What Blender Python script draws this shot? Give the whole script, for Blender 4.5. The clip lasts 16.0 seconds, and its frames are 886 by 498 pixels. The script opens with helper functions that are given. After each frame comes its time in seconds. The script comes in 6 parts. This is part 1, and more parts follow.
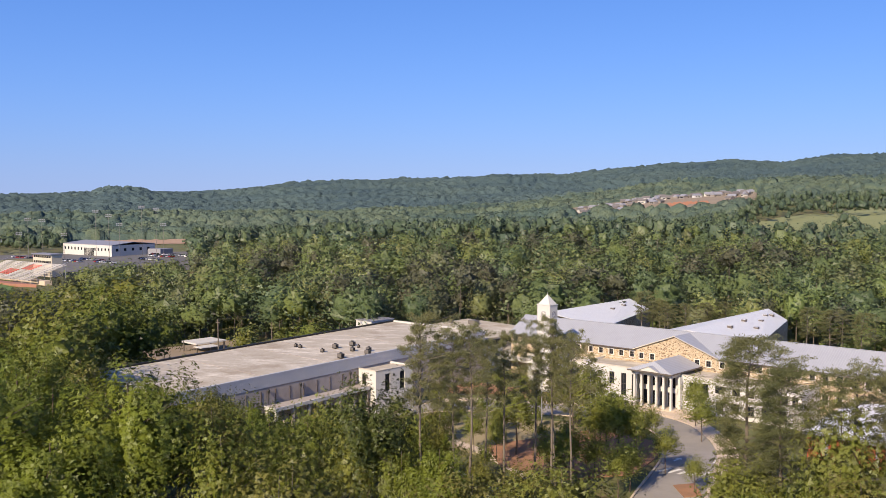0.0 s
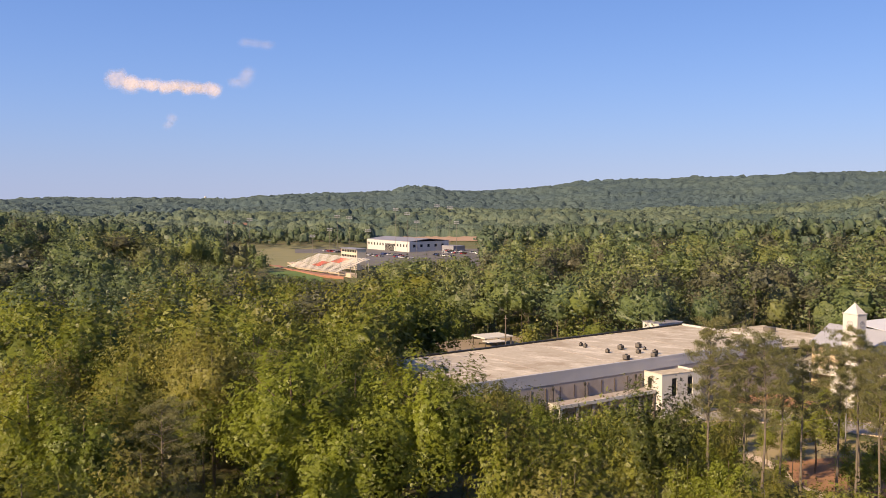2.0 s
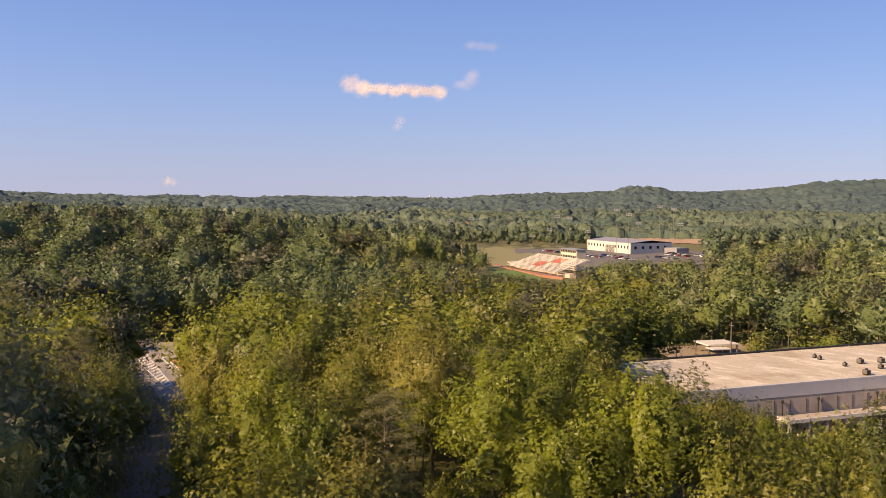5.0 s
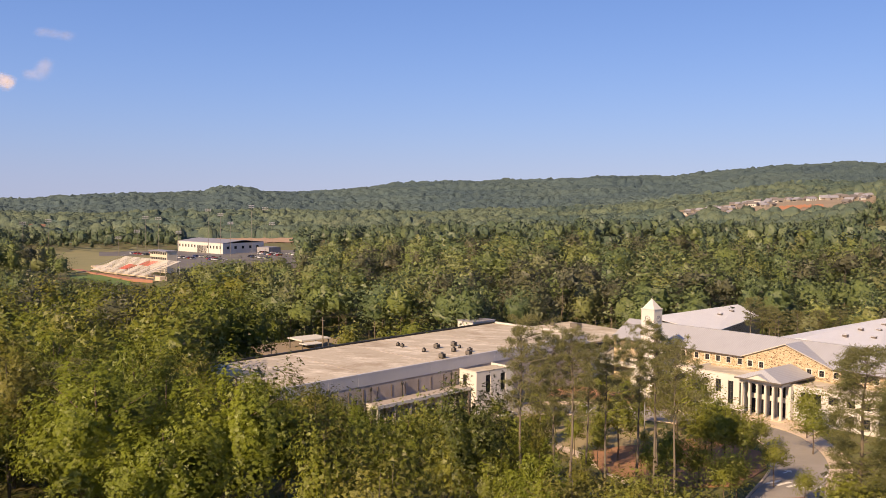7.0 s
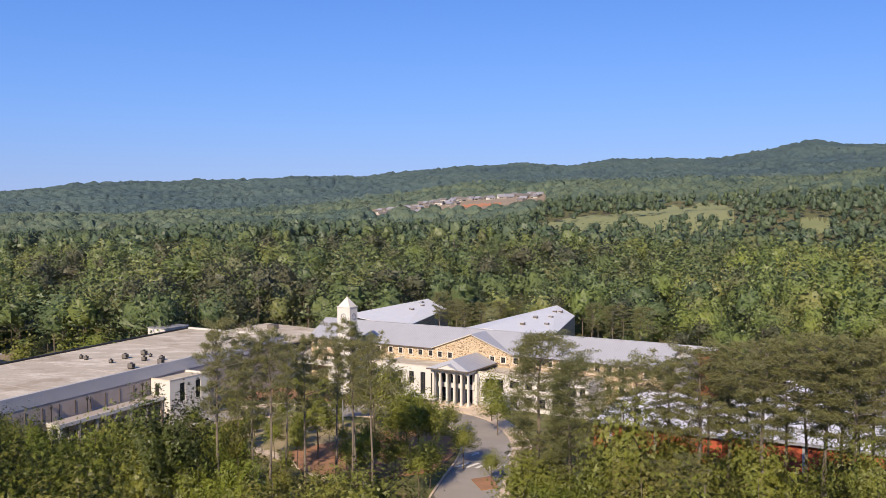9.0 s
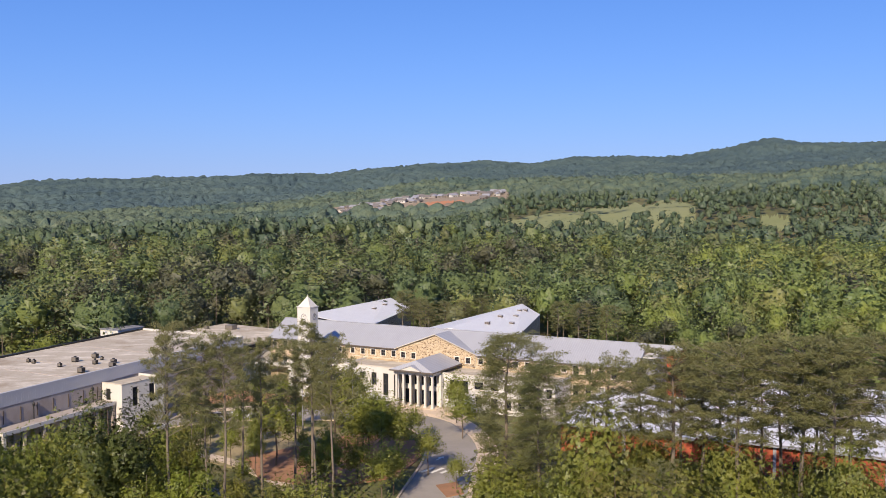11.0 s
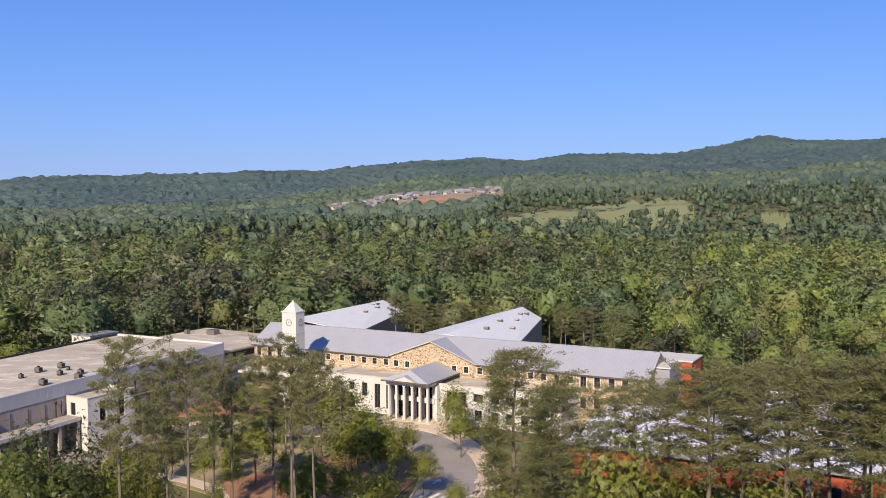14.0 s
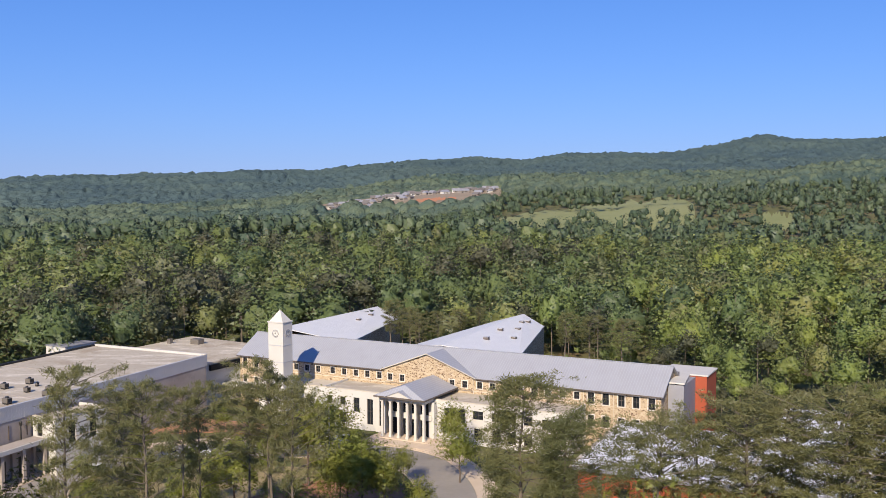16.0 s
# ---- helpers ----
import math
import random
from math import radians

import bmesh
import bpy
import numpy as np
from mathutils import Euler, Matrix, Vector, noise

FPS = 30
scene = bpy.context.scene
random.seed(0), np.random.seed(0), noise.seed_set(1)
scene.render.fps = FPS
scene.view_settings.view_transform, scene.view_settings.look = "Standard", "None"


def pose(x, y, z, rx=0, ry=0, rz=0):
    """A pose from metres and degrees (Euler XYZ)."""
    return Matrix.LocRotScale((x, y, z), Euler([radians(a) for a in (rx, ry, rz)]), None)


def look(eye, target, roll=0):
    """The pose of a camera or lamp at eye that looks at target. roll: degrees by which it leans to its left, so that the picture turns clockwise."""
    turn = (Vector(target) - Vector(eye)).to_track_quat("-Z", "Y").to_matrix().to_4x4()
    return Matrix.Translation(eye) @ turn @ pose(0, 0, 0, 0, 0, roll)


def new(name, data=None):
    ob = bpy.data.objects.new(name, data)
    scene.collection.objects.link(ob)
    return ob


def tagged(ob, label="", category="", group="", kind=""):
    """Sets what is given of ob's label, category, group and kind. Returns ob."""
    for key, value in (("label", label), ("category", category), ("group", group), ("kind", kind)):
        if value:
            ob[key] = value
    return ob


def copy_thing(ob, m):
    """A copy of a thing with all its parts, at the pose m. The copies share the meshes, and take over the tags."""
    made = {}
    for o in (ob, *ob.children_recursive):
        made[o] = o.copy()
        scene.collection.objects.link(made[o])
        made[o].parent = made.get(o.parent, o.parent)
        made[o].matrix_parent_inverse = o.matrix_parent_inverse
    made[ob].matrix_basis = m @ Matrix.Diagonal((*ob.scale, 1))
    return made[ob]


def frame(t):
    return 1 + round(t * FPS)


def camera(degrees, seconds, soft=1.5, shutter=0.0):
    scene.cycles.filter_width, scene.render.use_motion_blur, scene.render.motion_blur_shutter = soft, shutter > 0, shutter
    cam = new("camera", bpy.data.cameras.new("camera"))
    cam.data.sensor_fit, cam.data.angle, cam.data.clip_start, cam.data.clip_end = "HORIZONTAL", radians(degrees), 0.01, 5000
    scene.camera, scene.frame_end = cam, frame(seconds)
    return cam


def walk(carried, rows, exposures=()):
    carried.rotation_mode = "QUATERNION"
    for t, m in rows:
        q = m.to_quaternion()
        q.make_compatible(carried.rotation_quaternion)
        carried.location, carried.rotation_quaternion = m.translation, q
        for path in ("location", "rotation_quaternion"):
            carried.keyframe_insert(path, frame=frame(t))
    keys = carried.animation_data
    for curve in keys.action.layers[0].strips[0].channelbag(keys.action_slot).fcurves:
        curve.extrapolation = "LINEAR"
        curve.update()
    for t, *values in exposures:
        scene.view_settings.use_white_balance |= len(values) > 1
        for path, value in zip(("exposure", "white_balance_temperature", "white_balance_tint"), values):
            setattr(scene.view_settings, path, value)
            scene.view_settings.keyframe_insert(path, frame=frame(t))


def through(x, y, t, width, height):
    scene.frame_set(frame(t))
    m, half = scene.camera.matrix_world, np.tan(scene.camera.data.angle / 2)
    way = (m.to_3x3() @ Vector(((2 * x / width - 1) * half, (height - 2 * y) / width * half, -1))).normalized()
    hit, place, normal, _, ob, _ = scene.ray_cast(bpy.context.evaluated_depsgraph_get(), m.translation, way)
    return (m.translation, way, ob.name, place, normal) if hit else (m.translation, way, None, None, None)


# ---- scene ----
import collections

cam = camera(51.0, 16.0, 0.75)
PATH = [
    (0, (-0.04, -0.02, 43.98), (-21.374, 97.532, 38.573), -0.15),
    (0.5, (-0.04, -0.01, 43.98), (-24.818, 96.721, 38.673), -0.05),
    (1, (-0.03, -0.01, 43.98), (-32.380, 94.458, 38.633), -0.10),
    (1.5, (-0.03, -0.01, 43.99), (-41.711, 90.725, 38.577), 0.04),
    (2, (-0.02, -0.01, 43.99), (-49.835, 86.529, 38.551), -0.02),
    (2.5, (0.00, 0.00, 44.00), (-57.482, 81.650, 38.605), 0.01),
    (3, (0.02, 0.00, 44.00), (-64.355, 76.342, 38.610), 0.20),
    (3.5, (0.00, 0.00, 44.01), (-67.659, 73.438, 38.611), 0.24),
    (3.7, (0.01, 0.00, 43.99), (-68.208, 72.916, 38.519), 0.41),
    (4.7, (0.00, 0.00, 44.00), (-68.731, 72.428, 38.505), 0.38),
    (5.8, (-0.00, -0.00, 43.99), (-64.300, 76.385, 38.463), 0.32),
    (6, (0.00, -0.01, 43.99), (-58.282, 81.067, 38.482), 0.31),
    (6.5, (-0.03, -0.02, 43.99), (-45.731, 88.762, 38.563), 0.29),
    (7, (-0.03, -0.02, 44.02), (-31.964, 94.601, 38.728), 0.23),
    (7.5, (-0.02, -0.00, 44.03), (-22.578, 97.283, 38.854), 0.12),
    (8, (0.03, 0.01, 44.01), (-11.206, 99.242, 38.777), -0.16),
    (8.5, (0.07, 0.03, 44.02), (-1.370, 99.883, 38.724), -0.21),
    (9, (0.08, 0.04, 44.03), (0.064, 99.904, 38.777), -0.22),
    (9.2, (0.08, 0.06, 44.02), (0.742, 99.918, 38.734), -0.22),
    (11.3, (-0.02, 6.45, 43.77), (4.126, 106.209, 38.205), -0.22),
    (11.5, (-0.06, 7.46, 43.73), (4.194, 107.211, 38.122), -0.22),
    (12, (0.09, 10.11, 43.72), (4.638, 109.841, 38.008), -0.22),
    (12.5, (0.09, 12.38, 43.81), (4.588, 112.113, 38.078), -0.19),
    (13, (0.04, 14.76, 43.56), (4.559, 114.495, 37.860), -0.20),
    (13.5, (0.10, 17.25, 43.51), (4.675, 116.978, 37.794), -0.20),
    (14, (0.14, 19.90, 43.64), (4.776, 119.625, 37.837), -0.16),
    (14.5, (0.14, 22.72, 43.88), (4.889, 122.431, 37.940), -0.18),
    (15, (0.29, 25.84, 44.09), (5.087, 125.550, 38.116), -0.15),
    (15.5, (0.54, 28.98, 44.15), (5.421, 128.682, 38.248), -0.20),
    (16, (0.70, 31.99, 44.23), (5.651, 131.695, 38.327), -0.20),
]
walk(cam, [(t, look(eye, target, roll)) for t, eye, target, roll in PATH], [(0, 0.60, 6100, 22), (0.5, 0.60, 6200, 23), (1.0, 0.60, 6400, 23), (1.5, 0.68, 6900, 23), (2.5, 0.73, 7900, 27), (3.5, 0.78, 8400, 29), (5, 0.77, 8400, 29), (6, 0.73, 8400, 29), (7, 0.65, 7700, 27), (7.5, 0.60, 6700, 24), (8, 0.56, 6300, 23), (9, 0.55, 6050, 22), (14, 0.53, 6000, 22), (15, 0.50, 5850, 20), (16, 0.50, 5850, 20)])

# ---- light ----
SUN_FROM = Vector((-4.33, -13.72, 8.9)).normalized()
world = bpy.data.worlds.new("world")
scene.world = world
world.use_nodes = True
wn, wl = world.node_tree.nodes, world.node_tree.links
sky = wn.new("ShaderNodeTexSky")
sky.sky_type = "NISHITA"
sky.sun_disc = False
sky.sun_elevation = math.asin(SUN_FROM.z)
sky.sun_rotation = math.atan2(SUN_FROM.x, SUN_FROM.y)
sky.altitude, sky.air_density, sky.dust_density, sky.ozone_density = 300, 1.0, 0.05, 6.0
blue = wn.new("ShaderNodeMix")
blue.data_type, blue.blend_type = "RGBA", "MULTIPLY"
blue.inputs[0].default_value = 1.0
blue.inputs[7].default_value = (0.92, 0.97, 1.22, 1.0)
# a clear, slightly hazy day: most of the sky's glow is even round the horizon
haze = wn.new("ShaderNodeTexSky")
haze.sky_type = "PREETHAM"
haze.sun_direction = SUN_FROM
haze.turbidity = 2.0
even, both = wn.new("ShaderNodeMix"), wn.new("ShaderNodeMix")
even.data_type = both.data_type = "RGBA"
even.blend_type = "MULTIPLY"
even.inputs[0].default_value = 1.0
even.inputs[7].default_value = (3.7, 5.95, 6.7, 1.0)
both.inputs[0].default_value = 0.7
wl.new(haze.outputs[0], even.inputs[6])
wl.new(sky.outputs[0], both.inputs[6])
wl.new(even.outputs[2], both.inputs[7])
wl.new(both.outputs[2], blue.inputs[6])
wl.new(blue.outputs[2], wn["Background"].inputs[0])
wn["Background"].inputs[1].default_value = 0.0605

sun = new("sun", bpy.data.lights.new("sun", "SUN"))
sun.data.energy, sun.data.angle, sun.data.color = 5.0, radians(0.6), (1.0, 0.85, 0.54)
sun.matrix_world = look(SUN_FROM * 400, (0, 0, 0))


# ---- materials ----
def material(name):
    m = bpy.data.materials.new(name)
    m.use_nodes = True
    return m, m.node_tree.nodes, m.node_tree.links, m.node_tree.nodes["Principled BSDF"]


def add(nodes, kind, **values):
    n = nodes.new(kind)
    for k, v in values.items():
        if k in n.inputs:
            n.inputs[k].default_value = v
    return n


def mixed(nodes, links, fac, a, b):
    """A colour between a and b (colours or sockets)."""
    n = nodes.new("ShaderNodeMix")
    n.data_type = "RGBA"
    for socket, v in ((n.inputs[0], fac), (n.inputs[6], a), (n.inputs[7], b)):
        if isinstance(v, bpy.types.NodeSocket):
            links.new(v, socket)
        elif isinstance(v, float):
            socket.default_value = v
        else:
            socket.default_value = (*v, 1.0)
    return n.outputs[2]


def ramped(nodes, links, fac, stops):
    n = nodes.new("ShaderNodeValToRGB")
    links.new(fac, n.inputs[0])
    e = n.color_ramp.elements
    while len(e) < len(stops):
        e.new(0.5)
    for el, (pos, col) in zip(e, stops):
        el.position, el.color = pos, (*col, 1.0)
    return n.outputs[0]


def noisy(nodes, links, scale, detail=4.0, rough=0.6, vector=None):
    n = add(nodes, "ShaderNodeTexNoise", Scale=scale, Detail=detail, Roughness=rough)
    links.new(vector or place(nodes), n.inputs["Vector"])
    return n.outputs["Fac"]


def place(nodes):
    return nodes.new("ShaderNodeNewGeometry").outputs["Position"]


def bumped(nodes, links, bsdf, height, strength, distance):
    b = add(nodes, "ShaderNodeBump", Strength=strength, Distance=distance)
    links.new(height, b.inputs["Height"])
    links.new(b.outputs[0], bsdf.inputs["Normal"])


def plain(name, dark, light, rough=0.7, scale=0.6, grain=12.0, metal=0.0, bump=0.3, stain=None):
    """A surface that wanders between two colours at two scales, with fine relief."""
    m, n, l, b = material(name)
    c = mixed(n, l, noisy(n, l, scale, 5.0), dark, light)
    fine = noisy(n, l, grain, 3.0)
    c = mixed(n, l, ramped(n, l, fine, ((0.35, (0, 0, 0)), (0.75, (0.35, 0.35, 0.35)))), c, dark)
    if stain:
        spots = ramped(n, l, noisy(n, l, scale * 0.35, 6.0, 0.7), ((0.48, (0, 0, 0)), (0.68, (0.75, 0.75, 0.75))))
        c = mixed(n, l, spots, c, stain)
    l.new(c, b.inputs["Base Color"])
    b.inputs["Roughness"].default_value, b.inputs["Metallic"].default_value = rough, metal
    if bump:
        bumped(n, l, b, fine, bump, 0.02)
    return m


def foliage(name, tones, per_object=True, through=0.3, gaps=0.0, solid=0.49, sided=True, tint=0.4, relief=0.0):
    """Leaves: a tone per tree along the given colours, a tint per spray, and some light let through."""
    m, n, l, b = material(name)
    n.remove(b)
    leaf = n.new("ShaderNodeNewGeometry")
    if per_object:
        tone = n.new("ShaderNodeObjectInfo").outputs["Random"]
    else:
        a = n.new("ShaderNodeAttribute")
        a.attribute_name = "tone"
        tone = a.outputs["Fac"]
    c = ramped(n, l, tone, [(k / (len(tones) - 1), t) for k, t in enumerate(tones)])
    patch = ramped(n, l, noisy(n, l, 0.35, 3.0, 0.6), ((0.38, (0, 0, 0)), (0.62, (0.3, 0.3, 0.3))))
    c = mixed(n, l, patch, c, tones[0])
    spray = ramped(n, l, leaf.outputs["Random Per Island"], ((0.25, (0, 0, 0)), (1.0, (tint, tint, tint))))
    pale = tuple(min(1.0, x * 1.5 + lift) for x, lift in zip(tones[len(tones) // 2], (0.023, 0.02, 0.002)))
    c = mixed(n, l, spray, c, pale)
    d, t, g = add(n, "ShaderNodeBsdfDiffuse"), add(n, "ShaderNodeBsdfTranslucent"), add(n, "ShaderNodeBsdfGlossy", Roughness=0.5)
    l.new(c, d.inputs[0]), l.new(c, t.inputs[0])
    side, turn = n.new("ShaderNodeAttribute"), n.new("ShaderNodeVectorTransform")
    side.attribute_name = "leaf_side"  # shade each spray with the roundness of its clump
    turn.vector_type, turn.convert_from, turn.convert_to = "NORMAL", "OBJECT", "WORLD"
    l.new(side.outputs["Vector"], turn.inputs[0])
    if sided:
        l.new(turn.outputs[0], d.inputs["Normal"])
    if relief:  # leaf clumps too small to model, this many metres deep
        bumped(n, l, d, noisy(n, l, 0.4, 4.0, 0.65), 0.8, relief)
    m1, m2 = add(n, "ShaderNodeMixShader", Fac=through), add(n, "ShaderNodeMixShader", Fac=0.03)
    l.new(d.outputs[0], m1.inputs[1]), l.new(t.outputs[0], m1.inputs[2])
    l.new(m1.outputs[0], m2.inputs[1]), l.new(g.outputs[0], m2.inputs[2])
    out = m2.outputs[0]
    if gaps:  # each spray is many small leaves with holes between them
        holes = n.new("ShaderNodeMath")
        holes.operation = "GREATER_THAN"
        holes.inputs[1].default_value = solid
        l.new(noisy(n, l, gaps, 1.0, 0.5), holes.inputs[0])
        clear, m3 = add(n, "ShaderNodeBsdfTransparent"), add(n, "ShaderNodeMixShader")
        l.new(holes.outputs[0], m3.inputs[0])
        l.new(clear.outputs[0], m3.inputs[1]), l.new(out, m3.inputs[2])
        out = m3.outputs[0]
    l.new(out, n["Material Output"].inputs[0])
    return m


def stone_wall():
    """Warm fieldstone: cells of tan, gold and brown with pale joints."""
    m, n, l, b = material("fieldstone")
    scale = n.new("ShaderNodeMapping")
    scale.inputs["Scale"].default_value = (1.5, 1.5, 2.2)
    l.new(place(n), scale.inputs[0])
    v = add(n, "ShaderNodeTexVoronoi", Scale=1.9, Randomness=0.95)
    l.new(scale.outputs[0], v.inputs["Vector"])
    tone = n.new("ShaderNodeSeparateColor")
    l.new(v.outputs["Color"], tone.inputs[0])
    c = ramped(n, l, tone.outputs[0], ((0.0, (0.10, 0.06, 0.035)), (0.15, (0.16, 0.10, 0.055)), (0.24, (0.30, 0.22, 0.13)), (0.6, (0.38, 0.295, 0.185)), (1.0, (0.49, 0.41, 0.29))))
    e = add(n, "ShaderNodeTexVoronoi", Scale=1.9, Randomness=0.95)
    e.feature = "DISTANCE_TO_EDGE"
    l.new(scale.outputs[0], e.inputs["Vector"])
    joint = ramped(n, l, e.outputs["Distance"], ((0.03, (1, 1, 1)), (0.09, (0, 0, 0))))
    c = mixed(n, l, joint, c, (0.48, 0.39, 0.28))
    c = mixed(n, l, ramped(n, l, noisy(n, l, 8.0), ((0.4, (0, 0, 0)), (0.8, (0.4, 0.4, 0.4)))), c, (0.35, 0.22, 0.12))
    l.new(c, b.inputs["Base Color"])
    b.inputs["Roughness"].default_value = 0.85
    bumped(n, l, b, e.outputs["Distance"], 0.6, 0.05)
    return m


def metal_roof(name, dark, light, turn, pitch_m=0.5):
    """Standing-seam sheets: ribs at a fixed spacing along the local axis, streaks down the slope."""
    m, n, l, b = material(name)
    tc = n.new("ShaderNodeMapping")
    tc.inputs["Rotation"].default_value = (0, 0, radians(turn))
    l.new(place(n), tc.inputs[0])
    w = n.new("ShaderNodeTexWave")
    w.wave_type, w.bands_direction, w.wave_profile = "BANDS", "X", "SIN"
    w.inputs["Scale"].default_value = 0.314 / pitch_m
    l.new(tc.outputs[0], w.inputs["Vector"])
    rib = ramped(n, l, w.outputs["Fac"], ((0.86, (0, 0, 0)), (0.97, (1, 1, 1))))
    c = mixed(n, l, noisy(n, l, 0.35, 5.0), dark, light)
    streak = n.new("ShaderNodeMapping")
    streak.inputs["Rotation"].default_value = (0, 0, radians(turn))
    streak.inputs["Scale"].default_value = (1.6, 0.08, 0.3)
    l.new(place(n), streak.inputs[0])
    c = mixed(n, l, ramped(n, l, noisy(n, l, 1.0, 4.0, 0.6, streak.outputs[0]), ((0.45, (0, 0, 0)), (0.8, (0.35, 0.35, 0.35)))), c, dark)
    c = mixed(n, l, rib, c, light)
    l.new(c, b.inputs["Base Color"])
    b.inputs["Roughness"].default_value, b.inputs["Metallic"].default_value = 0.55, 0.15
    bumped(n, l, b, rib, 0.5, 0.04)
    return m


def membrane():
    """Weathered flat roof: tan, with worn pale streaks across it, brown ponding stains and fine dirt."""
    m, n, l, b = material("roof_membrane")
    lie = n.new("ShaderNodeMapping")
    lie.inputs["Rotation"].default_value = (0, 0, radians(36.5))
    lie.inputs["Scale"].default_value = (0.12, 0.34, 0.3)
    l.new(place(n), lie.inputs[0])
    c = mixed(n, l, noisy(n, l, 0.12, 6.0, 0.65), (0.33, 0.28, 0.21), (0.52, 0.465, 0.385))
    worn = ramped(n, l, noisy(n, l, 1.0, 6.0, 0.7, lie.outputs[0]), ((0.50, (0, 0, 0)), (0.66, (0.85, 0.85, 0.85))))
    c = mixed(n, l, worn, c, (0.68, 0.62, 0.53))
    pond = ramped(n, l, noisy(n, l, 0.07, 6.0, 0.75), ((0.52, (0, 0, 0)), (0.64, (0.7, 0.7, 0.7))))
    c = mixed(n, l, pond, c, (0.27, 0.21, 0.145))
    c = mixed(n, l, ramped(n, l, noisy(n, l, 1.4, 4.0), ((0.45, (0, 0, 0)), (0.75, (0.4, 0.4, 0.4)))), c, (0.30, 0.25, 0.18))
    l.new(c, b.inputs["Base Color"])
    b.inputs["Roughness"].default_value = 0.9
    return m


STONE = stone_wall()
WHITE = plain("white_stucco", (0.46, 0.44, 0.405), (0.57, 0.55, 0.52), 0.8, 0.35, 6.0)
TRIM = plain("cream_trim", (0.46, 0.40, 0.31), (0.60, 0.54, 0.44), 0.7)
CASING = plain("white_casing", (0.52, 0.475, 0.42), (0.64, 0.59, 0.53), 0.7)
BRONZE = plain("bronze_metal", (0.085, 0.07, 0.06), (0.14, 0.115, 0.10), 0.5, 1.0, 12.0)
ROOF = metal_roof("blue_grey_metal", (0.295, 0.298, 0.325), (0.375, 0.382, 0.415), 30.8)
WINGROOF = metal_roof("pale_grey_metal", (0.60, 0.595, 0.59), (0.72, 0.715, 0.705), 30.8 + 90)
WHITEROOF = metal_roof("white_metal", (0.58, 0.58, 0.59), (0.72, 0.72, 0.73), 30.8, 0.6)
MEMBRANE = membrane()
SIDING = plain("ribbed_siding", (0.36, 0.36, 0.38), (0.46, 0.46, 0.48), 0.6, 0.3)
BLOCK = plain("painted_block", (0.31, 0.265, 0.235), (0.42, 0.37, 0.335), 0.85, 0.5, stain=(0.26, 0.215, 0.185))
RED = plain("red_panel", (0.25, 0.05, 0.02), (0.37, 0.078, 0.03), 0.75, 0.25)
GREY = plain("grey_panel", (0.20, 0.20, 0.23), (0.28, 0.28, 0.31), 0.6)
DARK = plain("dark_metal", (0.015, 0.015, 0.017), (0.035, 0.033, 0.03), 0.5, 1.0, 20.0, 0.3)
UNIT = plain("galvanised_unit", (0.12, 0.105, 0.09), (0.25, 0.225, 0.20), 0.55, 0.9, 9.0, 0.4)
LAMPMETAL = plain("lamp_pole_metal", (0.26, 0.26, 0.27), (0.40, 0.40, 0.41), 0.5, 1.0, 9.0, 0.5)
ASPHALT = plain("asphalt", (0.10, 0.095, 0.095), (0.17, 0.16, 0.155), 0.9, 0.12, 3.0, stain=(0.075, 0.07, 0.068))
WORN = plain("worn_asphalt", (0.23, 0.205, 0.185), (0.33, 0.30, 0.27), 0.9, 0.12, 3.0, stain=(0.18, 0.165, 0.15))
CONCRETE = plain("concrete", (0.46, 0.36, 0.27), (0.58, 0.48, 0.37), 0.9, 0.25, 4.0)
PAINT = plain("road_paint", (0.55, 0.53, 0.48), (0.74, 0.72, 0.68), 0.8, 0.8)
MULCH = plain("mulch", (0.24, 0.115, 0.06), (0.38, 0.20, 0.11), 0.95, 0.2, 2.5, stain=(0.16, 0.10, 0.05))
CLAY = plain("bare_clay", (0.34, 0.13, 0.055), (0.50, 0.24, 0.12), 0.95, 0.1, 1.5)
BARK = plain("bark", (0.07, 0.05, 0.035), (0.15, 0.11, 0.08), 0.95, 2.0, 9.0)
PALEBARK = plain("pale_bark", (0.10, 0.08, 0.06), (0.20, 0.165, 0.13), 0.95, 2.0, 9.0)
STEEL = plain("aluminium_seats", (0.34, 0.32, 0.30), (0.60, 0.56, 0.53), 0.6, 0.5, 3.0)
STEELRED = plain("red_seats", (0.42, 0.08, 0.06), (0.54, 0.13, 0.10), 0.6, 0.3, 2.0)
TRACK = plain("red_track", (0.26, 0.12, 0.08), (0.34, 0.17, 0.12), 0.9, 0.1)
TURF = plain("turf", (0.07, 0.13, 0.025), (0.11, 0.17, 0.04), 0.95, 0.08, 2.0)
FIELD = plain("mown_field", (0.17, 0.165, 0.075), (0.24, 0.215, 0.105), 0.95, 0.03, 0.6, stain=(0.14, 0.15, 0.06))
MEADOW = plain("meadow", (0.17, 0.19, 0.075), (0.25, 0.255, 0.105), 0.95, 0.02, 0.5, stain=(0.14, 0.165, 0.06))
LAWN = plain("dry_lawn", (0.24, 0.19, 0.095), (0.36, 0.29, 0.165), 0.95, 0.15, 2.0, stain=(0.20, 0.18, 0.075))
BRICK = plain("far_brick", (0.15, 0.085, 0.06), (0.22, 0.12, 0.085), 0.9)
SHINGLE = plain("far_shingle", (0.10, 0.09, 0.09), (0.20, 0.18, 0.17), 0.9)


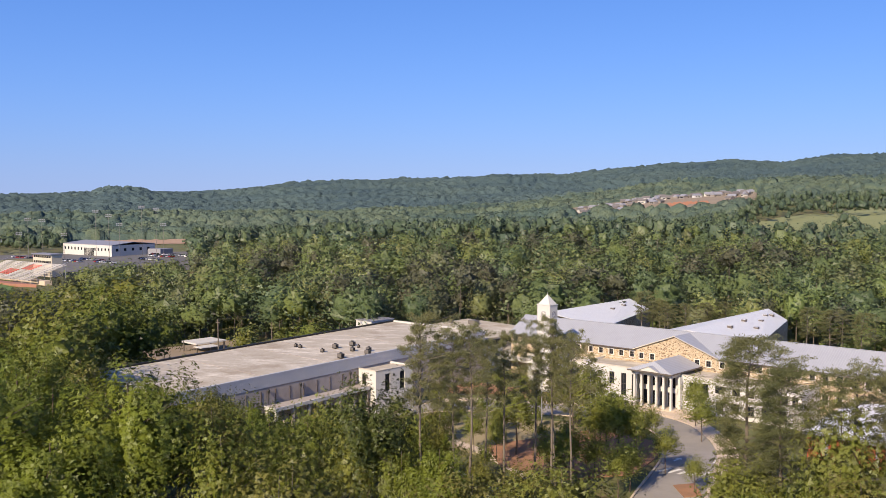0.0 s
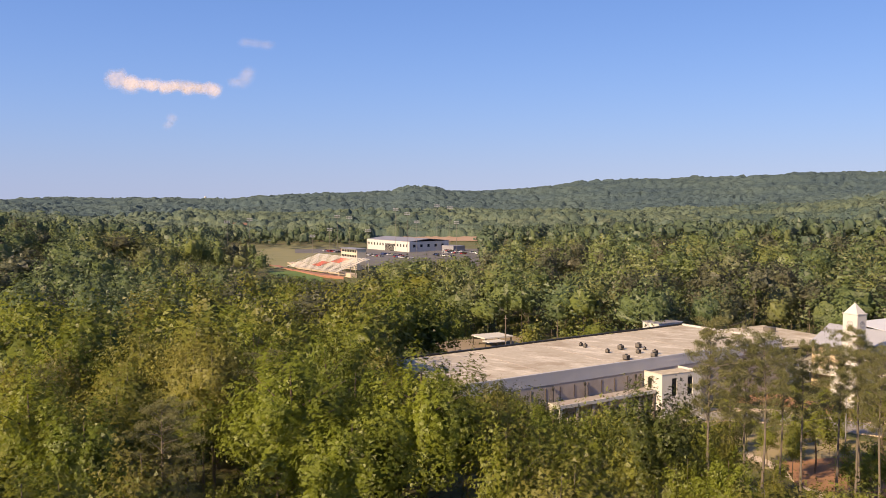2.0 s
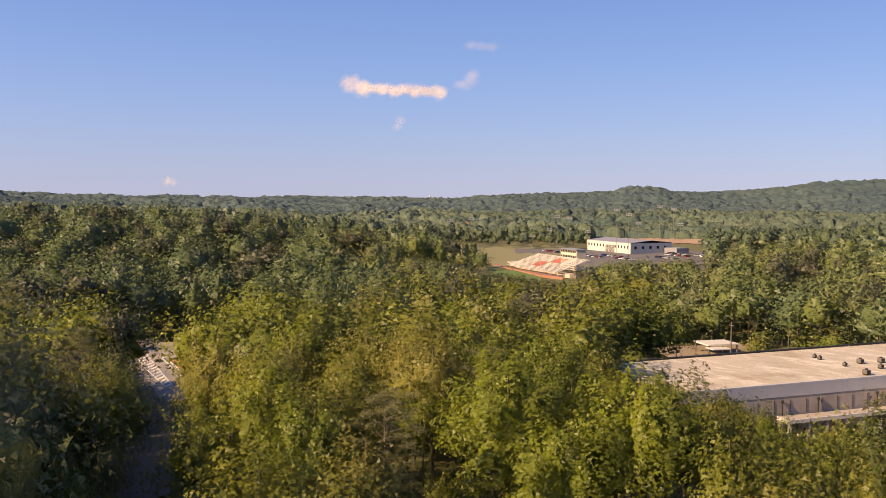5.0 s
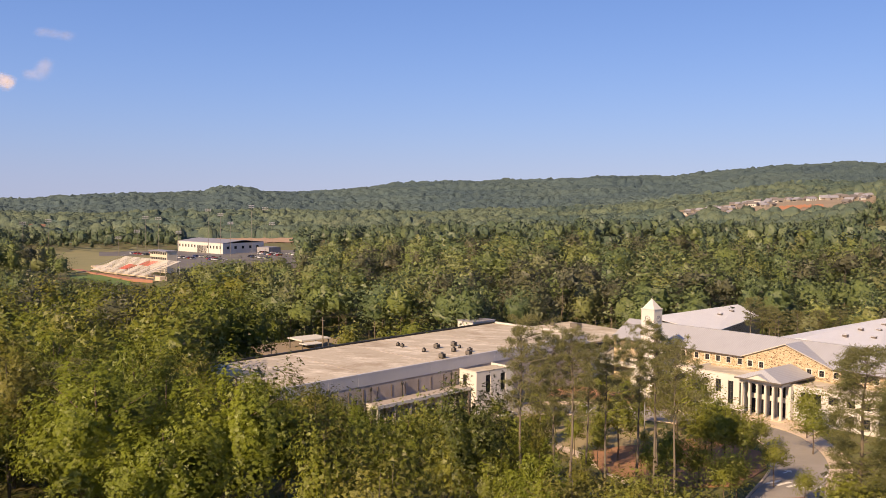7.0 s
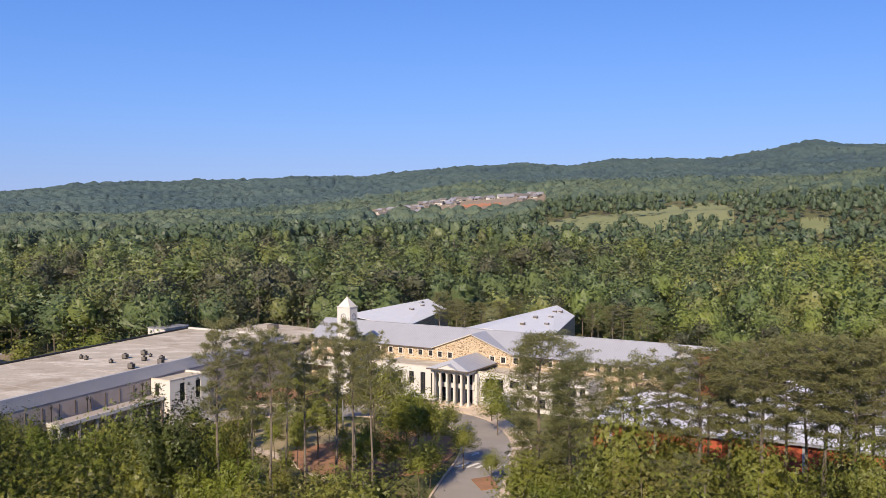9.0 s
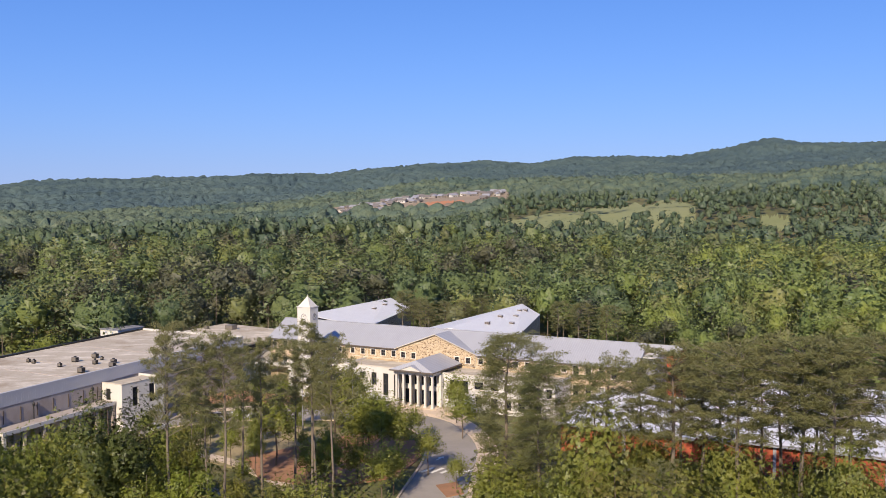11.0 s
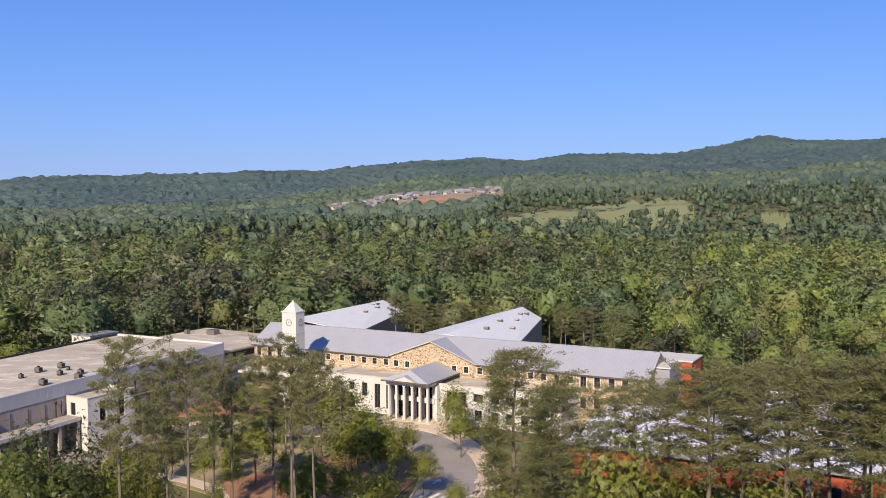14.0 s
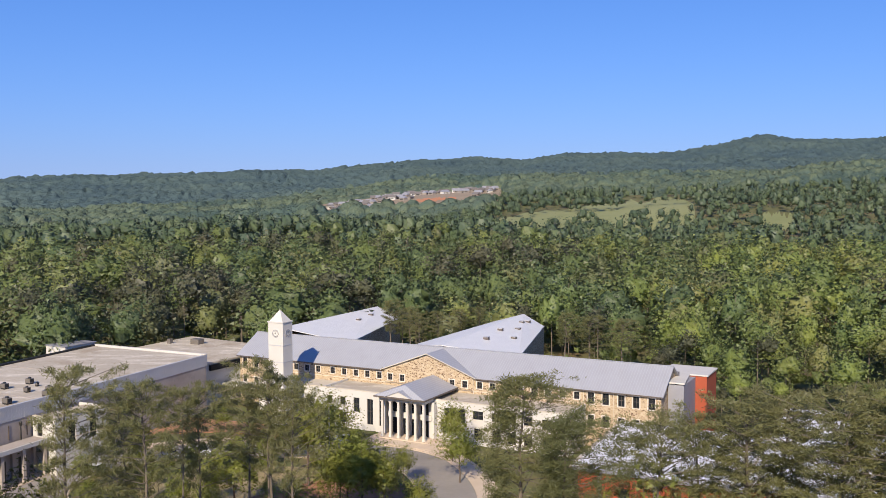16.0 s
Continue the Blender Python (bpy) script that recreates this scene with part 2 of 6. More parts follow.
def glass_material():
    m, n, l, b = material("dark_glazing")
    c = mixed(n, l, noisy(n, l, 0.8), (0.010, 0.012, 0.015), (0.03, 0.033, 0.038))
    l.new(c, b.inputs["Base Color"])
    b.inputs["Roughness"].default_value = 0.25
    b.inputs["Specular IOR Level"].default_value = 0.06
    return m


GLASS = glass_material()
LEAF_OAK = foliage("oak_leaves", ((0.092, 0.122, 0.014), (0.132, 0.164, 0.017), (0.158, 0.184, 0.020)), through=0.3, gaps=11.0, solid=0.46, tint=0.2)
LEAF_DARK = foliage("dark_oak_leaves", ((0.058, 0.075, 0.016), (0.080, 0.098, 0.020), (0.098, 0.112, 0.024)), through=0.3, gaps=11.0, solid=0.47, tint=0.2)
LEAF_HARD = foliage("hardwood_leaves", ((0.112, 0.140, 0.016), (0.150, 0.178, 0.020), (0.185, 0.200, 0.024), (0.155, 0.138, 0.034), (0.218, 0.202, 0.046), (0.128, 0.158, 0.022)), through=0.34, gaps=11.0, solid=0.46, tint=0.2)
LEAF_PINE = foliage("pine_needles", ((0.178, 0.180, 0.068), (0.200, 0.198, 0.077), (0.218, 0.210, 0.086)), True, 0.5, sided=False, tint=0.2)
LEAF_FULLPINE = foliage("full_pine_needles", ((0.152, 0.160, 0.060), (0.178, 0.182, 0.068), (0.198, 0.194, 0.074)), True, 0.5, sided=False, tint=0.2)
LEAF_YOUNG = foliage("young_leaves", ((0.172, 0.205, 0.030), (0.215, 0.240, 0.040), (0.250, 0.250, 0.056)), through=0.48, gaps=11.0, solid=0.47, tint=0.2)
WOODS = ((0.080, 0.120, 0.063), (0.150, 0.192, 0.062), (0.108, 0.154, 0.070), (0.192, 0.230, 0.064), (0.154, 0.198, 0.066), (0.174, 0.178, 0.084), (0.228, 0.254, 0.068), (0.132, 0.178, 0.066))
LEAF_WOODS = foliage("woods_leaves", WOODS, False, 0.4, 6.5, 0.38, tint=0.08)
# Less blue and more saturated: the nearer woods' thinner haze, put into colour
LEAF_THIN_HAZE = foliage("thin_haze_woods_leaves", ((0.098, 0.126, 0.022), (0.150, 0.180, 0.024), (0.118, 0.148, 0.024), (0.190, 0.212, 0.030), (0.160, 0.152, 0.036), (0.212, 0.222, 0.040), (0.132, 0.164, 0.026)), False, 0.4, 6.5, 0.38, tint=0.12)
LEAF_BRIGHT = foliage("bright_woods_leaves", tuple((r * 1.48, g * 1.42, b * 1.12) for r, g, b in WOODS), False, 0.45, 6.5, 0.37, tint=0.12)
LEAF_EDGE = foliage("edge_woods_leaves", WOODS, False, 0.35, 10.0, 0.47, tint=0.1)
LEAF_PINES = foliage("pine_woods_leaves", ((0.092, 0.104, 0.062), (0.118, 0.122, 0.070), (0.148, 0.138, 0.082)), False, through=0.4, gaps=6.0, solid=0.39, tint=0.06)
# Bluer tones the farther off: aerial haze put into the leaf colours
LEAF_FAIR = foliage("hazed_woods_leaves", ((0.068, 0.104, 0.068), (0.104, 0.144, 0.074), (0.078, 0.116, 0.072), (0.136, 0.174, 0.080), (0.094, 0.130, 0.074)), False, 0.35, 2.6, 0.27, tint=0.10)
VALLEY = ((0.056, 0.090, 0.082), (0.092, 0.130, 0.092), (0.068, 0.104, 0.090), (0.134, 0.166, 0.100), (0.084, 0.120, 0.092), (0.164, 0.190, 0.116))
LEAF_VALLEY = foliage("hazed_valley_leaves", VALLEY, False, 0.1, sided=False, tint=0.0, relief=2.0)
LEAF_VALLEY_SPRAY = foliage("hazed_spray_leaves", VALLEY, False, 0.25, tint=0.15)
LEAF_FAR = foliage("hazed_hill_leaves", ((0.056, 0.090, 0.108), (0.072, 0.110, 0.116), (0.088, 0.128, 0.120), (0.108, 0.148, 0.126)), False, 0.1, sided=False, tint=0.0, relief=3.0)

# ---- builders ----
TURN = radians(-30.8)
CU, SU = math.cos(TURN), math.sin(TURN)


def at(u, v, z=0.0):
    """World place of a point given along (u) and behind (v) the school's front."""
    return Vector((u * CU - v * SU, u * SU + v * CU, z))


def thing(name, label, category, u, v, z=0.0, group="", kind="", turn=0.0):
    """An Empty at a thing's base, turned with the school."""
    ob = new(name)
    ob.empty_display_size = 1.0
    ob.matrix_world = Matrix.Translation(at(u, v, z)) @ Matrix.Rotation(TURN + radians(turn), 4, "Z")
    ob["origin"] = (u, v, z)
    return tagged(ob, label, category, group, kind)


def mesh_object(name, bm, mat, smooth=False):
    me = bpy.data.meshes.new(name)
    bmesh.ops.recalc_face_normals(bm, faces=bm.faces)
    bm.to_mesh(me)
    bm.free()
    me.materials.append(mat)
    if smooth:
        me.polygons.foreach_set("use_smooth", [True] * len(me.polygons))
    return new(name, me)


def part(name, bm, mat, parent, label="", local=False):
    """Links a bmesh as one mesh under a thing or a part. Coordinates are u, v, z unless local."""
    if not local:
        root = parent
        while root.parent:
            root = root.parent
        o = root["origin"]
        bmesh.ops.translate(bm, verts=bm.verts, vec=(-o[0], -o[1], -o[2]))
    ob = mesh_object(name, bm, mat)
    ob.parent = parent
    return tagged(ob, label)


def single(name, bm, mat, label, category, group="", kind=""):
    """A thing or a piece of the setting that is one mesh, given in u, v, z."""
    ob = mesh_object(name, bm, mat)
    ob.matrix_world = Matrix.Rotation(TURN, 4, "Z")
    return tagged(ob, label, category, group, kind)


def box(bm, u0, u1, v0, v1, z0, z1):
    vs = [bm.verts.new((u, v, z)) for z in (z0, z1) for u, v in ((u0, v0), (u1, v0), (u1, v1), (u0, v1))]
    for q in ((0, 3, 2, 1), (4, 5, 6, 7), (0, 1, 5, 4), (1, 2, 6, 5), (2, 3, 7, 6), (3, 0, 4, 7)):
        bm.faces.new([vs[i] for i in q])
    return bm


def slab(bm, ring, z0, z1):
    """A prism over a plan ring; z may be a number or one for each corner."""
    n = len(ring)
    z0 = [z0] * n if isinstance(z0, (int, float)) else z0
    z1 = [z1] * n if isinstance(z1, (int, float)) else z1
    lo = [bm.verts.new((u, v, z)) for (u, v), z in zip(ring, z0)]
    hi = [bm.verts.new((u, v, z)) for (u, v), z in zip(ring, z1)]
    bm.faces.new(lo[::-1]), bm.faces.new(hi)
    for i in range(n):
        j = (i + 1) % n
        bm.faces.new((lo[i], lo[j], hi[j], hi[i]))
    return bm


def sheet(bm, corners, thick):
    """A sloping slab under four or three 3D corners."""
    hi = [bm.verts.new(c) for c in corners]
    lo = [bm.verts.new((c[0], c[1], c[2] - thick)) for c in corners]
    bm.faces.new(hi), bm.faces.new(lo[::-1])
    for i in range(len(corners)):
        j = (i + 1) % len(corners)
        bm.faces.new((hi[j], hi[i], lo[i], lo[j]))
    return bm


def tube(bm, a, b, ra, rb, sides=8):
    a, b = Vector(a), Vector(b)
    x = (b - a).orthogonal().normalized()
    y = (b - a).normalized().cross(x)
    rings = [[bm.verts.new(p + r * (math.cos(k * math.tau / sides) * x + math.sin(k * math.tau / sides) * y)) for k in range(sides)] for p, r in ((a, ra), (b, rb))]
    for k in range(sides):
        j = (k + 1) % sides
        bm.faces.new((rings[0][k], rings[0][j], rings[1][j], rings[1][k]))
    bm.faces.new(rings[0][::-1]), bm.faces.new(rings[1])
    return bm


def pierced(bm, u0, u1, z0, z1, v, thick, holes):
    """A wall along u from v to v + thick, with openings (u0, u1, z0, z1) cut right through."""
    us = sorted({u0, u1, *(h[0] for h in holes), *(h[1] for h in holes)})
    for a, b in zip(us, us[1:]):
        mid, z = (a + b) / 2, z0
        for h in sorted((h for h in holes if h[0] < mid < h[1]), key=lambda h: h[2]):
            if h[2] > z:
                box(bm, a, b, v, v + thick, z, h[2])
            z = h[3]
        box(bm, a, b, v, v + thick, z, z1)
    bmesh.ops.remove_doubles(bm, verts=bm.verts, dist=0.0005)
    return bm


def window(parent, u, z, w, h, v, cased=False):
    """A sash window in an opening of a wall that faces -v: frame with bars, sill and panes."""
    f, bm = 0.05, bmesh.new()
    loops = [[bm.verts.new((a, d, c)) for a, c in ((u - k, z + e), (u + k, z + e), (u + k, z + h - e), (u - k, z + h - e))] for d in (v + 0.12, v + 0.2) for k, e in ((w / 2, 0.0), (w / 2 - f, f))]
    for p, q in ((0, 1), (1, 3), (3, 2), (2, 0)):
        for i in range(4):
            j = (i + 1) % 4
            bm.faces.new((loops[p][i], loops[p][j], loops[q][j], loops[q][i]))
    win = part("window", bm, BRONZE, parent)
    part("glazing_bar", box(bmesh.new(), u - 0.02, u + 0.02, v + 0.12, v + 0.2, z + f, z + h - f), BRONZE, win)
    part("glazing_bar", box(bmesh.new(), u - w / 2 + f, u + w / 2 - f, v + 0.125, v + 0.195, z + h * 0.52, z + h * 0.52 + 0.05), BRONZE, win)
    part("pane", box(bmesh.new(), u - w / 2 + 0.03, u + w / 2 - 0.03, v + 0.155, v + 0.17, z + 0.03, z + h - 0.03), GLASS, win)
    if cased:
        bm, c = bmesh.new(), 0.17
        for a, b, lo, hi in ((u - w / 2 - c, u - w / 2 - 0.004, z - 0.1, z + h + c), (u + w / 2 + 0.004, u + w / 2 + c, z - 0.1, z + h + c), (u - w / 2 - 0.003, u + w / 2 + 0.003, z + h + 0.004, z + h + c)):
            box(bm, a, b, v - 0.05, v - 0.004, lo, hi)
        part("casing", bm, CASING, win)
    part("sill", box(bmesh.new(), u - w / 2 - 0.1, u + w / 2 + 0.1, v - 0.08, v + 0.1, z - 0.14, z - 0.003), CASING, win)
    return win

# ---- ground ----
RADII = (0, 200, 300, 450, 650, 950, 1300, 2200, 3500, 4900)
BEARINGS = (-60, -30, -16, -8, 0, 8, 18, 27, 35, 43, 50, 60, 80)
RISE = {  # ground heights at RADII[2:8] by bearing
    -60: (0, 6, 12, 35, 60, 100),
    -30: (0, 4, 8, 34, 62, 110),
    -16: (0, 3, 5, 33, 52, 88),
    -8: (0, 4, 7, 26, 53, 78),
    0: (0, 5, 13, 9, 41, 54),
    8: (0, 5, 13, 7, 14, 30),
    18: (0, 4, 11, 5, 6, 20),
    27: (-3, 1, 4, 4, 5, 14),
    35: (-5, 2, 4, 4, 4, 9),
    43: (-4, 2, 4, 4, 4, 7),
    50: (-1, 10, 12, 6, 5, 8),
    60: (-1, 17, 20, 12, 6, 8),
    80: (0, 20, 24, 14, 8, 10),
}
SKY_B = (-60, -28, -25, -21.4, -16.7, -10.8, -7.5, -4.5, 0.6, 4.9, 9, 11.8, 15.9, 19, 22.2, 27.3, 29.5, 30.4, 32.2, 33.1, 35, 38.6, 43.5, 50, 55.8, 62.2, 66, 69, 90)
SKY_E = (2.6, 2.92, 2.88, 3.16, 2.3, 2.47, 2.02, 2.12, 1.84, 1.42, 1.5, 1.25, 1.18, 1.05, 0.85, 0.42, 0.46, 0.72, 0.76, 0.42, 0.35, 0.24, 0.0, -0.02, -0.05, 0.05, 0.0, 0.3, 0.6)
_rows = np.array([RISE[b] for b in BEARINGS], float)


def rise(x, y):
    """Ground height: level round the school, a low wooded rise, a valley, and the ridge on the skyline."""
    x, y = np.asarray(x, float), np.asarray(y, float)
    r = np.hypot(x, y)
    b = np.degrees(np.arctan2(-x, y))
    crest = 44 + 3500 * np.tan(np.radians(np.interp(b, SKY_B, SKY_E))) - 13
    levels = [np.zeros_like(r), np.zeros_like(r)] + [np.interp(b, BEARINGS, _rows[:, k]) for k in range(6)] + [crest, crest * 0.6]
    out = np.zeros_like(r)
    for k in range(len(RADII) - 1):
        f = np.clip((r - RADII[k]) / (RADII[k + 1] - RADII[k]), 0, 1)
        f = f * f * (3 - 2 * f)
        inside = (r >= RADII[k]) & (r < RADII[k + 1])
        out = np.where(inside, levels[k] * (1 - f) + levels[k + 1] * f, out)
    out = np.where(r >= RADII[-1], levels[-1], out)
    far = np.clip((r - 700) / 1500, 0, 1)
    wave = np.sin(x / 190 + 1.3) * np.sin(y / 230 + 0.4) * 6 + np.sin(x / 83 + y / 140) * 3 + np.sin(y / 52 + 1.5 * np.sin(x / 240)) * 2.5
    return out + far * wave * np.where(r > 3000, 0.5, 1.0)


def ground_material():
    m, n, l, b = material("woodland_floor")
    big = ramped(n, l, noisy(n, l, 0.05, 5.0), ((0.35, (0.10, 0.085, 0.035)), (0.5, (0.11, 0.13, 0.035)), (0.66, (0.16, 0.11, 0.05)), (0.84, (0.30, 0.15, 0.07))))
    c = mixed(n, l, ramped(n, l, noisy(n, l, 1.1, 5.0), ((0.35, (0, 0, 0)), (0.7, (0.7, 0.7, 0.7)))), big, (0.09, 0.075, 0.03))
    l.new(c, b.inputs["Base Color"])
    b.inputs["Roughness"].default_value = 0.95
    bumped(n, l, b, noisy(n, l, 3.0), 0.5, 0.1)
    return m


def build_ground():
    radii = [0.0] + list(np.arange(20, 760, 20)) + [760 * 1.04**k for k in range(48)]
    radii = [r for r in radii if r < 4900] + [4900.0, 12000.0]
    steps = 240
    verts, faces = [(0.0, 0.0, 0.0)], []
    for r in radii[1:]:
        a = np.arange(steps) * math.tau / steps
        x, y = r * np.sin(a), r * np.cos(a)
        z = rise(x, y) if r < 5000 else np.full(steps, -40.0)
        verts += list(zip(x, y, z - 0.02))
    for k in range(steps):
        faces.append((0, 1 + (k + 1) % steps, 1 + k))
    for i in range(len(radii) - 2):
        o, p = 1 + i * steps, 1 + (i + 1) * steps
        for k in range(steps):
            j = (k + 1) % steps
            faces.append((o + k, o + j, p + j, p + k))
    me = bpy.data.meshes.new("ground")
    me.from_pydata(verts, [], faces)
    me.polygons.foreach_set("use_smooth", [True] * len(me.polygons))
    me.materials.append(ground_material())
    return tagged(new("ground", me), "rolling woodland floor of leaf litter, grass and clay", "ground", kind="structure")


build_ground()


def ribbon(points, width, z0, z1, close=False):
    """A band of that width along a smoothed u, v line."""
    pts = [Vector(p) for p in points]
    for _ in range(3):
        fine = [pts[0]]
        for a, b in zip(pts, pts[1:]):
            fine += [a * 0.75 + b * 0.25, a * 0.25 + b * 0.75]
        pts = fine + [pts[-1]]
    bm = bmesh.new()
    rows = []
    for i, p in enumerate(pts):
        d = (pts[min(i + 1, len(pts) - 1)] - pts[max(i - 1, 0)]).normalized()
        n = Vector((-d.y, d.x))
        rows.append([bm.verts.new((*(p + n * s * width / 2), z)) for s, z in ((1, z0), (1, z1), (-1, z1), (-1, z0))])
    for a, b in zip(rows, rows[1:]):
        for i, j in ((0, 1), (1, 2), (2, 3)):
            bm.faces.new((a[i], a[j], b[j], b[i]))
    return bm


DRIVE = ((-62, 105), (-69, 124), (-74, 140), (-82, 154), (-95, 162), (-110, 158), (-126, 150), (-138, 137), (-136, 121), (-122, 110), (-100, 104), (-80, 100), (-62, 92))
single("road", ribbon(DRIVE, 9.5, -0.3, 0.05), WORN, "worn grey asphalt loop drive before the portico", "road", kind="structure")
for off, name in ((5.0, "outer"), (-5.0, "inner")):
    pts = [Vector(p) for p in DRIVE]
    moved = []
    for i, p in enumerate(pts):
        d = (pts[min(i + 1, len(pts) - 1)] - pts[max(i - 1, 0)]).normalized()
        moved.append(p + Vector((d.y, -d.x)) * off)
    single("kerb", ribbon(moved, 0.35, -0.2, 0.18), CONCRETE, "pale concrete kerb along the loop drive", "kerb", kind="structure")
walkway = ribbon(((-106, 168), (-97, 168.5), (-88, 166), (-78, 157), (-71, 147), (-66, 134), (-60, 120)), 3.6, -0.2, 0.16)
single("pavement", walkway, CONCRETE, "sunlit tan concrete walk along the drive", "pavement", kind="structure")
single("plaza", slab(bmesh.new(), [(-106, 166), (-86, 166), (-86, 173), (-106, 173)], -0.2, 0.2), CONCRETE, "tan concrete forecourt under the portico", "pavement", kind="structure")
single("lawn", slab(bmesh.new(), [(-122, 128), (-112, 120), (-100, 118), (-90, 124), (-88, 138), (-94, 148), (-106, 148), (-120, 142)], -0.2, 0.12), LAWN, "dry grass island inside the loop drive", "lawn", kind="structure")
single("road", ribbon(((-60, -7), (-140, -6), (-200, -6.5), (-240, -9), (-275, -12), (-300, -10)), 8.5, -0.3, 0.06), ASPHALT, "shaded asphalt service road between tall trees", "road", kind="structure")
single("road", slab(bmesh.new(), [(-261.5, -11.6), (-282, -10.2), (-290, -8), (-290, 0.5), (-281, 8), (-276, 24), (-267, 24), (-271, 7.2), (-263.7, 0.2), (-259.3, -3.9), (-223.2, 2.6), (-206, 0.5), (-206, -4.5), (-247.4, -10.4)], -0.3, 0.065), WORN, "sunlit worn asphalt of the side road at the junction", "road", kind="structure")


# ---- school: main block ----
def main_block():
    u0, u1, v0, v1, eave, ridge = -147.0, -56.0, 182.0, 195.0, 10.0, 14.1
    b = thing("school_building", "two-storey tan fieldstone school with blue-grey metal roof", "school", -100, 188)
    small = [(u, 8.05, 1.05, 1.25) for u in (-134.8, -132.1, -129.4, -126.6, -123.0, -120.2, -117.4, -114.7, -111.9, -109.2, -106.5, -95.6, -92.9, -90.0, -87.4, -84.5, -81.8, -79.1, -76.4, -73.7, -71.0)]
    tall = [(u, z, 1.15, 2.0) for u in (-68.4, -65.7, -62.9, -60.3, -57.6, -145.6, -142.6, -139.9) for z in (3.5, 7.5)]
    holes = [(u - w / 2, u + w / 2, z, z + h) for u, z, w, h in small + tall]
    part("wall", pierced(bmesh.new(), u0, u1, 0, eave, v0, 0.4, holes), STONE, b)
    part("wall", box(bmesh.new(), u0, u1, v1 - 0.4, v1, 0, eave), STONE, b)
    for u in (u0, u1 - 0.4):
        bm = bmesh.new()
        ring = [(v0 + 0.4, 0), (v1 - 0.4, 0), (v1 - 0.4, eave), ((v0 + v1) / 2, ridge - 0.3), (v0 + 0.4, eave)]
        vs = [[bm.verts.new((uu, v, z)) for v, z in ring] for uu in (u, u + 0.4)]
        bm.faces.new(vs[0]), bm.faces.new(vs[1][::-1])
        for i in range(5):
            j = (i + 1) % 5
            bm.faces.new((vs[0][i], vs[0][j], vs[1][j], vs[1][i]))
        part("wall", bm, STONE, b)
    for u, z, w, h in small + tall:
        window(b, u, z, w, h, v0 - 0.35 if -110.5 < u < -91.2 else v0, True)
    # Near-black block: the unlit rooms' darkness is its own colour
    part("interior", box(bmesh.new(), u0 + 0.5, u1 - 0.5, v0 + 0.6, v1 - 0.6, 0.1, eave - 0.2), DARK, b, "solid dark block in place of unlit rooms")
    vm = (v0 + v1) / 2
    pitch = (ridge - eave) / (vm - v0 + 0.6)
    for a, c, v in ((u0 - 0.5, -111.2, v0 - 0.6), (-111.196, -90.504, v0 + 0.02), (-90.5, u1 + 0.5, v0 - 0.6)):
        z = eave + pitch * (v - v0 + 0.6)
        part("roof", sheet(bmesh.new(), [(a, v, z), (c, v, z), (c, vm, ridge), (a, vm, ridge)], 0.18), ROOF, b)
    part("roof", sheet(bmesh.new(), [(u1 + 0.5, v1 + 0.6, eave), (u0 - 0.5, v1 + 0.6, eave), (u0 - 0.5, vm + 0.004, ridge), (u1 + 0.5, vm + 0.004, ridge)], 0.18), ROOF, b)
    for a, c in ((u0 - 0.5, -111.3), (-90.4, u1 + 0.5)):
        part("gutter", box(bmesh.new(), a, c, v0 - 0.72, v0 - 0.605, eave - 0.2, eave - 0.02), BRONZE, b, "dark bronze strip along the eave")
    part("ridge_cap", box(bmesh.new(), u0 - 0.5, u1 + 0.5, vm - 0.18, vm + 0.18, ridge - 0.03, ridge + 0.06), ROOF, b)
    part("trim", box(bmesh.new(), -137.8, -69.5, v0 - 0.06, v0 - 0.004, 7.4, 7.52), TRIM, b)
    for u in (-145.0, -137.6, -118.8, -100.9 - 9.6, -91.2, -69.7, -64.3, -56.4):
        part("downpipe", tube(bmesh.new(), (u, v0 - 0.1, 0.2), (u, v0 - 0.1, eave - 0.1), 0.06, 0.06, 6), TRIM, b)
    # stone cross gable over the portico
    gl, gr, apex = -110.5, -91.2, 13.9
    gm = (gl + gr) / 2
    bm = bmesh.new()
    ring = [(gl, 7.6), (gr, 7.6), (gr, eave + 0.3), (gm, apex - 0.25), (gl, eave + 0.3)]
    holes2 = [(u - w / 2, u + w / 2, z, z + h) for u, z, w, h in small if gl < u < gr]
    pierced(bm, gl, gr, 7.6, eave + 0.3, v0 - 0.35, 0.345, holes2)
    tri = [[bm.verts.new((u, vv, z)) for u, z in ring[2:]] for vv in (v0 - 0.35, v0 - 0.01)]
    bm.faces.new(tri[0]), bm.faces.new(tri[1][::-1])
    for i in range(3):
        j = (i + 1) % 3
        bm.faces.new((tri[0][i], tri[0][j], tri[1][j], tri[1][i]))
    part("gable_wall", bm, STONE, b, "golden fieldstone gable")
    for side, ue in ((1, gr + 0.7), (-1, gl - 0.7)):
        pts = [(ue, v0 - 0.8, eave + 0.05), (gm, v0 - 0.8, apex), (gm, vm - 0.2, apex), (ue, v0 + 0.1, eave + 0.1)]
        part("gable_roof", sheet(bmesh.new(), pts if side < 0 else pts[::-1], 0.15), ROOF, b)
        bm = bmesh.new()
        dv = v0 - 0.86
        lo = [(ue, dv, eave - 0.08), (gm, dv, apex - 0.13), (gm, dv, apex + 0.02), (ue, dv, eave + 0.07)]
        fr = [bm.verts.new(p) for p in lo] + [bm.verts.new((p[0], p[1] + 0.055, p[2])) for p in lo]
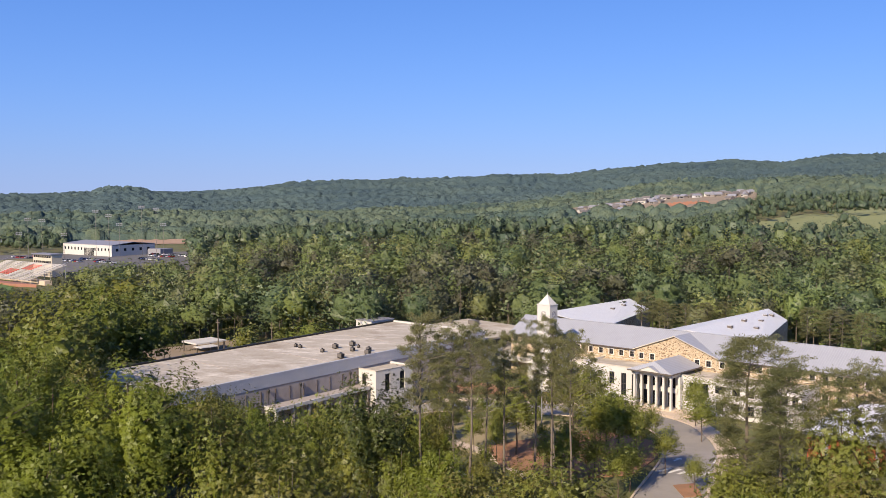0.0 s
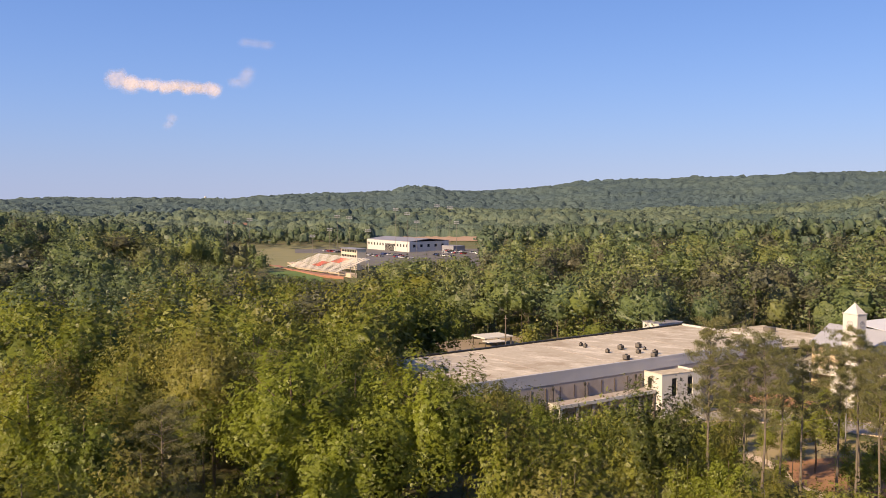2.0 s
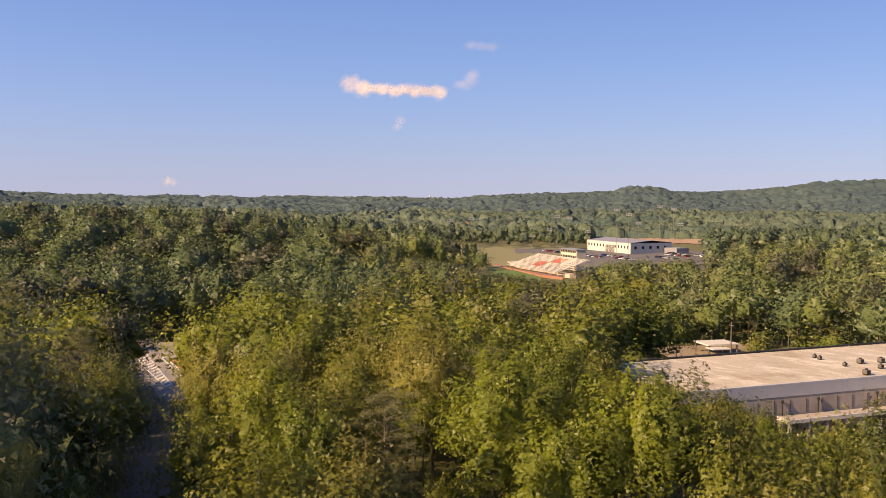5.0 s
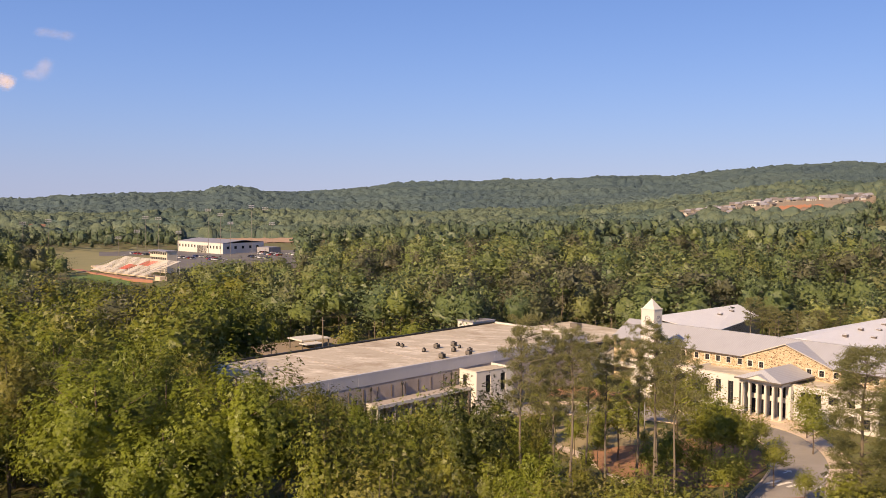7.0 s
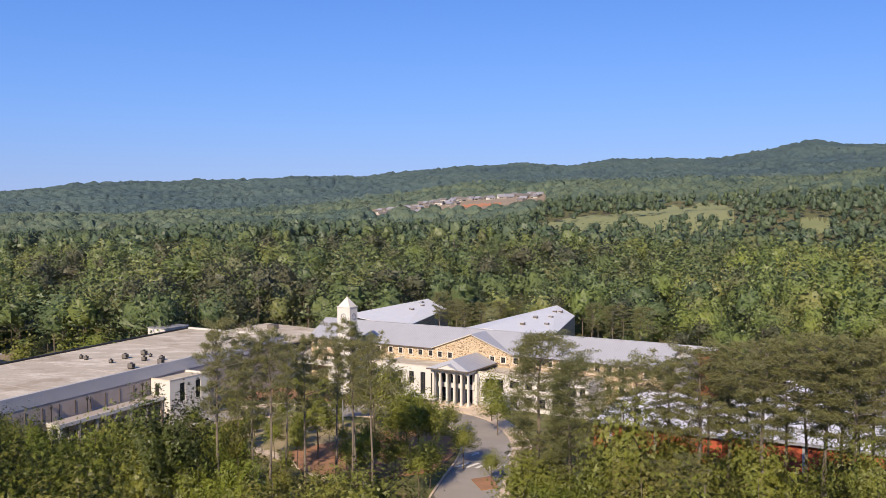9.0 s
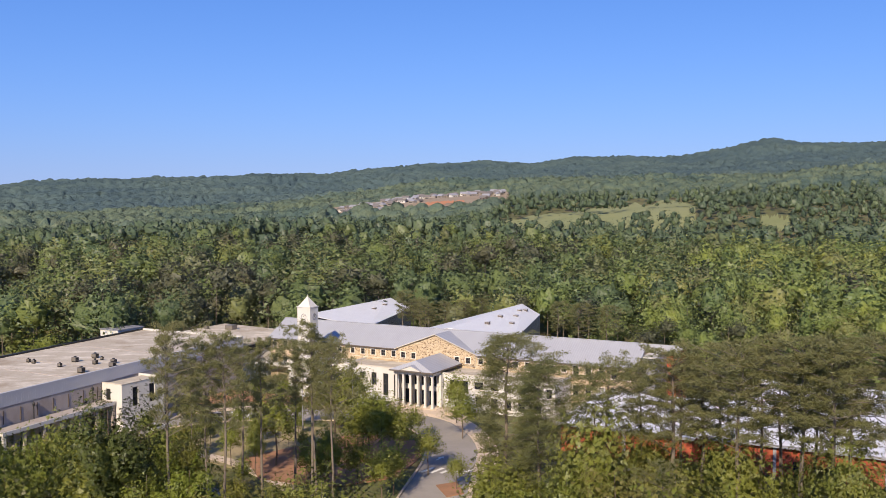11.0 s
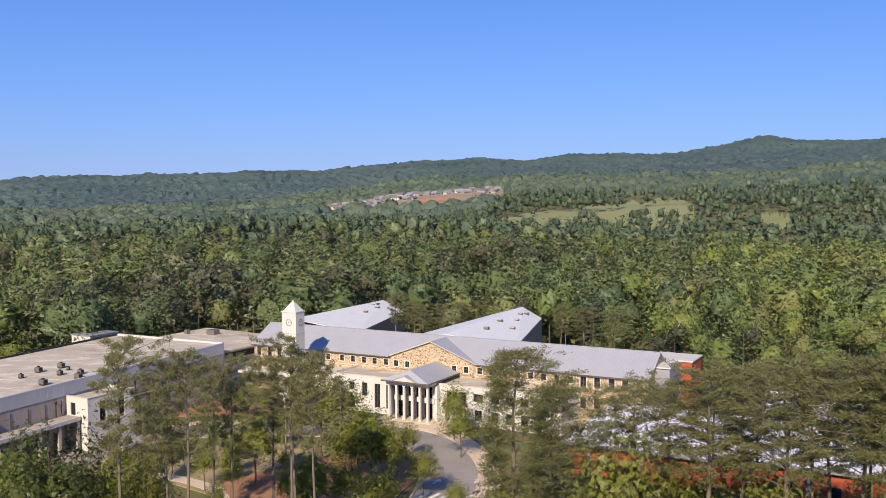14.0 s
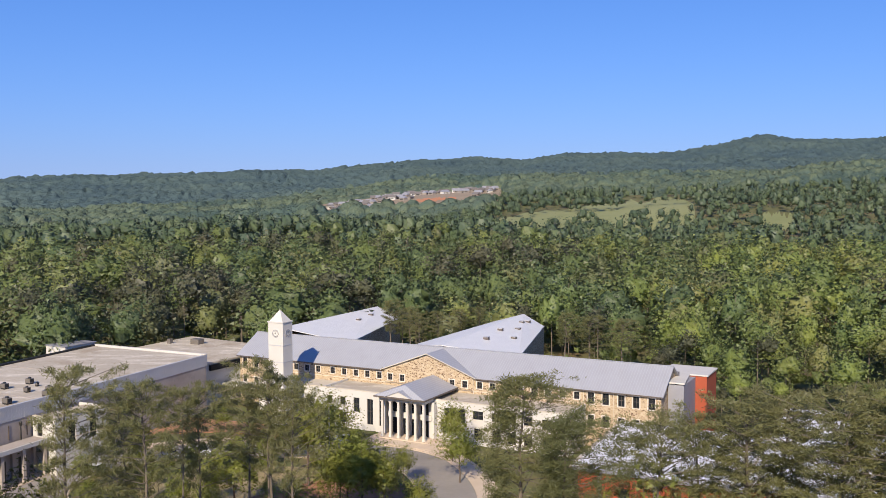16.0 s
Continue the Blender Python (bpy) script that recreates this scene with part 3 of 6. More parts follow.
        for q in ((0, 1, 2, 3), (4, 7, 6, 5), (0, 4, 5, 1), (1, 5, 6, 2), (2, 6, 7, 3), (3, 7, 4, 0)):
            bm.faces.new([fr[i] for i in q])
        part("bargeboard", bm, TRIM, b)
    return b


main_block()


def wing(label, ridge_a, ridge_b, eave_a, eave_b, la, lb, zr, ze, vents):
    """A classroom wing running back from the main block: ridge, right eave and left eave, near and far."""
    b = thing("classroom_wing", label, "school wing", ridge_a[0], ridge_a[1], group="rear classroom wings")
    part("wall", slab(bmesh.new(), [eave_a, eave_b, lb, la], 0, ze - 0.15), STONE, b)
    part("roof", sheet(bmesh.new(), [(*eave_a, ze), (*eave_b, ze), (*ridge_b, zr), (*ridge_a, zr)], 0.15), WINGROOF, b)
    part("roof", sheet(bmesh.new(), [(*ridge_a, zr), (*ridge_b, zr), (*lb, ze), (*la, ze)], 0.15), WINGROOF, b)
    bm = bmesh.new()
    vs = [bm.verts.new((*eave_b, ze - 0.16)), bm.verts.new((*lb, ze - 0.16)), bm.verts.new((*ridge_b, zr - 0.16))]
    bm.faces.new(vs)
    part("gable", bmesh.ops.solidify(bm, geom=bm.faces[:], thickness=0.1) and bm, STONE, b)
    for f, g in vents:
        p = Vector((*ridge_a, zr)).lerp(Vector((*ridge_b, zr)), f)
        q = Vector((*eave_a, ze)).lerp(Vector((*eave_b, ze)), f)
        c = p.lerp(q, g)
        bm = box(bmesh.new(), c.x - 0.55, c.x + 0.55, c.y - 0.45, c.y + 0.45, c.z - 0.3, c.z + 0.65)
        # Dark body below a pale cap: the sides' shade is put into colour
        vent = part("roof_vent", bm, BRONZE, b, "roof vent with pale cap and sides darkened as shade")
        part("cap", box(bmesh.new(), c.x - 0.6, c.x + 0.6, c.y - 0.5, c.y + 0.5, c.z + 0.652, c.z + 0.75), SIDING, vent)
    return b


wing("pale metal-roofed classroom wing behind the main block", (-103, 191), (-107, 243), (-88, 196), (-99.5, 238), (-114, 196), (-114, 240), 14.0, 12.0, ((0.25, 0.35), (0.38, 0.7), (0.5, 0.3), (0.62, 0.55), (0.8, 0.4), (0.87, 0.5)))
wing("pale metal-roofed classroom wing near the clock tower", (-147, 196), (-148.5, 240), (-128, 196), (-139, 236), (-151, 196), (-153, 238), 14.0, 12.0, ((0.55, 0.5), (0.75, 0.45)))


def end_block():
    b = thing("end_pavilion", "flat-roofed end block in red and grey panels", "school wing", -54, 194)
    part("body", box(bmesh.new(), -55.9, -53.2, 186.2, 194.9, 0, 11.3), GREY, b, "grey panelled projection")
    part("body", box(bmesh.new(), -55.9, -51.6, 195.0, 203, 0, 11.5), RED, b, "orange-red panelled block")
    part("side_panel", box(bmesh.new(), -51.595, -51.2, 194.9, 203, 0, 11.5), RED, b)
    part("roof", slab(bmesh.new(), [(-59.5, 201.2), (-56.4, 186), (-53.0, 186), (-54.2, 194.8), (-51.0, 194.8), (-51.0, 203.2), (-59.5, 203.2)], 11.5, 11.75), WHITE, b, "white flat roof with coping")
    for u, v in ((-57.2, 190), (-56, 192.5)):
        part("roof_vent", box(bmesh.new(), u - 0.4, u + 0.4, v - 0.4, v + 0.4, 11.75, 12.4), UNIT, b)


end_block()


def front_range():
    """Single-storey white front range."""
    b = thing("front_range", "white stucco front range with flat parapet roof", "school wing", -95, 177)
    u0, u1, v0, top = -119.5, -69.3, 173.0, 7.35
    wins = [(-117.5, 4.4, 1.2, 1.5), (-114.5, 4.4, 1.2, 1.5), (-111.4, 3.3, 1.3, 2.7), (-108.4, 1.2, 1.3, 4.8), (-106.0, 1.2, 0.7, 4.8),
            (-94.8, 4.0, 1.4, 2.2), (-91.6, 4.6, 2.2, 1.5), (-89.2, 3.6, 1.5, 2.6), (-86.0, 4.6, 2.0, 1.5), (-82.5, 4.6, 1.6, 1.5), (-79.5, 4.6, 1.6, 1.5), (-76.5, 4.6, 1.6, 1.5), (-73.0, 4.2, 1.9, 1.8), (-70.6, 4.2, 1.2, 1.8)]
    wins += [(u, 1.0, 1.5, 2.0) for u in (-117.5, -114.5, -86, -82.5, -79.5, -76.5, -73)]
    holes = [(u - w / 2, u + w / 2, z, z + h) for u, z, w, h in wins]
    part("wall", pierced(bmesh.new(), u0, u1, 0, top, v0, 0.35, holes), WHITE, b)
    for a in (u0, u1 - 0.35):
        part("wall", box(bmesh.new(), a, a + 0.35, v0 + 0.355, 181.9, 0, top), WHITE, b)
    for u, z, w, h in wins:
        window(b, u, z, w, h, v0)
    # Solid near-black filling, coloured as the darkness of unlit rooms
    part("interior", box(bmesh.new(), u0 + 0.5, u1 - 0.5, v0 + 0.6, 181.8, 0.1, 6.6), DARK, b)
    part("roof", box(bmesh.new(), u0 + 0.36, u1 - 0.36, v0 + 0.36, 181.95, 6.7, 6.95), MEMBRANE, b, "tan membrane roof with stains")
    part("coping", box(bmesh.new(), u0 - 0.08, u1 + 0.08, v0 - 0.08, v0 + 0.42, top + 0.002, top + 0.12), TRIM, b)
    part("side_range", box(bmesh.new(), -137.5, u0 - 0.01, 176.5, 181.9, 0, 6.4), WHITE, b)
    part("side_roof", box(bmesh.new(), -137.6, u0 - 0.1, 176.4, 181.9, 6.402, 6.6), TRIM, b)


front_range()


def portico():
    b = thing("portico", "white columned entrance portico with hipped metal roof", "portico", -99.5, 172)
    ul, ur, vf, vb, ze, zr = -104.7, -94.3, 168.5, 181.4, 8.05, 9.95
    um = (ul + ur) / 2
    part("roof", sheet(bmesh.new(), [(ur, vf, ze), (ur, vb, ze), (um, vb, zr), (um, vf + 2.2, zr)], 0.15), ROOF, b)
    part("roof", sheet(bmesh.new(), [(ul, vb, ze), (ul, vf, ze), (um, vf + 2.2, zr), (um, vb, zr)], 0.15), ROOF, b)
    part("roof", sheet(bmesh.new(), [(ul, vf, ze), (ur, vf, ze), (um, vf + 2.2, zr)], 0.15), ROOF, b)
    pl, pr, pz = um - 2.6, um + 2.6, ze + 1.0
    bm = bmesh.new()
    tri = [[bm.verts.new(p) for p in ((pl, v, ze + 0.02), (pr, v, ze + 0.02), (um, v, pz))] for v in (vf - 0.1, vf + 0.3)]
    bm.faces.new(tri[0]), bm.faces.new(tri[1][::-1])
    for i in range(3):
        bm.faces.new((tri[0][i], tri[0][(i + 1) % 3], tri[1][(i + 1) % 3], tri[1][i]))
    part("pediment", bm, WHITE, b, "small white triangular pediment")
    for e in (pl - 0.2, pr + 0.2):
        part("pediment_roof", sheet(bmesh.new(), [(e, vf - 0.25, ze + 0.04), (um, vf - 0.25, pz + 0.14), (um, vf + 1.6, pz + 0.14), (e, vf + 0.35, ze + 0.04)], 0.1), ROOF, b)
    part("soffit", box(bmesh.new(), ul + 0.15, ur - 0.15, vf + 0.15, vb, ze - 0.3, ze - 0.16), TRIM, b)
    bm = box(bmesh.new(), ul + 0.5, ur - 0.5, 169.5, 170.4, 7.05, 7.74)
    for u in (ul + 0.5, ur - 1.1):
        box(bm, u, u + 0.6, 170.405, 172.97, 7.05, 7.74)
    part("entablature", bm, WHITE, b, "dark-shaded white beam")
    for v, us in ((170.0, (-103.8, -102.1, -100.4, -98.6, -96.9, -95.2)), (171.75, (-102.95, -101.25, -99.5, -97.75, -96.05))):
        for u in us:
            bm = box(bmesh.new(), u - 0.28, u + 0.28, v - 0.28, v + 0.28, 0.34, 0.7)
            box(bm, u - 0.2, u + 0.2, v - 0.2, v + 0.2, 0.7, 6.75)
            box(bm, u - 0.28, u + 0.28, v - 0.28, v + 0.28, 6.75, 7.05)
            part("column", bm, WHITE, b)
    bm = box(bmesh.new(), -104.2, -94.8, 172.8, 172.98, 0.36, 7.0)
    part("glazed_front", bm, GLASS, b, "tall dark entrance glazing")
    part("balcony", box(bmesh.new(), -104.0, -95.0, 172.3, 172.64, 3.45, 4.45), WHITE, b, "white band between the storeys")
    for u in (-103.6, -101.3, -99.5, -97.7, -95.4):
        part("pier", box(bmesh.new(), u - 0.3, u + 0.3, 172.65, 172.79, 0.36, 7.0), WHITE, b)
    bm = box(bmesh.new(), ul - 0.02, ur + 0.02, vf - 0.09, vf - 0.02, ze - 0.3, ze - 0.02)
    for u in (ul - 0.09, ur + 0.02):
        box(bm, u, u + 0.07, vf, vb, ze - 0.3, ze - 0.02)
    part("gutter", bm, BRONZE, b, "dark bronze strip along the eave")
    part("cheek_wall", box(bmesh.new(), -105.2, -104.3, 171.9, 172.98, 0.36, 7.0), WHITE, b)
    part("cheek_wall", box(bmesh.new(), -94.7, -94.2, 171.9, 172.98, 0.36, 7.0), WHITE, b)
    part("step", box(bmesh.new(), -105, -94, 169.2, 172.98, 0.201, 0.34), CONCRETE, b)


portico()


def clock_tower():
    ul, ur, vf, vb, top = -128.4, -124.9, 168.4, 171.3, 19.8
    um, vm = (ul + ur) / 2, (vf + vb) / 2
    b = thing("clock_tower", "square white clock tower with pyramid cap", "clock tower", um, vm)
    part("shaft", box(bmesh.new(), ul, ur, vf, vb, 0, top), WHITE, b)
    for z in (5.4, 9.0, 12.2, 15.4):
        part("band", box(bmesh.new(), ul - 0.05, ur + 0.05, vf - 0.05, vb + 0.05, z, z + 0.14), SIDING, b, "thin grey string course")
    part("cornice", box(bmesh.new(), ul - 0.12, ur + 0.12, vf - 0.12, vb + 0.12, top + 0.001, top + 0.2), WHITE, b)
    bm = bmesh.new()
    base = [bm.verts.new((u, v, top + 0.2)) for u, v in ((ul + 0.15, vf + 0.1), (ur - 0.15, vf + 0.1), (ur - 0.15, vb - 0.1), (ul + 0.15, vb - 0.1))]
    tip = bm.verts.new((um, vm, 22.2))
    for i in range(4):
        bm.faces.new((base[i], base[(i + 1) % 4], tip))
    bm.faces.new(base[::-1])
    part("pyramid_cap", bm, WHITE, b)
    part("finial", tube(bmesh.new(), (um, vm, 22.1), (um, vm, 22.6), 0.05, 0.02, 6), WHITE, b)
    for axis in ("front", "side"):
        def spot(a, z, d):
            return (um + a, vf - d, z) if axis == "front" else (ur + d, vm + a, z)
        z0, r = 17.75, 0.72
        bm = bmesh.new()
        for k in range(28):
            a0, a1 = k * math.tau / 28, (k + 1) * math.tau / 28
            ring = [bm.verts.new(spot(math.cos(a) * q, z0 + math.sin(a) * q, d)) for d in (0.01, 0.09) for a, q in ((a0, r), (a1, r), (a1, r * 0.89), (a0, r * 0.89))]
            for f in ((0, 1, 2, 3), (4, 7, 6, 5), (0, 4, 5, 1), (2, 6, 7, 3)):
                bm.faces.new([ring[i] for i in f])
        clock = part("clock_rim", bm, GREY, b, "grey round clock rim")
        bm = bmesh.new()
        disc = [bm.verts.new(spot(math.cos(k * math.tau / 28) * r * 0.85, z0 + math.sin(k * math.tau / 28) * r * 0.85, 0.04)) for k in range(28)]
        bm.faces.new(disc)
        part("dial", bm, WHITE, clock)
        for k in range(12):
            a = k * math.tau / 12
            part("hour_mark", tube(bmesh.new(), spot(math.cos(a) * r * 0.62, z0 + math.sin(a) * r * 0.62, 0.06), spot(math.cos(a) * r * 0.78, z0 + math.sin(a) * r * 0.78, 0.06), 0.025, 0.025, 4), DARK, clock)
        for a, q in ((2.6, 0.42), (1.2, 0.6)):
            part("pointer", tube(bmesh.new(), spot(0, z0, 0.07), spot(math.cos(a) * r * q, z0 + math.sin(a) * r * q, 0.07), 0.035, 0.02, 4), DARK, clock)


clock_tower()


# ---- gym block ----
GYM = ((-178.3, 170.6), (-147.4, 171.9), (-138.3, 80.5), (-167.2, 79.4))


def gym_block():
    b = thing("gym_building", "long flat-roofed gym block with tan membrane roof", "gym", -158, 125)
    top, n = 11.5, 4
    inner = lambda k: tuple(Vector(GYM[k]).lerp(Vector((-158, 125)), 0.012))
    part("body", slab(bmesh.new(), list(GYM), 0, 9.15), BLOCK, b, "painted block lower wall")
    part("parapet", slab(bmesh.new(), [tuple(Vector(p) + (Vector(p) - Vector((-158, 125))).normalized() * 0.25) for p in GYM], 9.15, top - 0.35), SIDING, b, "pale ribbed metal upper wall")
    part("roof", slab(bmesh.new(), [inner(k) for k in range(4)], top - 0.345, top - 0.2), MEMBRANE, b, "tan stained membrane roof")
    edge = [Vector(p) + (Vector(p) - Vector((-158, 125))).normalized() * 0.3 for p in GYM]
    for i in range(4):
        a, c = edge[i], edge[(i + 1) % 4]
        d = (c - a).normalized()
        nrm = Vector((-d.y, d.x)) if (Vector((-158, 125)) - a).dot(Vector((-d.y, d.x))) > 0 else Vector((d.y, -d.x))
        ring = [tuple(a + d * 0.01), tuple(c - d * 0.01), tuple(c - d * 0.01 + nrm * 0.55), tuple(a + d * 0.01 + nrm * 0.55)]
        part("coping", slab(bmesh.new(), ring, top - 0.36, top + (0.0 if i == 1 else 0.18)), (SIDING if i == 1 else DARK) if i in (1, 3) else WHITE, b)
    # raised roof seams
    for v in (101.5, 119.5, 128.5, 146.0):
        f = (171 - v) / 91.5
        ul, ur = -178.3 + 9.7 * f + 0.9, -147.4 + 9.1 * f - 0.9
        part("roof_seam", box(bmesh.new(), ul, ur, v - 0.1, v + 0.1, top - 0.199, top - 0.15), BLOCK, b)
    # ribs of the upper wall, front side
    a, c = Vector(GYM[1]), Vector(GYM[2])
    d = (c - a).normalized()
    bm = bmesh.new()
    for k in range(1, 180):
        p = a + d * (k * 0.51)
        p += Vector((-d.y, d.x)) * 0.0767
        q = Vector((-d.y, d.x)) * 0.01
        slab(bm, [tuple(p - d * 0.05 - q), tuple(p + d * 0.05 - q), tuple(p + d * 0.05 + q), tuple(p - d * 0.05 + q)], 9.2, top - 0.36)
    part("wall_ribs", bm, SIDING, b)
    for k in range(12):
        p = a + d * (46.5 + k * 3.6) + Vector((-d.y, d.x)) * 0.02
        q = Vector((-d.y, d.x)) * 0.06
        ring = [tuple(p - d * 0.07 - q), tuple(p + d * 0.07 - q), tuple(p + d * 0.07 + q), tuple(p - d * 0.07 + q)]
        part("wall_strip", slab(bmesh.new(), ring, 6.2, 8.5), BARK, b, "dark brown wall strip")
    # doors on the lower wall
    for f in (0.47,):
        p = a.lerp(c, f)
        part("door", box(bmesh.new(), p.x - 0.1, p.x + 0.12, p.y - 0.6, p.y + 0.6, 5.95, 8.1), DARK, b)


gym_block()


def rooftop_unit(u, v, s):
    b = thing("rooftop_unit", "grey box-shaped air handling unit on the gym roof", "air conditioner", u, v, 11.3, "gym rooftop units")
    bm = box(bmesh.new(), u - s, u + s, v - s * 0.8, v + s * 0.8, 11.3 + 0.2, 11.3 + 0.2 + s * 1.3)
    bmesh.ops.bevel(bm, geom=bm.edges[:], offset=0.05, segments=1, affect="EDGES")
    body = part("casing", bm, UNIT, b)
    part("curb", box(bmesh.new(), u - s * 0.9, u + s * 0.9, v - s * 0.7, v + s * 0.7, 11.3, 11.5), DARK, b)
    for k in range(5):
        z = 11.3 + 0.35 + k * s * 0.2
        part("louvre", box(bmesh.new(), u + s, u + s + 0.05, v - s * 0.6, v + s * 0.6, z, z + 0.08), DARK, body)
    part("fan_cowl", tube(bmesh.new(), (u, v, 11.3 + 0.2 + s * 1.3), (u, v, 11.3 + 0.4 + s * 1.3), s * 0.5, s * 0.45, 12), DARK, body)


for u, v, s in ((-163.4, 126.6, 0.7), (-161.3, 126.2, 0.75), (-153.5, 126.0, 0.75), (-155.4, 131.2, 1.1), (-144.9, 123.8, 1.15), (-155.3, 136.1, 1.1), (-149.7, 131.2, 0.9), (-152.4, 135.3, 0.55), (-147.1, 133.5, 0.95), (-144.2, 130.6, 1.1)):
    rooftop_unit(u, v, s * 0.54)


def annex():
    b = thing("link_block", "low flat-roofed link block between gym and main school", "school wing", -165, 188)
    ring = [(-178, 176), (-150, 174), (-149, 198), (-178.5, 201)]
    part("body", slab(bmesh.new(), ring, 0, 8.7), WHITE, b)
    part("roof", slab(bmesh.new(), [(u * 1.0 - (0.3 if u < -160 else -0.3), v + (0.3 if v > 190 else -0.3)) for u, v in ring], 8.705, 9.1), MEMBRANE, b, "tan membrane roof with pale edge")
    part("roof_vent", box(bmesh.new(), -170.5, -168, 192, 194, 9.1, 10.3), UNIT, b)
    part("roof_vent", box(bmesh.new(), -176, -175, 190, 191, 9.1, 10.2), UNIT, b)
    # Dark strips below the roof edge stand in for the shade there
    part("eave_shade", slab(bmesh.new(), [(-160, 174.66), (-149.98, 173.94), (-149.98, 174.5), (-160, 175.2)], 7.5, 8.5), GLASS, b, "dark band in place of shade under the roof")
    part("eave_shade", slab(bmesh.new(), [(-149.9, 175.5), (-149.4, 175.5), (-148.6, 197.0), (-149.1, 197.0)], 7.3, 8.5), GLASS, b, "dark band in place of shade under the roof")
    part("low_wall", box(bmesh.new(), -160, -149.0, 172.2, 173.9, 0, 5.6), WHITE, b, "white wall before the link block")
    part("entry_canopy", box(bmesh.new(), -149.0, -137.6, 178.5, 185, 3.8, 4.3), WHITE, b)
    part("infill_wall", box(bmesh.new(), -149.0, -147.2, 185.1, 185.5, 0, 8.0), WHITE, b)
    part("stair_house", box(bmesh.new(), -185, -179, 163.5, 171.5, 0, 11.9), WHITE, b, "white plant room behind the gym")
    part("stair_roof", box(bmesh.new(), -185.2, -178.8, 163.3, 171.7, 11.902, 12.05), GREY, b)


annex()


def gym_entrance():
    b = thing("gym_entrance", "white box-like entrance lobby on the gym front", "entrance", -141, 132)
    uo, v0, v1, top = -137.4, 126.6, 137.2, 9.1
    part("wall", pierced(bmesh.new(), -142.6, uo, 0, top, v0, 0.35, [(-141.6, -140.4, 5.95, 8.1)]), WHITE, b)
    part("wall", box(bmesh.new(), -143.9, uo, v1 - 0.35, v1, 0, top), WHITE, b)
    bm = bmesh.new()
    for a, c, z0, z1 in ((v0 + 0.352, 129.2, 0, top), (129.2, 130.6, 0, 4.6), (129.2, 130.6, 8.2, top), (130.6, 133.4, 0, top), (133.4, 134.8, 0, 4.6), (133.4, 134.8, 8.2, top), (134.8, v1 - 0.352, 0, top)):
        box(bm, uo - 0.35, uo, a, c, z0, z1)
    part("wall", bm, WHITE, b)
    for v in (129.25, 133.45):
        part("window", box(bmesh.new(), uo - 0.25, uo - 0.18, v, v + 1.3, 4.62, 8.18), GLASS, b, "tall dark lobby window")
    part("door", box(bmesh.new(), -141.55, -140.45, v0 + 0.12, v0 + 0.2, 5.96, 8.08), DARK, b)
    part("roof", box(bmesh.new(), -143.0, uo - 0.36, v0 + 0.36, v1 - 0.36, 8.5, 8.75), MEMBRANE, b)
    part("coping", box(bmesh.new(), -142.6, uo + 0.08, v0 - 0.08, v0 + 0.4, top + 0.002, top + 0.12), TRIM, b)
    part("coping", box(bmesh.new(), uo - 0.4, uo + 0.08, v0 + 0.402, v1, top + 0.002, top + 0.12), TRIM, b)


gym_entrance()


def covered_walk():
    b = thing("covered_walk", "long flat-roofed white covered walk along the gym", "canopy", -138, 108)
    v0, v1, top = 101.0, 126.3, 5.9

    def inner(v):
        return -139.7 - (v - 101.0) * 0.0996

    def strip(a, c, z0, z1, lo=v0, hi=v1):
        return slab(bmesh.new(), [(inner(lo) + a, lo), (inner(lo) + c, lo), (inner(hi) + c, hi), (inner(hi) + a, hi)], z0, z1)

    part("roof", strip(0.0, 3.2, top - 0.3, top), BLOCK, b, "weathered pale membrane roof")
    part("fascia", strip(3.2, 3.45, top - 0.55, top + 0.12), WHITE, b)
    part("fascia", strip(-0.05, 3.45, top - 0.55, top + 0.12, v0 - 0.2, v0 - 0.004), WHITE, b)
    part("back_wall", strip(0.0, 0.2, 0, top - 0.31), BLOCK, b)
    for k in range(7):
        v = v0 + 0.3 + k * 4.1
        for a in (0.5, 3.0):
            u = inner(v) + a
            part("post", box(bmesh.new(), u - 0.26, u + 0.26, v - 0.26, v + 0.26, 0, top - 0.56), WHITE if k == 0 else BLOCK, b)
    for k in range(6):
        v = v0 + 1.6 + k * 4.1
        u = inner(v) + 0.2
        part("doorway", box(bmesh.new(), u + 0.005, u + 0.06, v, v + 1.5, 0.1, 3.4), DARK, b)


covered_walk()


def wall_lamp(u, v, h):
    b = thing("lamp_post", "dark metal lamp post beside the gym wall", "street lamp", u, v, 0, "gym lamp posts")
    part("pole", tube(bmesh.new(), (u, v, 0), (u, v, h), 0.13, 0.09, 8), DARK, b)
    bm = tube(bmesh.new(), (u, v, h), (u, v, h + 0.5), 0.16, 0.24, 10)
    tube(bm, (u, v, h + 0.5), (u, v, h + 0.85), 0.26, 0.06, 10)
    part("lantern", bm, DARK, b)


for u, v in ((-140.15, 102.2), (-140.95, 110.3), (-142.35, 124.2), (-144.0, 143.5)):
    wall_lamp(u, v, 8.0)


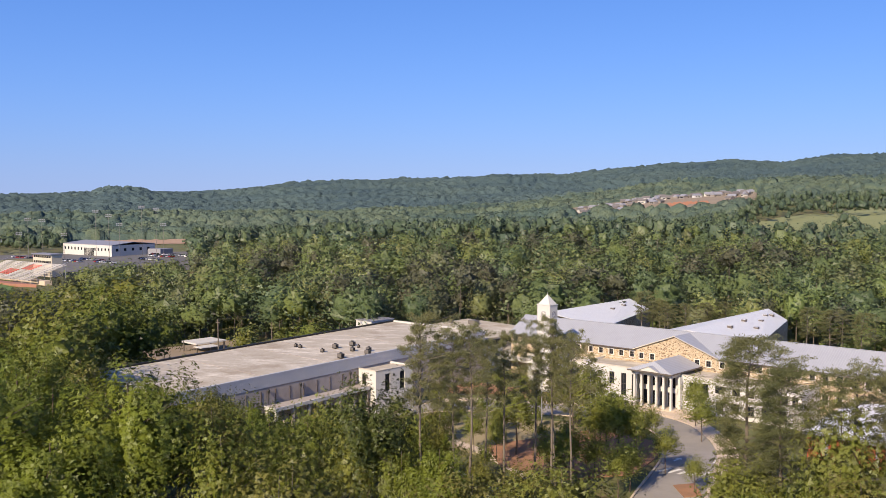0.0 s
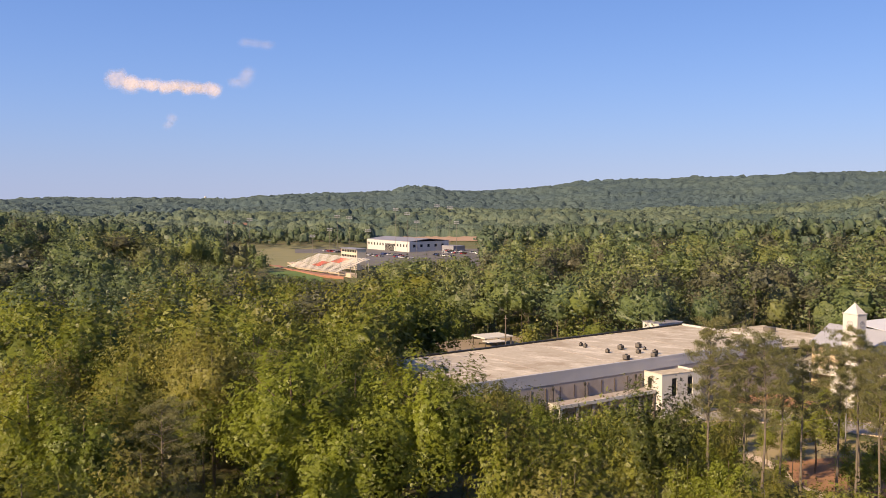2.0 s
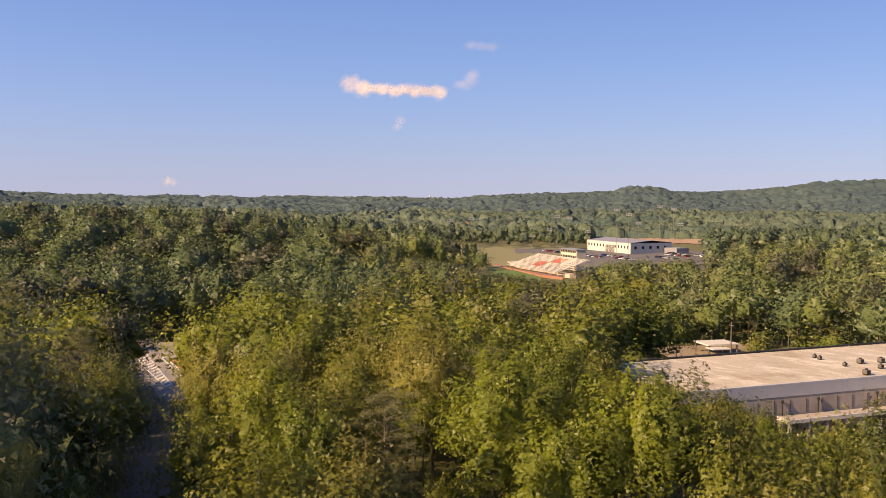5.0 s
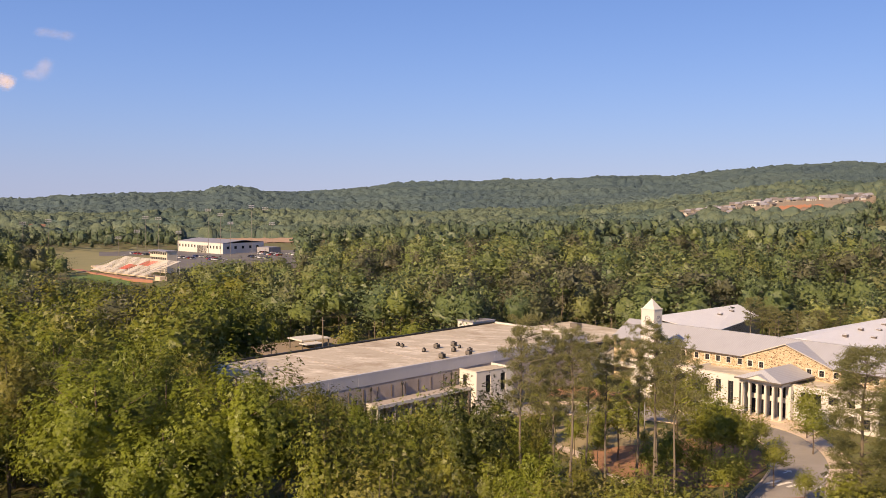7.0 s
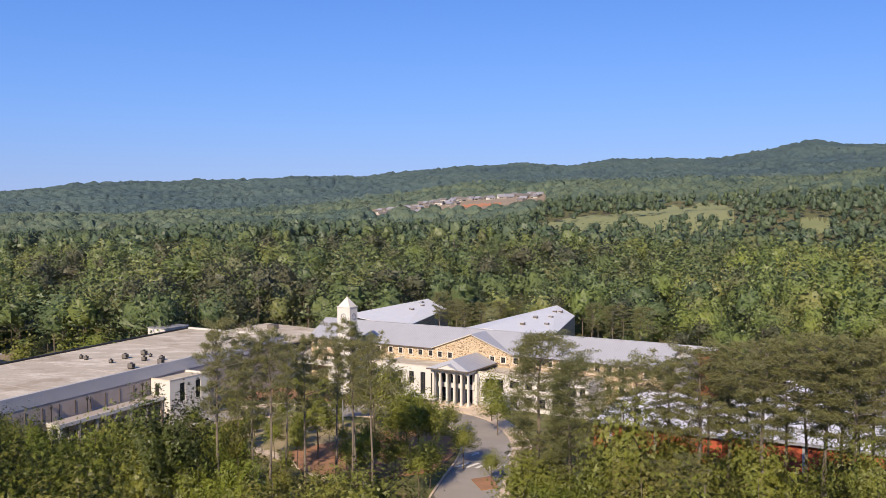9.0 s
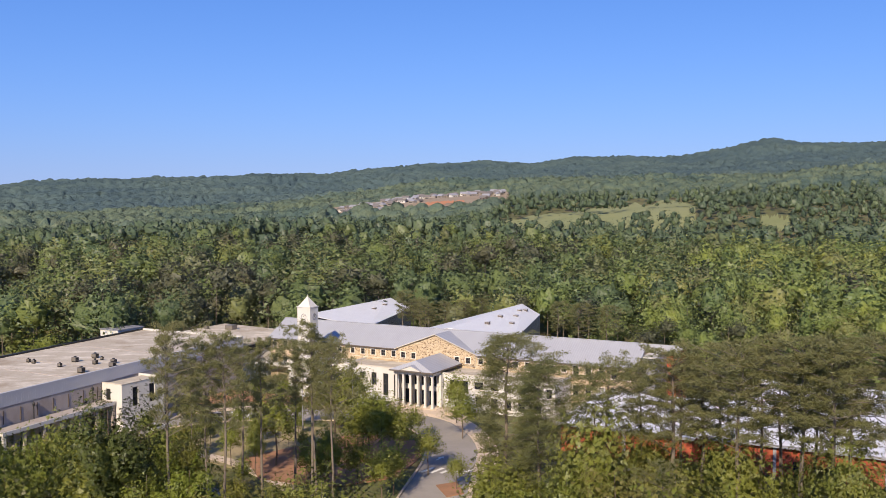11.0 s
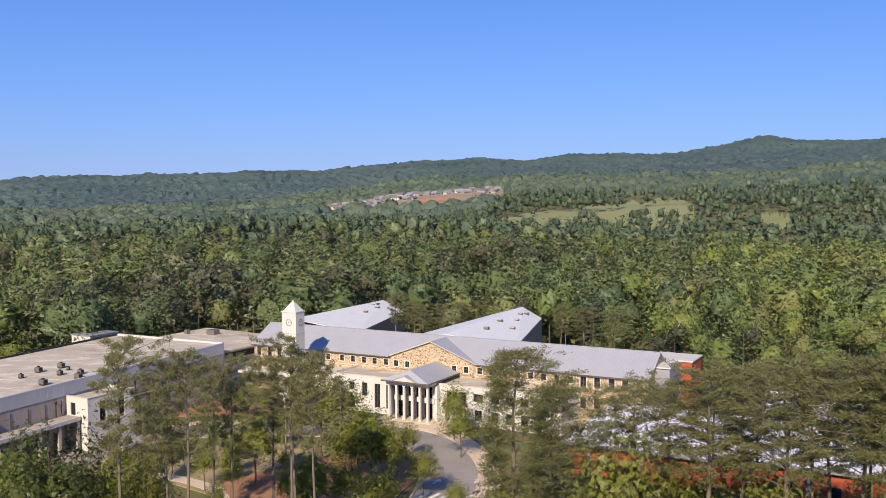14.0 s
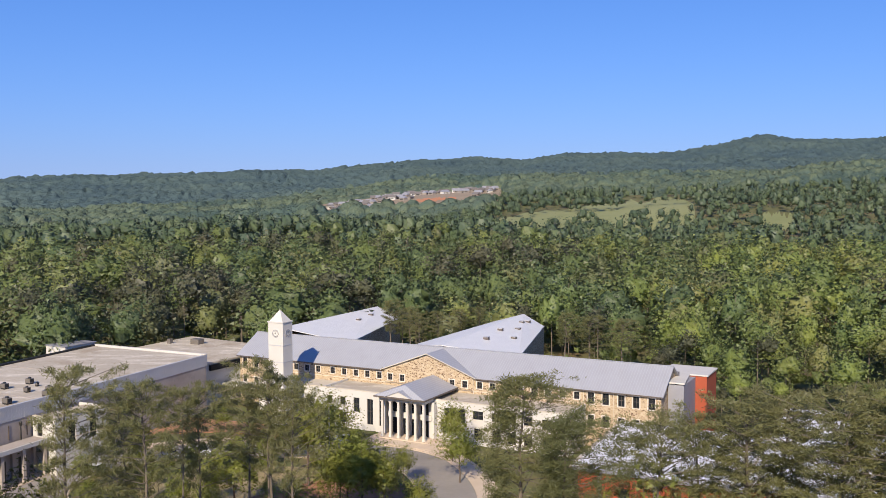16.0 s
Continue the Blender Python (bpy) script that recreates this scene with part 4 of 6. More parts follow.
# ---- white-roofed building with red walls ----
def red_building(u0, u1, v0, v1, rear, label):
    b = thing("red_walled_hall", label, "school wing", u0, v0, 0, "red-walled halls")
    part("wall", box(bmesh.new(), u0, u1, v0, v0 + 0.4, -2, 4.9), RED, b)
    for a in (u0, u1 - 0.4):
        part("wall", slab(bmesh.new(), [(a, v0 + 0.41), (a + 0.4, v0 + 0.41), (a + 0.4, v1), (a, v1)], -2, [4.9, 4.9, rear - 0.4, rear - 0.4]), RED, b)
    part("wall", box(bmesh.new(), u0 + 0.41, u1 - 0.41, v1 - 0.4, v1, -2, rear - 0.4), RED, b)
    part("roof", sheet(bmesh.new(), [(u0 - 0.6, v0 - 1.0, 5.2), (u1 + 0.6, v0 - 1.0, 5.2), (u1 + 0.6, v1 + 0.6, rear), (u0 - 0.6, v1 + 0.6, rear)], 0.25), WHITEROOF, b)
    part("fascia", box(bmesh.new(), u0 - 0.6, u1 + 0.6, v0 - 1.1, v0 - 1.005, 4.75, 5.22), GREY, b)
    part("rake_trim", sheet(bmesh.new(), [(u0 - 1.05, v0 - 1.0, 5.35), (u0 - 0.605, v0 - 1.0, 5.35), (u0 - 0.605, v1 + 0.6, rear + 0.15), (u0 - 1.05, v1 + 0.6, rear + 0.15)], 0.4), TRIM, b)
    for k in range(int((u1 - u0) / 8)):
        u = u0 + 6 + k * 8
        part("window", box(bmesh.new(), u, u + 1.6, v0 - 0.05, v0 + 0.02, 1.0, 2.6), GLASS, b)
        part("pilaster", box(bmesh.new(), u - 3, u - 2.5, v0 - 0.2, v0 - 0.002, -2, 4.7), GREY, b)


red_building(-60.5, -38.0, 153.5, 177.0, 6.2, "white-roofed hall with orange-red walls and pale rake trim")
red_building(-36.8, 42.0, 155.5, 195.0, 7.4, "long white metal-roofed hall with orange-red walls")

# ---- trees ----
rng = np.random.default_rng(7)


def crown_lobed(seed, leaves, size, radius=0.3, base=0.2, lobes=12, core=0.8, rows=6, cols=9, depth=0.3, stray=0.5, sharp=7.0, inner=0.82, bulge=0.66):
    """A crown in units of the tree's height: an uneven egg with lobes, its leaf mass and many small sprays on and in it."""
    g = np.random.default_rng(seed)
    k = np.arange(lobes) + 0.5
    z = 1 - 1.5 * k / lobes
    a = k * 2.39996 + g.random(lobes) * 1.1 + seed
    q = np.sqrt(np.clip(1 - z * z, 0, 1))
    tips = np.stack([np.cos(a) * q, np.sin(a) * q, z], 1) + g.normal(size=(lobes, 3)) * 0.12
    tips /= np.linalg.norm(tips, axis=1, keepdims=True)
    reach = 0.62 + 0.38 * g.random(lobes)
    half = (1 - base) / 2
    shape = np.array((radius, radius, half))
    taper = 0.12 + 0.2 * g.random()

    def surface(d):
        w = reach * np.exp(sharp * (d @ tips.T - 1))
        n = d / shape * radius + 1.7 * (d - tips[np.argmax(w, 1)])
        blunt = (np.hypot(d[:, 0], d[:, 1]) ** 2.6 + np.abs(d[:, 2]) ** 2.6) ** (-1 / 2.6)
        return (1.06 - bulge + bulge * w.max(1)) * blunt, n / np.linalg.norm(n, axis=1, keepdims=True)

    def stand(p):
        p = p * shape
        p[:, 2] += base + half * 0.97
        p[:, :2] *= 1.1 - taper * np.clip((p[:, 2:3] - base) / (1 - base), 0, 1)
        return p

    pitch, turn = np.meshgrid(np.linspace(0.02, 2.35, rows), np.arange(cols) * math.tau / cols, indexing="ij")
    d = np.stack([np.sin(pitch) * np.cos(turn), np.sin(pitch) * np.sin(turn), np.cos(pitch)], -1).reshape(-1, 3)
    r, n = surface(d)
    p = stand(d * (r * core * inner * (0.9 + 0.2 * g.random(len(r))))[:, None])
    i = np.arange(rows * cols).reshape(rows, cols)
    j = np.roll(i, -1, 1)
    tri = np.concatenate([np.stack([i[:-1], i[1:], j[1:]], -1).reshape(-1, 3), np.stack([i[:-1], j[1:], j[:-1]], -1).reshape(-1, 3)]).ravel()
    hull = np.concatenate([p[tri], n[tri]], 1)
    # sprays
    z = 1 - 1.72 * g.random(leaves)
    a = g.random(leaves) * math.tau
    q = np.sqrt(np.clip(1 - z * z, 0, 1))
    d = np.stack([np.cos(a) * q, np.sin(a) * q, z], 1)
    r, n = surface(d)
    out = core + depth * (g.random(leaves) ** 1.3 - 0.25)
    p = stand(d * (r * out)[:, None])
    fill = np.array((radius, radius, 1 - base)) / (np.percentile(np.hypot(p[:, 0], p[:, 1]), 97), np.percentile(np.hypot(p[:, 0], p[:, 1]), 97), np.percentile(p[:, 2], 99.5) - base)
    p = (p - (0, 0, base)) * fill + (0, 0, base)
    mass = np.concatenate([(hull[:, :3] - (0, 0, base)) * fill + (0, 0, base), hull[:, 3:]], 1)
    lie = n * 0.7 + g.normal(size=(leaves, 3)) * stray + (0, 0, 0.25)
    lie /= np.linalg.norm(lie, axis=1, keepdims=True)
    e = np.cross(lie, g.normal(size=(leaves, 3)))
    e /= np.linalg.norm(e, axis=1, keepdims=True) + 1e-6
    f = np.cross(lie, e)
    s = size * (0.55 + 0.9 * g.random((leaves, 1)))
    soft = n * 0.85 + lie * 0.42
    soft /= np.linalg.norm(soft, axis=1, keepdims=True)
    t = np.stack([p - e * s - f * s * 0.5, p + e * s - f * s * 0.5, p + f * s * 0.9], 1).reshape(-1, 3)
    return np.concatenate([mass, np.concatenate([t, np.repeat(soft, 3, 0)], 1)])


def crown_pine(seed, boughs, tufts, blades, base=0.5, radius=0.17, blade=0.018, thin=0.0016):
    """An open pine crown: tufts of thin needle blades along the outer half of rising boughs."""
    g = np.random.default_rng(seed)
    k = (np.arange(boughs) + g.random(boughs)) / boughs
    z = base + (0.99 - base) * k ** 0.85
    a = np.arange(boughs) * 2.39996 + g.random(boughs) * 0.8
    side = 0.75 + 0.45 * np.sin(a + seed)
    reach = radius * np.clip(1.15 - 0.75 * np.abs(k - 0.5) - 0.5 * np.clip(k - 0.85, 0, 1) / 0.15, 0.12, 1.25) * (0.45 + 0.65 * g.random(boughs)) * side
    tip = np.stack([np.cos(a) * reach, np.sin(a) * reach, z + reach * (0.1 + 0.35 * k)], 1)
    root = np.stack([0 * z, 0 * z, z - 0.02], 1)
    f = 0.62 + 0.42 * g.random((boughs, tufts, 1))
    c = (root[:, None] * (1 - f) + tip[:, None] * f + g.normal(size=(boughs, tufts, 3)) * (0.013, 0.013, 0.005)).reshape(-1, 3)
    n = len(c) * blades
    away = np.repeat(np.stack([np.cos(a), np.sin(a), 0.5 + 0 * a], 1), tufts * blades, 0)
    d = g.normal(size=(n, 3)) + away * 0.35 + (0, 0, 0.35)
    d /= np.linalg.norm(d, axis=1, keepdims=True)
    w = np.cross(d, g.normal(size=(n, 3)))
    w /= np.linalg.norm(w, axis=1, keepdims=True) + 1e-6
    p = np.repeat(c, blades, 0) + g.normal(size=(n, 3)) * (0.009, 0.009, 0.005)
    ln = blade * (0.6 + 0.8 * g.random((n, 1)))
    tri = np.stack([p - w * thin, p + w * thin, p + d * ln], 1).reshape(-1, 3)
    soft = away * 0.6 + d * 0.6 + (0, 0, 0.3)
    soft /= np.linalg.norm(soft, axis=1, keepdims=True)
    return np.concatenate([tri, np.repeat(soft, 3, 0)], 1), tip


def faces_mesh(name, verts, mat, corners=3, tone=None, soft=None):
    """Loose triangles or quads as one mesh; tone: a number for each vertex that picks its tree's colour."""
    me = bpy.data.meshes.new(name)
    n = len(verts) // corners
    me.vertices.add(len(verts))
    me.vertices.foreach_set("co", np.ascontiguousarray(verts, dtype=np.float32).ravel())
    me.loops.add(n * corners)
    me.loops.foreach_set("vertex_index", np.arange(n * corners, dtype=np.int32))
    me.polygons.add(n)
    me.polygons.foreach_set("loop_start", np.arange(0, n * corners, corners, dtype=np.int32))
    me.update(calc_edges=True)
    if soft is not None:
        me.attributes.new("leaf_side", "FLOAT_VECTOR", "POINT").data.foreach_set("vector", np.ascontiguousarray(soft, dtype=np.float32).ravel())
    if tone is not None:
        me.attributes.new("tone", "FLOAT", "POINT").data.foreach_set("value", np.ascontiguousarray(tone, dtype=np.float32))
    me.materials.append(mat)
    return me


def leafy(name, leaves, height, mat):
    return faces_mesh(name, leaves[:, :3] * height, mat, soft=leaves[:, 3:])


def trunk_mesh(name, seed, height, r, mat, boughs=(), bare=0.5, limbs=6):
    g = random.Random(seed)
    bm = bmesh.new()
    p, lean = Vector((0, 0, -0.3)), Vector((g.uniform(-0.02, 0.02), g.uniform(-0.02, 0.02), 1))
    top = height * 0.93
    steps = 5
    for k in range(steps):
        q = Vector((lean.x * top * (k + 1) / steps + g.uniform(-1, 1) * 0.008 * height, lean.y * top * (k + 1) / steps + g.uniform(-1, 1) * 0.008 * height, top * (k + 1) / steps))
        tube(bm, p, q, r * (1 - 0.17 * k), r * (1 - 0.17 * (k + 1)), 7)
        p = q
    for b in boughs:
        z = max(b[2] - 0.05, bare * 0.8)
        tube(bm, (lean.x * z * height, lean.y * z * height, z * height), Vector(b) * height, r * 0.16, r * 0.05, 4)
    for k in range(limbs):
        a = g.random() * math.tau
        z = height * g.uniform(bare * 0.6, 0.8)
        ln = height * g.uniform(0.12, 0.24)
        tube(bm, (0, 0, z), (math.cos(a) * ln, math.sin(a) * ln, z + ln * 0.7), r * 0.28, r * 0.06, 4)
    me = bpy.data.meshes.new(name)
    bm.to_mesh(me)
    bm.free()
    me.materials.append(mat)
    return me


def make_tree(name, label, trunk, crown):
    """A tree at the origin: trunk and crown as parts."""
    ob = tagged(new(name), label, "tree")
    for n, me in (("trunk", trunk), ("crown", crown)):
        c = new(n, me)
        c.parent = ob
    return ob


KINDS = collections.defaultdict(list)


def templates():
    """Trees of about their full size, at the origin, to be copied and then taken away."""
    for s in range(3):
        v = crown_lobed(10 + s, 13000, 0.0086, radius=0.31, base=0.12, lobes=34, core=0.86, rows=9, cols=16, depth=0.22, stray=0.35, sharp=22.0, inner=0.64, bulge=0.78)
        KINDS["oak"].append(make_tree("oak_tree", "broad dense oak in full green leaf", trunk_mesh("oak_trunk", s, 24, 0.42, BARK, bare=0.3), leafy("oak_crown", v, 24, LEAF_OAK)))
    v = crown_lobed(17, 9000, 0.0088, radius=0.25, base=0.14, lobes=34, core=0.82, rows=8, cols=14, depth=0.3, stray=0.4, sharp=22.0, inner=0.6, bulge=0.85)
    KINDS["dark_oak"].append(make_tree("oak_tree", "tall oak with dark green leaves and open gaps", trunk_mesh("dark_oak_trunk", 18, 24, 0.36, BARK, bare=0.3), leafy("dark_oak_crown", v, 24, LEAF_DARK)))
    for s in range(6):
        v = crown_lobed(20 + s, 5000, 0.0098, radius=0.23 + 0.025 * s, base=0.16 + 0.06 * (s % 3), lobes=30 + 2 * s, core=0.80, rows=7, cols=10, depth=0.30, stray=0.35, sharp=24.0, inner=0.62, bulge=0.85)
        KINDS["hardwood"].append(make_tree("hardwood_tree", "slender hardwood in fresh yellow-green leaf", trunk_mesh("hardwood_trunk", 30 + s, 20, 0.22, PALEBARK, bare=0.4), leafy("hardwood_crown", v, 20, LEAF_HARD)))
    for s in range(5):
        v, c = crown_pine(40 + s, 46, 5, 46, base=0.58 + 0.04 * (s % 3), radius=0.175, blade=0.0108, thin=0.0014)
        KINDS["pine"].append(make_tree("pine_tree", "tall pine with bare trunk and open brown-green crown", trunk_mesh("pine_trunk", 50 + s, 26, 0.27, PALEBARK, c, 0.45, 0), leafy("pine_crown", v, 26, LEAF_PINE)))
    for s in range(3):
        v, c = crown_pine(80 + s, 150, 7, 40, base=0.20 + 0.04 * s, radius=0.20, blade=0.0092, thin=0.0012)
        KINDS["fullpine"].append(make_tree("pine_tree", "full dark-green pine with dense spreading crown", trunk_mesh("full_pine_trunk", 90 + s, 26, 0.26, PALEBARK, c[::2], 0.2, 0), leafy("full_pine_crown", v, 26, LEAF_FULLPINE)))
    for s in range(3):
        v = crown_lobed(60 + s, 2600, 0.0165, radius=0.28 + 0.03 * s, base=0.10, lobes=16, core=0.68, rows=6, cols=8, depth=0.5, sharp=11.0, inner=0.66)
        KINDS["young"].append(make_tree("young_tree", "small planted tree with light yellow-green leaves", trunk_mesh("young_trunk", 70 + s, 8, 0.09, BARK, bare=0.3, limbs=4), leafy("young_crown", v, 8, LEAF_YOUNG)))


templates()
FULL = {"oak": 24.0, "dark_oak": 24.0, "hardwood": 20.0, "pine": 26.0, "fullpine": 26.0, "young": 8.0}
placed = []


def plant(kind, x, y, top, wide=1.0, group=""):
    """A copy of a tree of that kind, its top at that height."""
    z = float(rise(x, y))
    src = KINDS[kind][rng.integers(len(KINDS[kind]))]
    k = max((top - z) / FULL[kind], 0.15)
    m = Matrix.Translation((x, y, z)) @ Matrix.Rotation(rng.random() * math.tau, 4, "Z")
    ob = copy_thing(src, m)
    w = k * wide * (0.9 + 0.25 * rng.random())
    ob.scale = (w, w, k)
    if group:
        ob["group"] = group
    placed.append((x, y))
    return ob


# trees that stand apart before the school: x, y and height of the top
PINES = ((-26.8, 108.8, 29.7), (-23.9, 115.6, 26.8), (-20.8, 111.1, 28.3), (-17.8, 118.7, 26.4), (-12.3, 123.4, 27.8), (-9.4, 119.7, 26.1), (-15.3, 129.1, 24.3), (-11.9, 127.4, 25.5), (-22.6, 130.1, 23.8), (-29.2, 130.8, 22.1))
BIG_PINES = ((12.0, 118.4, 26.8), (15.4, 111.0, 24.6))
REAR_PINES = ((-1.0, 250.0, 19.2), (1.4, 254.0, 16.1), (5.8, 245.9, 16.5), (10.6, 257.8, 15.5), (16.8, 267.4, 14.7), (22.1, 273.0, 14.5), (38.1, 236.6, 17.4), (41.9, 227.7, 18.0), (47.4, 222.4, 18.0), (3.9, 272.0, 14.8))
GREENS = ((-4.1, 153.9, 12.6), (-7.4, 157.7, 11.1), (-21.5, 156.0, 12.9), (-12.8, 171.3, 14.9))
GROVE = ((22.5, 107.7, 25.4), (28.2, 114.7, 23.9), (29.8, 108.0, 26.4), (34.3, 110.9, 26.5), (35.4, 103.1, 27.7), (40.3, 106.7, 26.8), (41.7, 101.9, 28.6), (43.4, 97.9, 28.8), (47.9, 101.3, 28.3), (34.7, 119.1, 23.1), (39.3, 119.8, 23.0), (44.9, 113.5, 24.7), (48.7, 114.1, 23.9), (50.1, 98.0, 29.1), (53.9, 98.3, 29.1), (50.7, 111.0, 24.4))
OAKS = ((-54.6, 90.9, 25.9), (-32.8, 107.1, 22.4), (-58.5, 81.1, 21.1), (-75.2, 91.0, 23.5), (-68.4, 83.6, 26.0))
YOUNG = ((-6.2, 157.9, 11.6), (-1.4, 154.0, 11.4), (-10.7, 185.7, 11.6), (-12.7, 177.6, 10.0), (9.6, 182.8, 10.4), (7.4, 141.9, 5.6), (3.3, 150.0, 8.1), (-11.5, 139.6, 11.1), (-7.6, 145.8, 7.7), (10.5, 117.6, 12.9), (13.1, 111.3, 13.5), (-2.1, 140.0, 8.3), (10.1, 171.8, 8.7), (-3.7, 136.0, 8.5))
UNDERSTOREY = ((-26.7, 119.1, 16.0), (-30.9, 124.2, 15.1), (-31.7, 113.7, 16.9), (-41.9, 121.0, 17.1), (-42.4, 112.3, 17.6), (-42.4, 103.7, 17.1), (-44.8, 100.5, 18.6), (-35.0, 106.4, 17.7), (-27.9, 104.4, 15.6), (-23.5, 107.5, 14.7), (-18.3, 104.4, 13.5), (16.8, 102.7, 15.8), (23.7, 105.4, 15.7), (29.9, 114.2, 14.8), (30.9, 107.7, 14.4), (24.3, 97.1, 15.5), (32.6, 98.8, 14.4), (29.3, 97.8, 15.3), (38.7, 94.4, 15.7), (43.9, 94.3, 16.3), (35.5, 93.6, 14.8), (26.2, 123.3, 10.9), (36.3, 114.4, 11.8), (46.5, 108.5, 12.8), (26.3, 111.0, 17.1), (29.1, 106.1, 15.5), (20.6, 106.1, 16.6), (36.2, 103.9, 15.1), (39.6, 102.7, 15.0), (44.1, 98.7, 16.5), (14.5, 109.1, 14.8), (23.3, 119.1, 15.4), (-35.1, 125.2, 17.3), (-37.7, 120.2, 17.7), (-30.4, 124.3, 16.7), (-39.7, 114.3, 17.2), (29.2, 115.3, 16.4), (37.7, 114.0, 17.0))
for x, y, top in PINES:
    plant("pine", x, y, top, 0.85, "pines before the clock tower")
for x, y, top in BIG_PINES:
    plant("fullpine", x, y, top, 1.4, "pines before the portico")
for x, y, top in REAR_PINES:
    plant("pine", x, y, top, 1.5, "pines between the rear wings")
for x, y, top in GREENS:
    plant("young", x, y, top, 1.2, "leafy trees by the drive")
for x, y, top in GROVE:
    plant("pine", x, y, top, 1.38, "pine grove before the red-walled hall")
for x, y, top in OAKS:
    plant("dark_oak" if x == -32.8 else "oak", x, y, top, 1.12, "oaks before the gym")
island = random.Random(31)
while len(placed) < 92:
    u, v = island.uniform(-132, -80), island.uniform(98, 160)
    p = at(u, v)
    near_drive = min((Vector(a) - Vector((u, v))).length for k in range(len(DRIVE) - 1) for a in [Vector(DRIVE[k]).lerp(Vector(DRIVE[k + 1]), f) for f in (0, 0.25, 0.5, 0.75)])
    if near_drive > 6.5 and min((p.x - a) ** 2 + (p.y - b) ** 2 for a, b in placed) > 9:
        plant(island.choice(("young", "young", "young", "hardwood")), p.x, p.y, island.uniform(3.5, 8), 1.0, "small trees on the drive island")
for x, y, top in YOUNG:
    plant("young", x, y, top, 1.25, "small trees by the drive")
for x, y, top in UNDERSTOREY:
    plant("hardwood" if rng.random() < 0.5 else "young", x, y, top * (rng.uniform(1.1, 1.34) if x > 18 and rng.random() < 0.25 else rng.uniform(0.74, 1.06)), 0.85, "understorey trees")


# ---- the woods round the school ----
CAP_B = (-40, -12, -7, -6, 3, 4, 9, 12, 14, 18.5, 22, 24, 26, 27, 33, 34, 36, 43, 47, 52, 58.5, 59.5, 62.2, 63.2, 80)
CAP_E = (-15.0, -15.0, -15.0, -19.0, -19.0, -15.4, -15.4, -15.0, -13.0, -12.4, -12.9, -11.9, -11.7, -10.6, -10.4, -8.0, -5.6, -5.4, -4.4, -2.0, -1.0, -21.0, -21.0, -3.0, -1.0)


def free_of_things(u, v):
    """False where buildings, roads, lawns and clearings lie."""
    block = (-181 < u) & (u < -136) & (v > 77) & (v < 203)
    block |= (-152 < u) & (u < -49) & (v > 165) & (v < 201)
    block |= (-155 < u) & (u < -125) & (v > 190) & (v < 243)
    block |= (-118 < u) & (u < -84) & (v > 190) & (v < 248)
    block |= (-140 < u) & (u < -66) & (v > 98) & (v < 168)
    block |= (-72 < u) & (u < -58) & (v > 92) & (v < 175)
    block |= (-64 < u) & (u < 46) & (v > 147) & (v < 200)
    block |= (-186 < u) & (u < -178) & (v > 155) & (v < 180)
    block |= (u < -60) & (u > -288) & (v > -9) & (v < 0.5)
    block |= (u < -212) & (u > -284) & (v > -17) & (v < 14)
    block |= (u < -222) & (u > -290) & (v > -38) & (v < -10)
    block |= ((-250 < u) & (u < -184) & (v > 132) & (v < 166) | (-200 < u) & (u < -184) & (v > 112) & (v < 140) | (-246 < u) & (u < -216) & (v > 104) & (v < 136))
    return ~block


def meadow_far(b):
    return np.interp(b, (-17.4, -16.2, -11, -5.5), (1010, 1110, 1000, 900))


def clear_far(x, y):
    """False on the stadium, its car parks, the hillside meadow and the building site."""
    r, b = np.hypot(x, y), np.degrees(np.arctan2(-x, y))
    shut = (b > 27.5) & (b < np.where(r < 560, 41.0, 43)) & (r > 455) & (r < 735)
    shut |= (b > 27.5) & (b < 34.5) & (r > 730) & (r < 945)
    shut |= (b > -17.4) & (b < -5.5) & (r > np.interp(b, (-17.4, -11, -5.5), (830, 800, 765)) + 25 * np.sin(b * 2.1)) & (r < meadow_far(b) + 25 * np.sin(b * 4.7)) & (np.abs(r - np.interp(b, (-17, -8), (985, 890)) - 12 * np.sin(b * 5)) > 9) & (np.sin(x / 23) + np.sin(y / 31 + x / 50) < 1.2)
    shut |= (b > -22.7) & (b < -20.9) & (r > 740) & (r < 860)
    shut |= (b > -6.4) & (b < 4.6) & (r > 1100) & (r < 1420)
    return ~shut


def scatter(r0, r1, step, b0=-34.0, b1=72.0, seed=1):
    g = np.random.default_rng(seed)
    n = int(radians(b1 - b0) / 2 * (r1**2 - r0**2) / step**2)
    r = np.sqrt(g.random(n) * (r1**2 - r0**2) + r0**2)
    b = np.radians(b0 + g.random(n) * (b1 - b0))
    x, y = -np.sin(b) * r, np.cos(b) * r
    # drop those that crowd a neighbour
    cell, keep = {}, []
    for i in range(n):
        k = (int(x[i] // step), int(y[i] // step))
        if any((x[i] - x[j]) ** 2 + (y[i] - y[j]) ** 2 < (0.7 * step) ** 2 for a in (-1, 0, 1) for c in (-1, 0, 1) for j in cell.get((k[0] + a, k[1] + c), ())):
            continue
        cell.setdefault(k, []).append(i)
        keep.append(i)
    x, y = x[keep], y[keep]
    u, v = x * CU + y * SU, -x * SU + y * CU
    ok = free_of_things(u, v) & clear_far(x, y)
    return x[ok], y[ok]


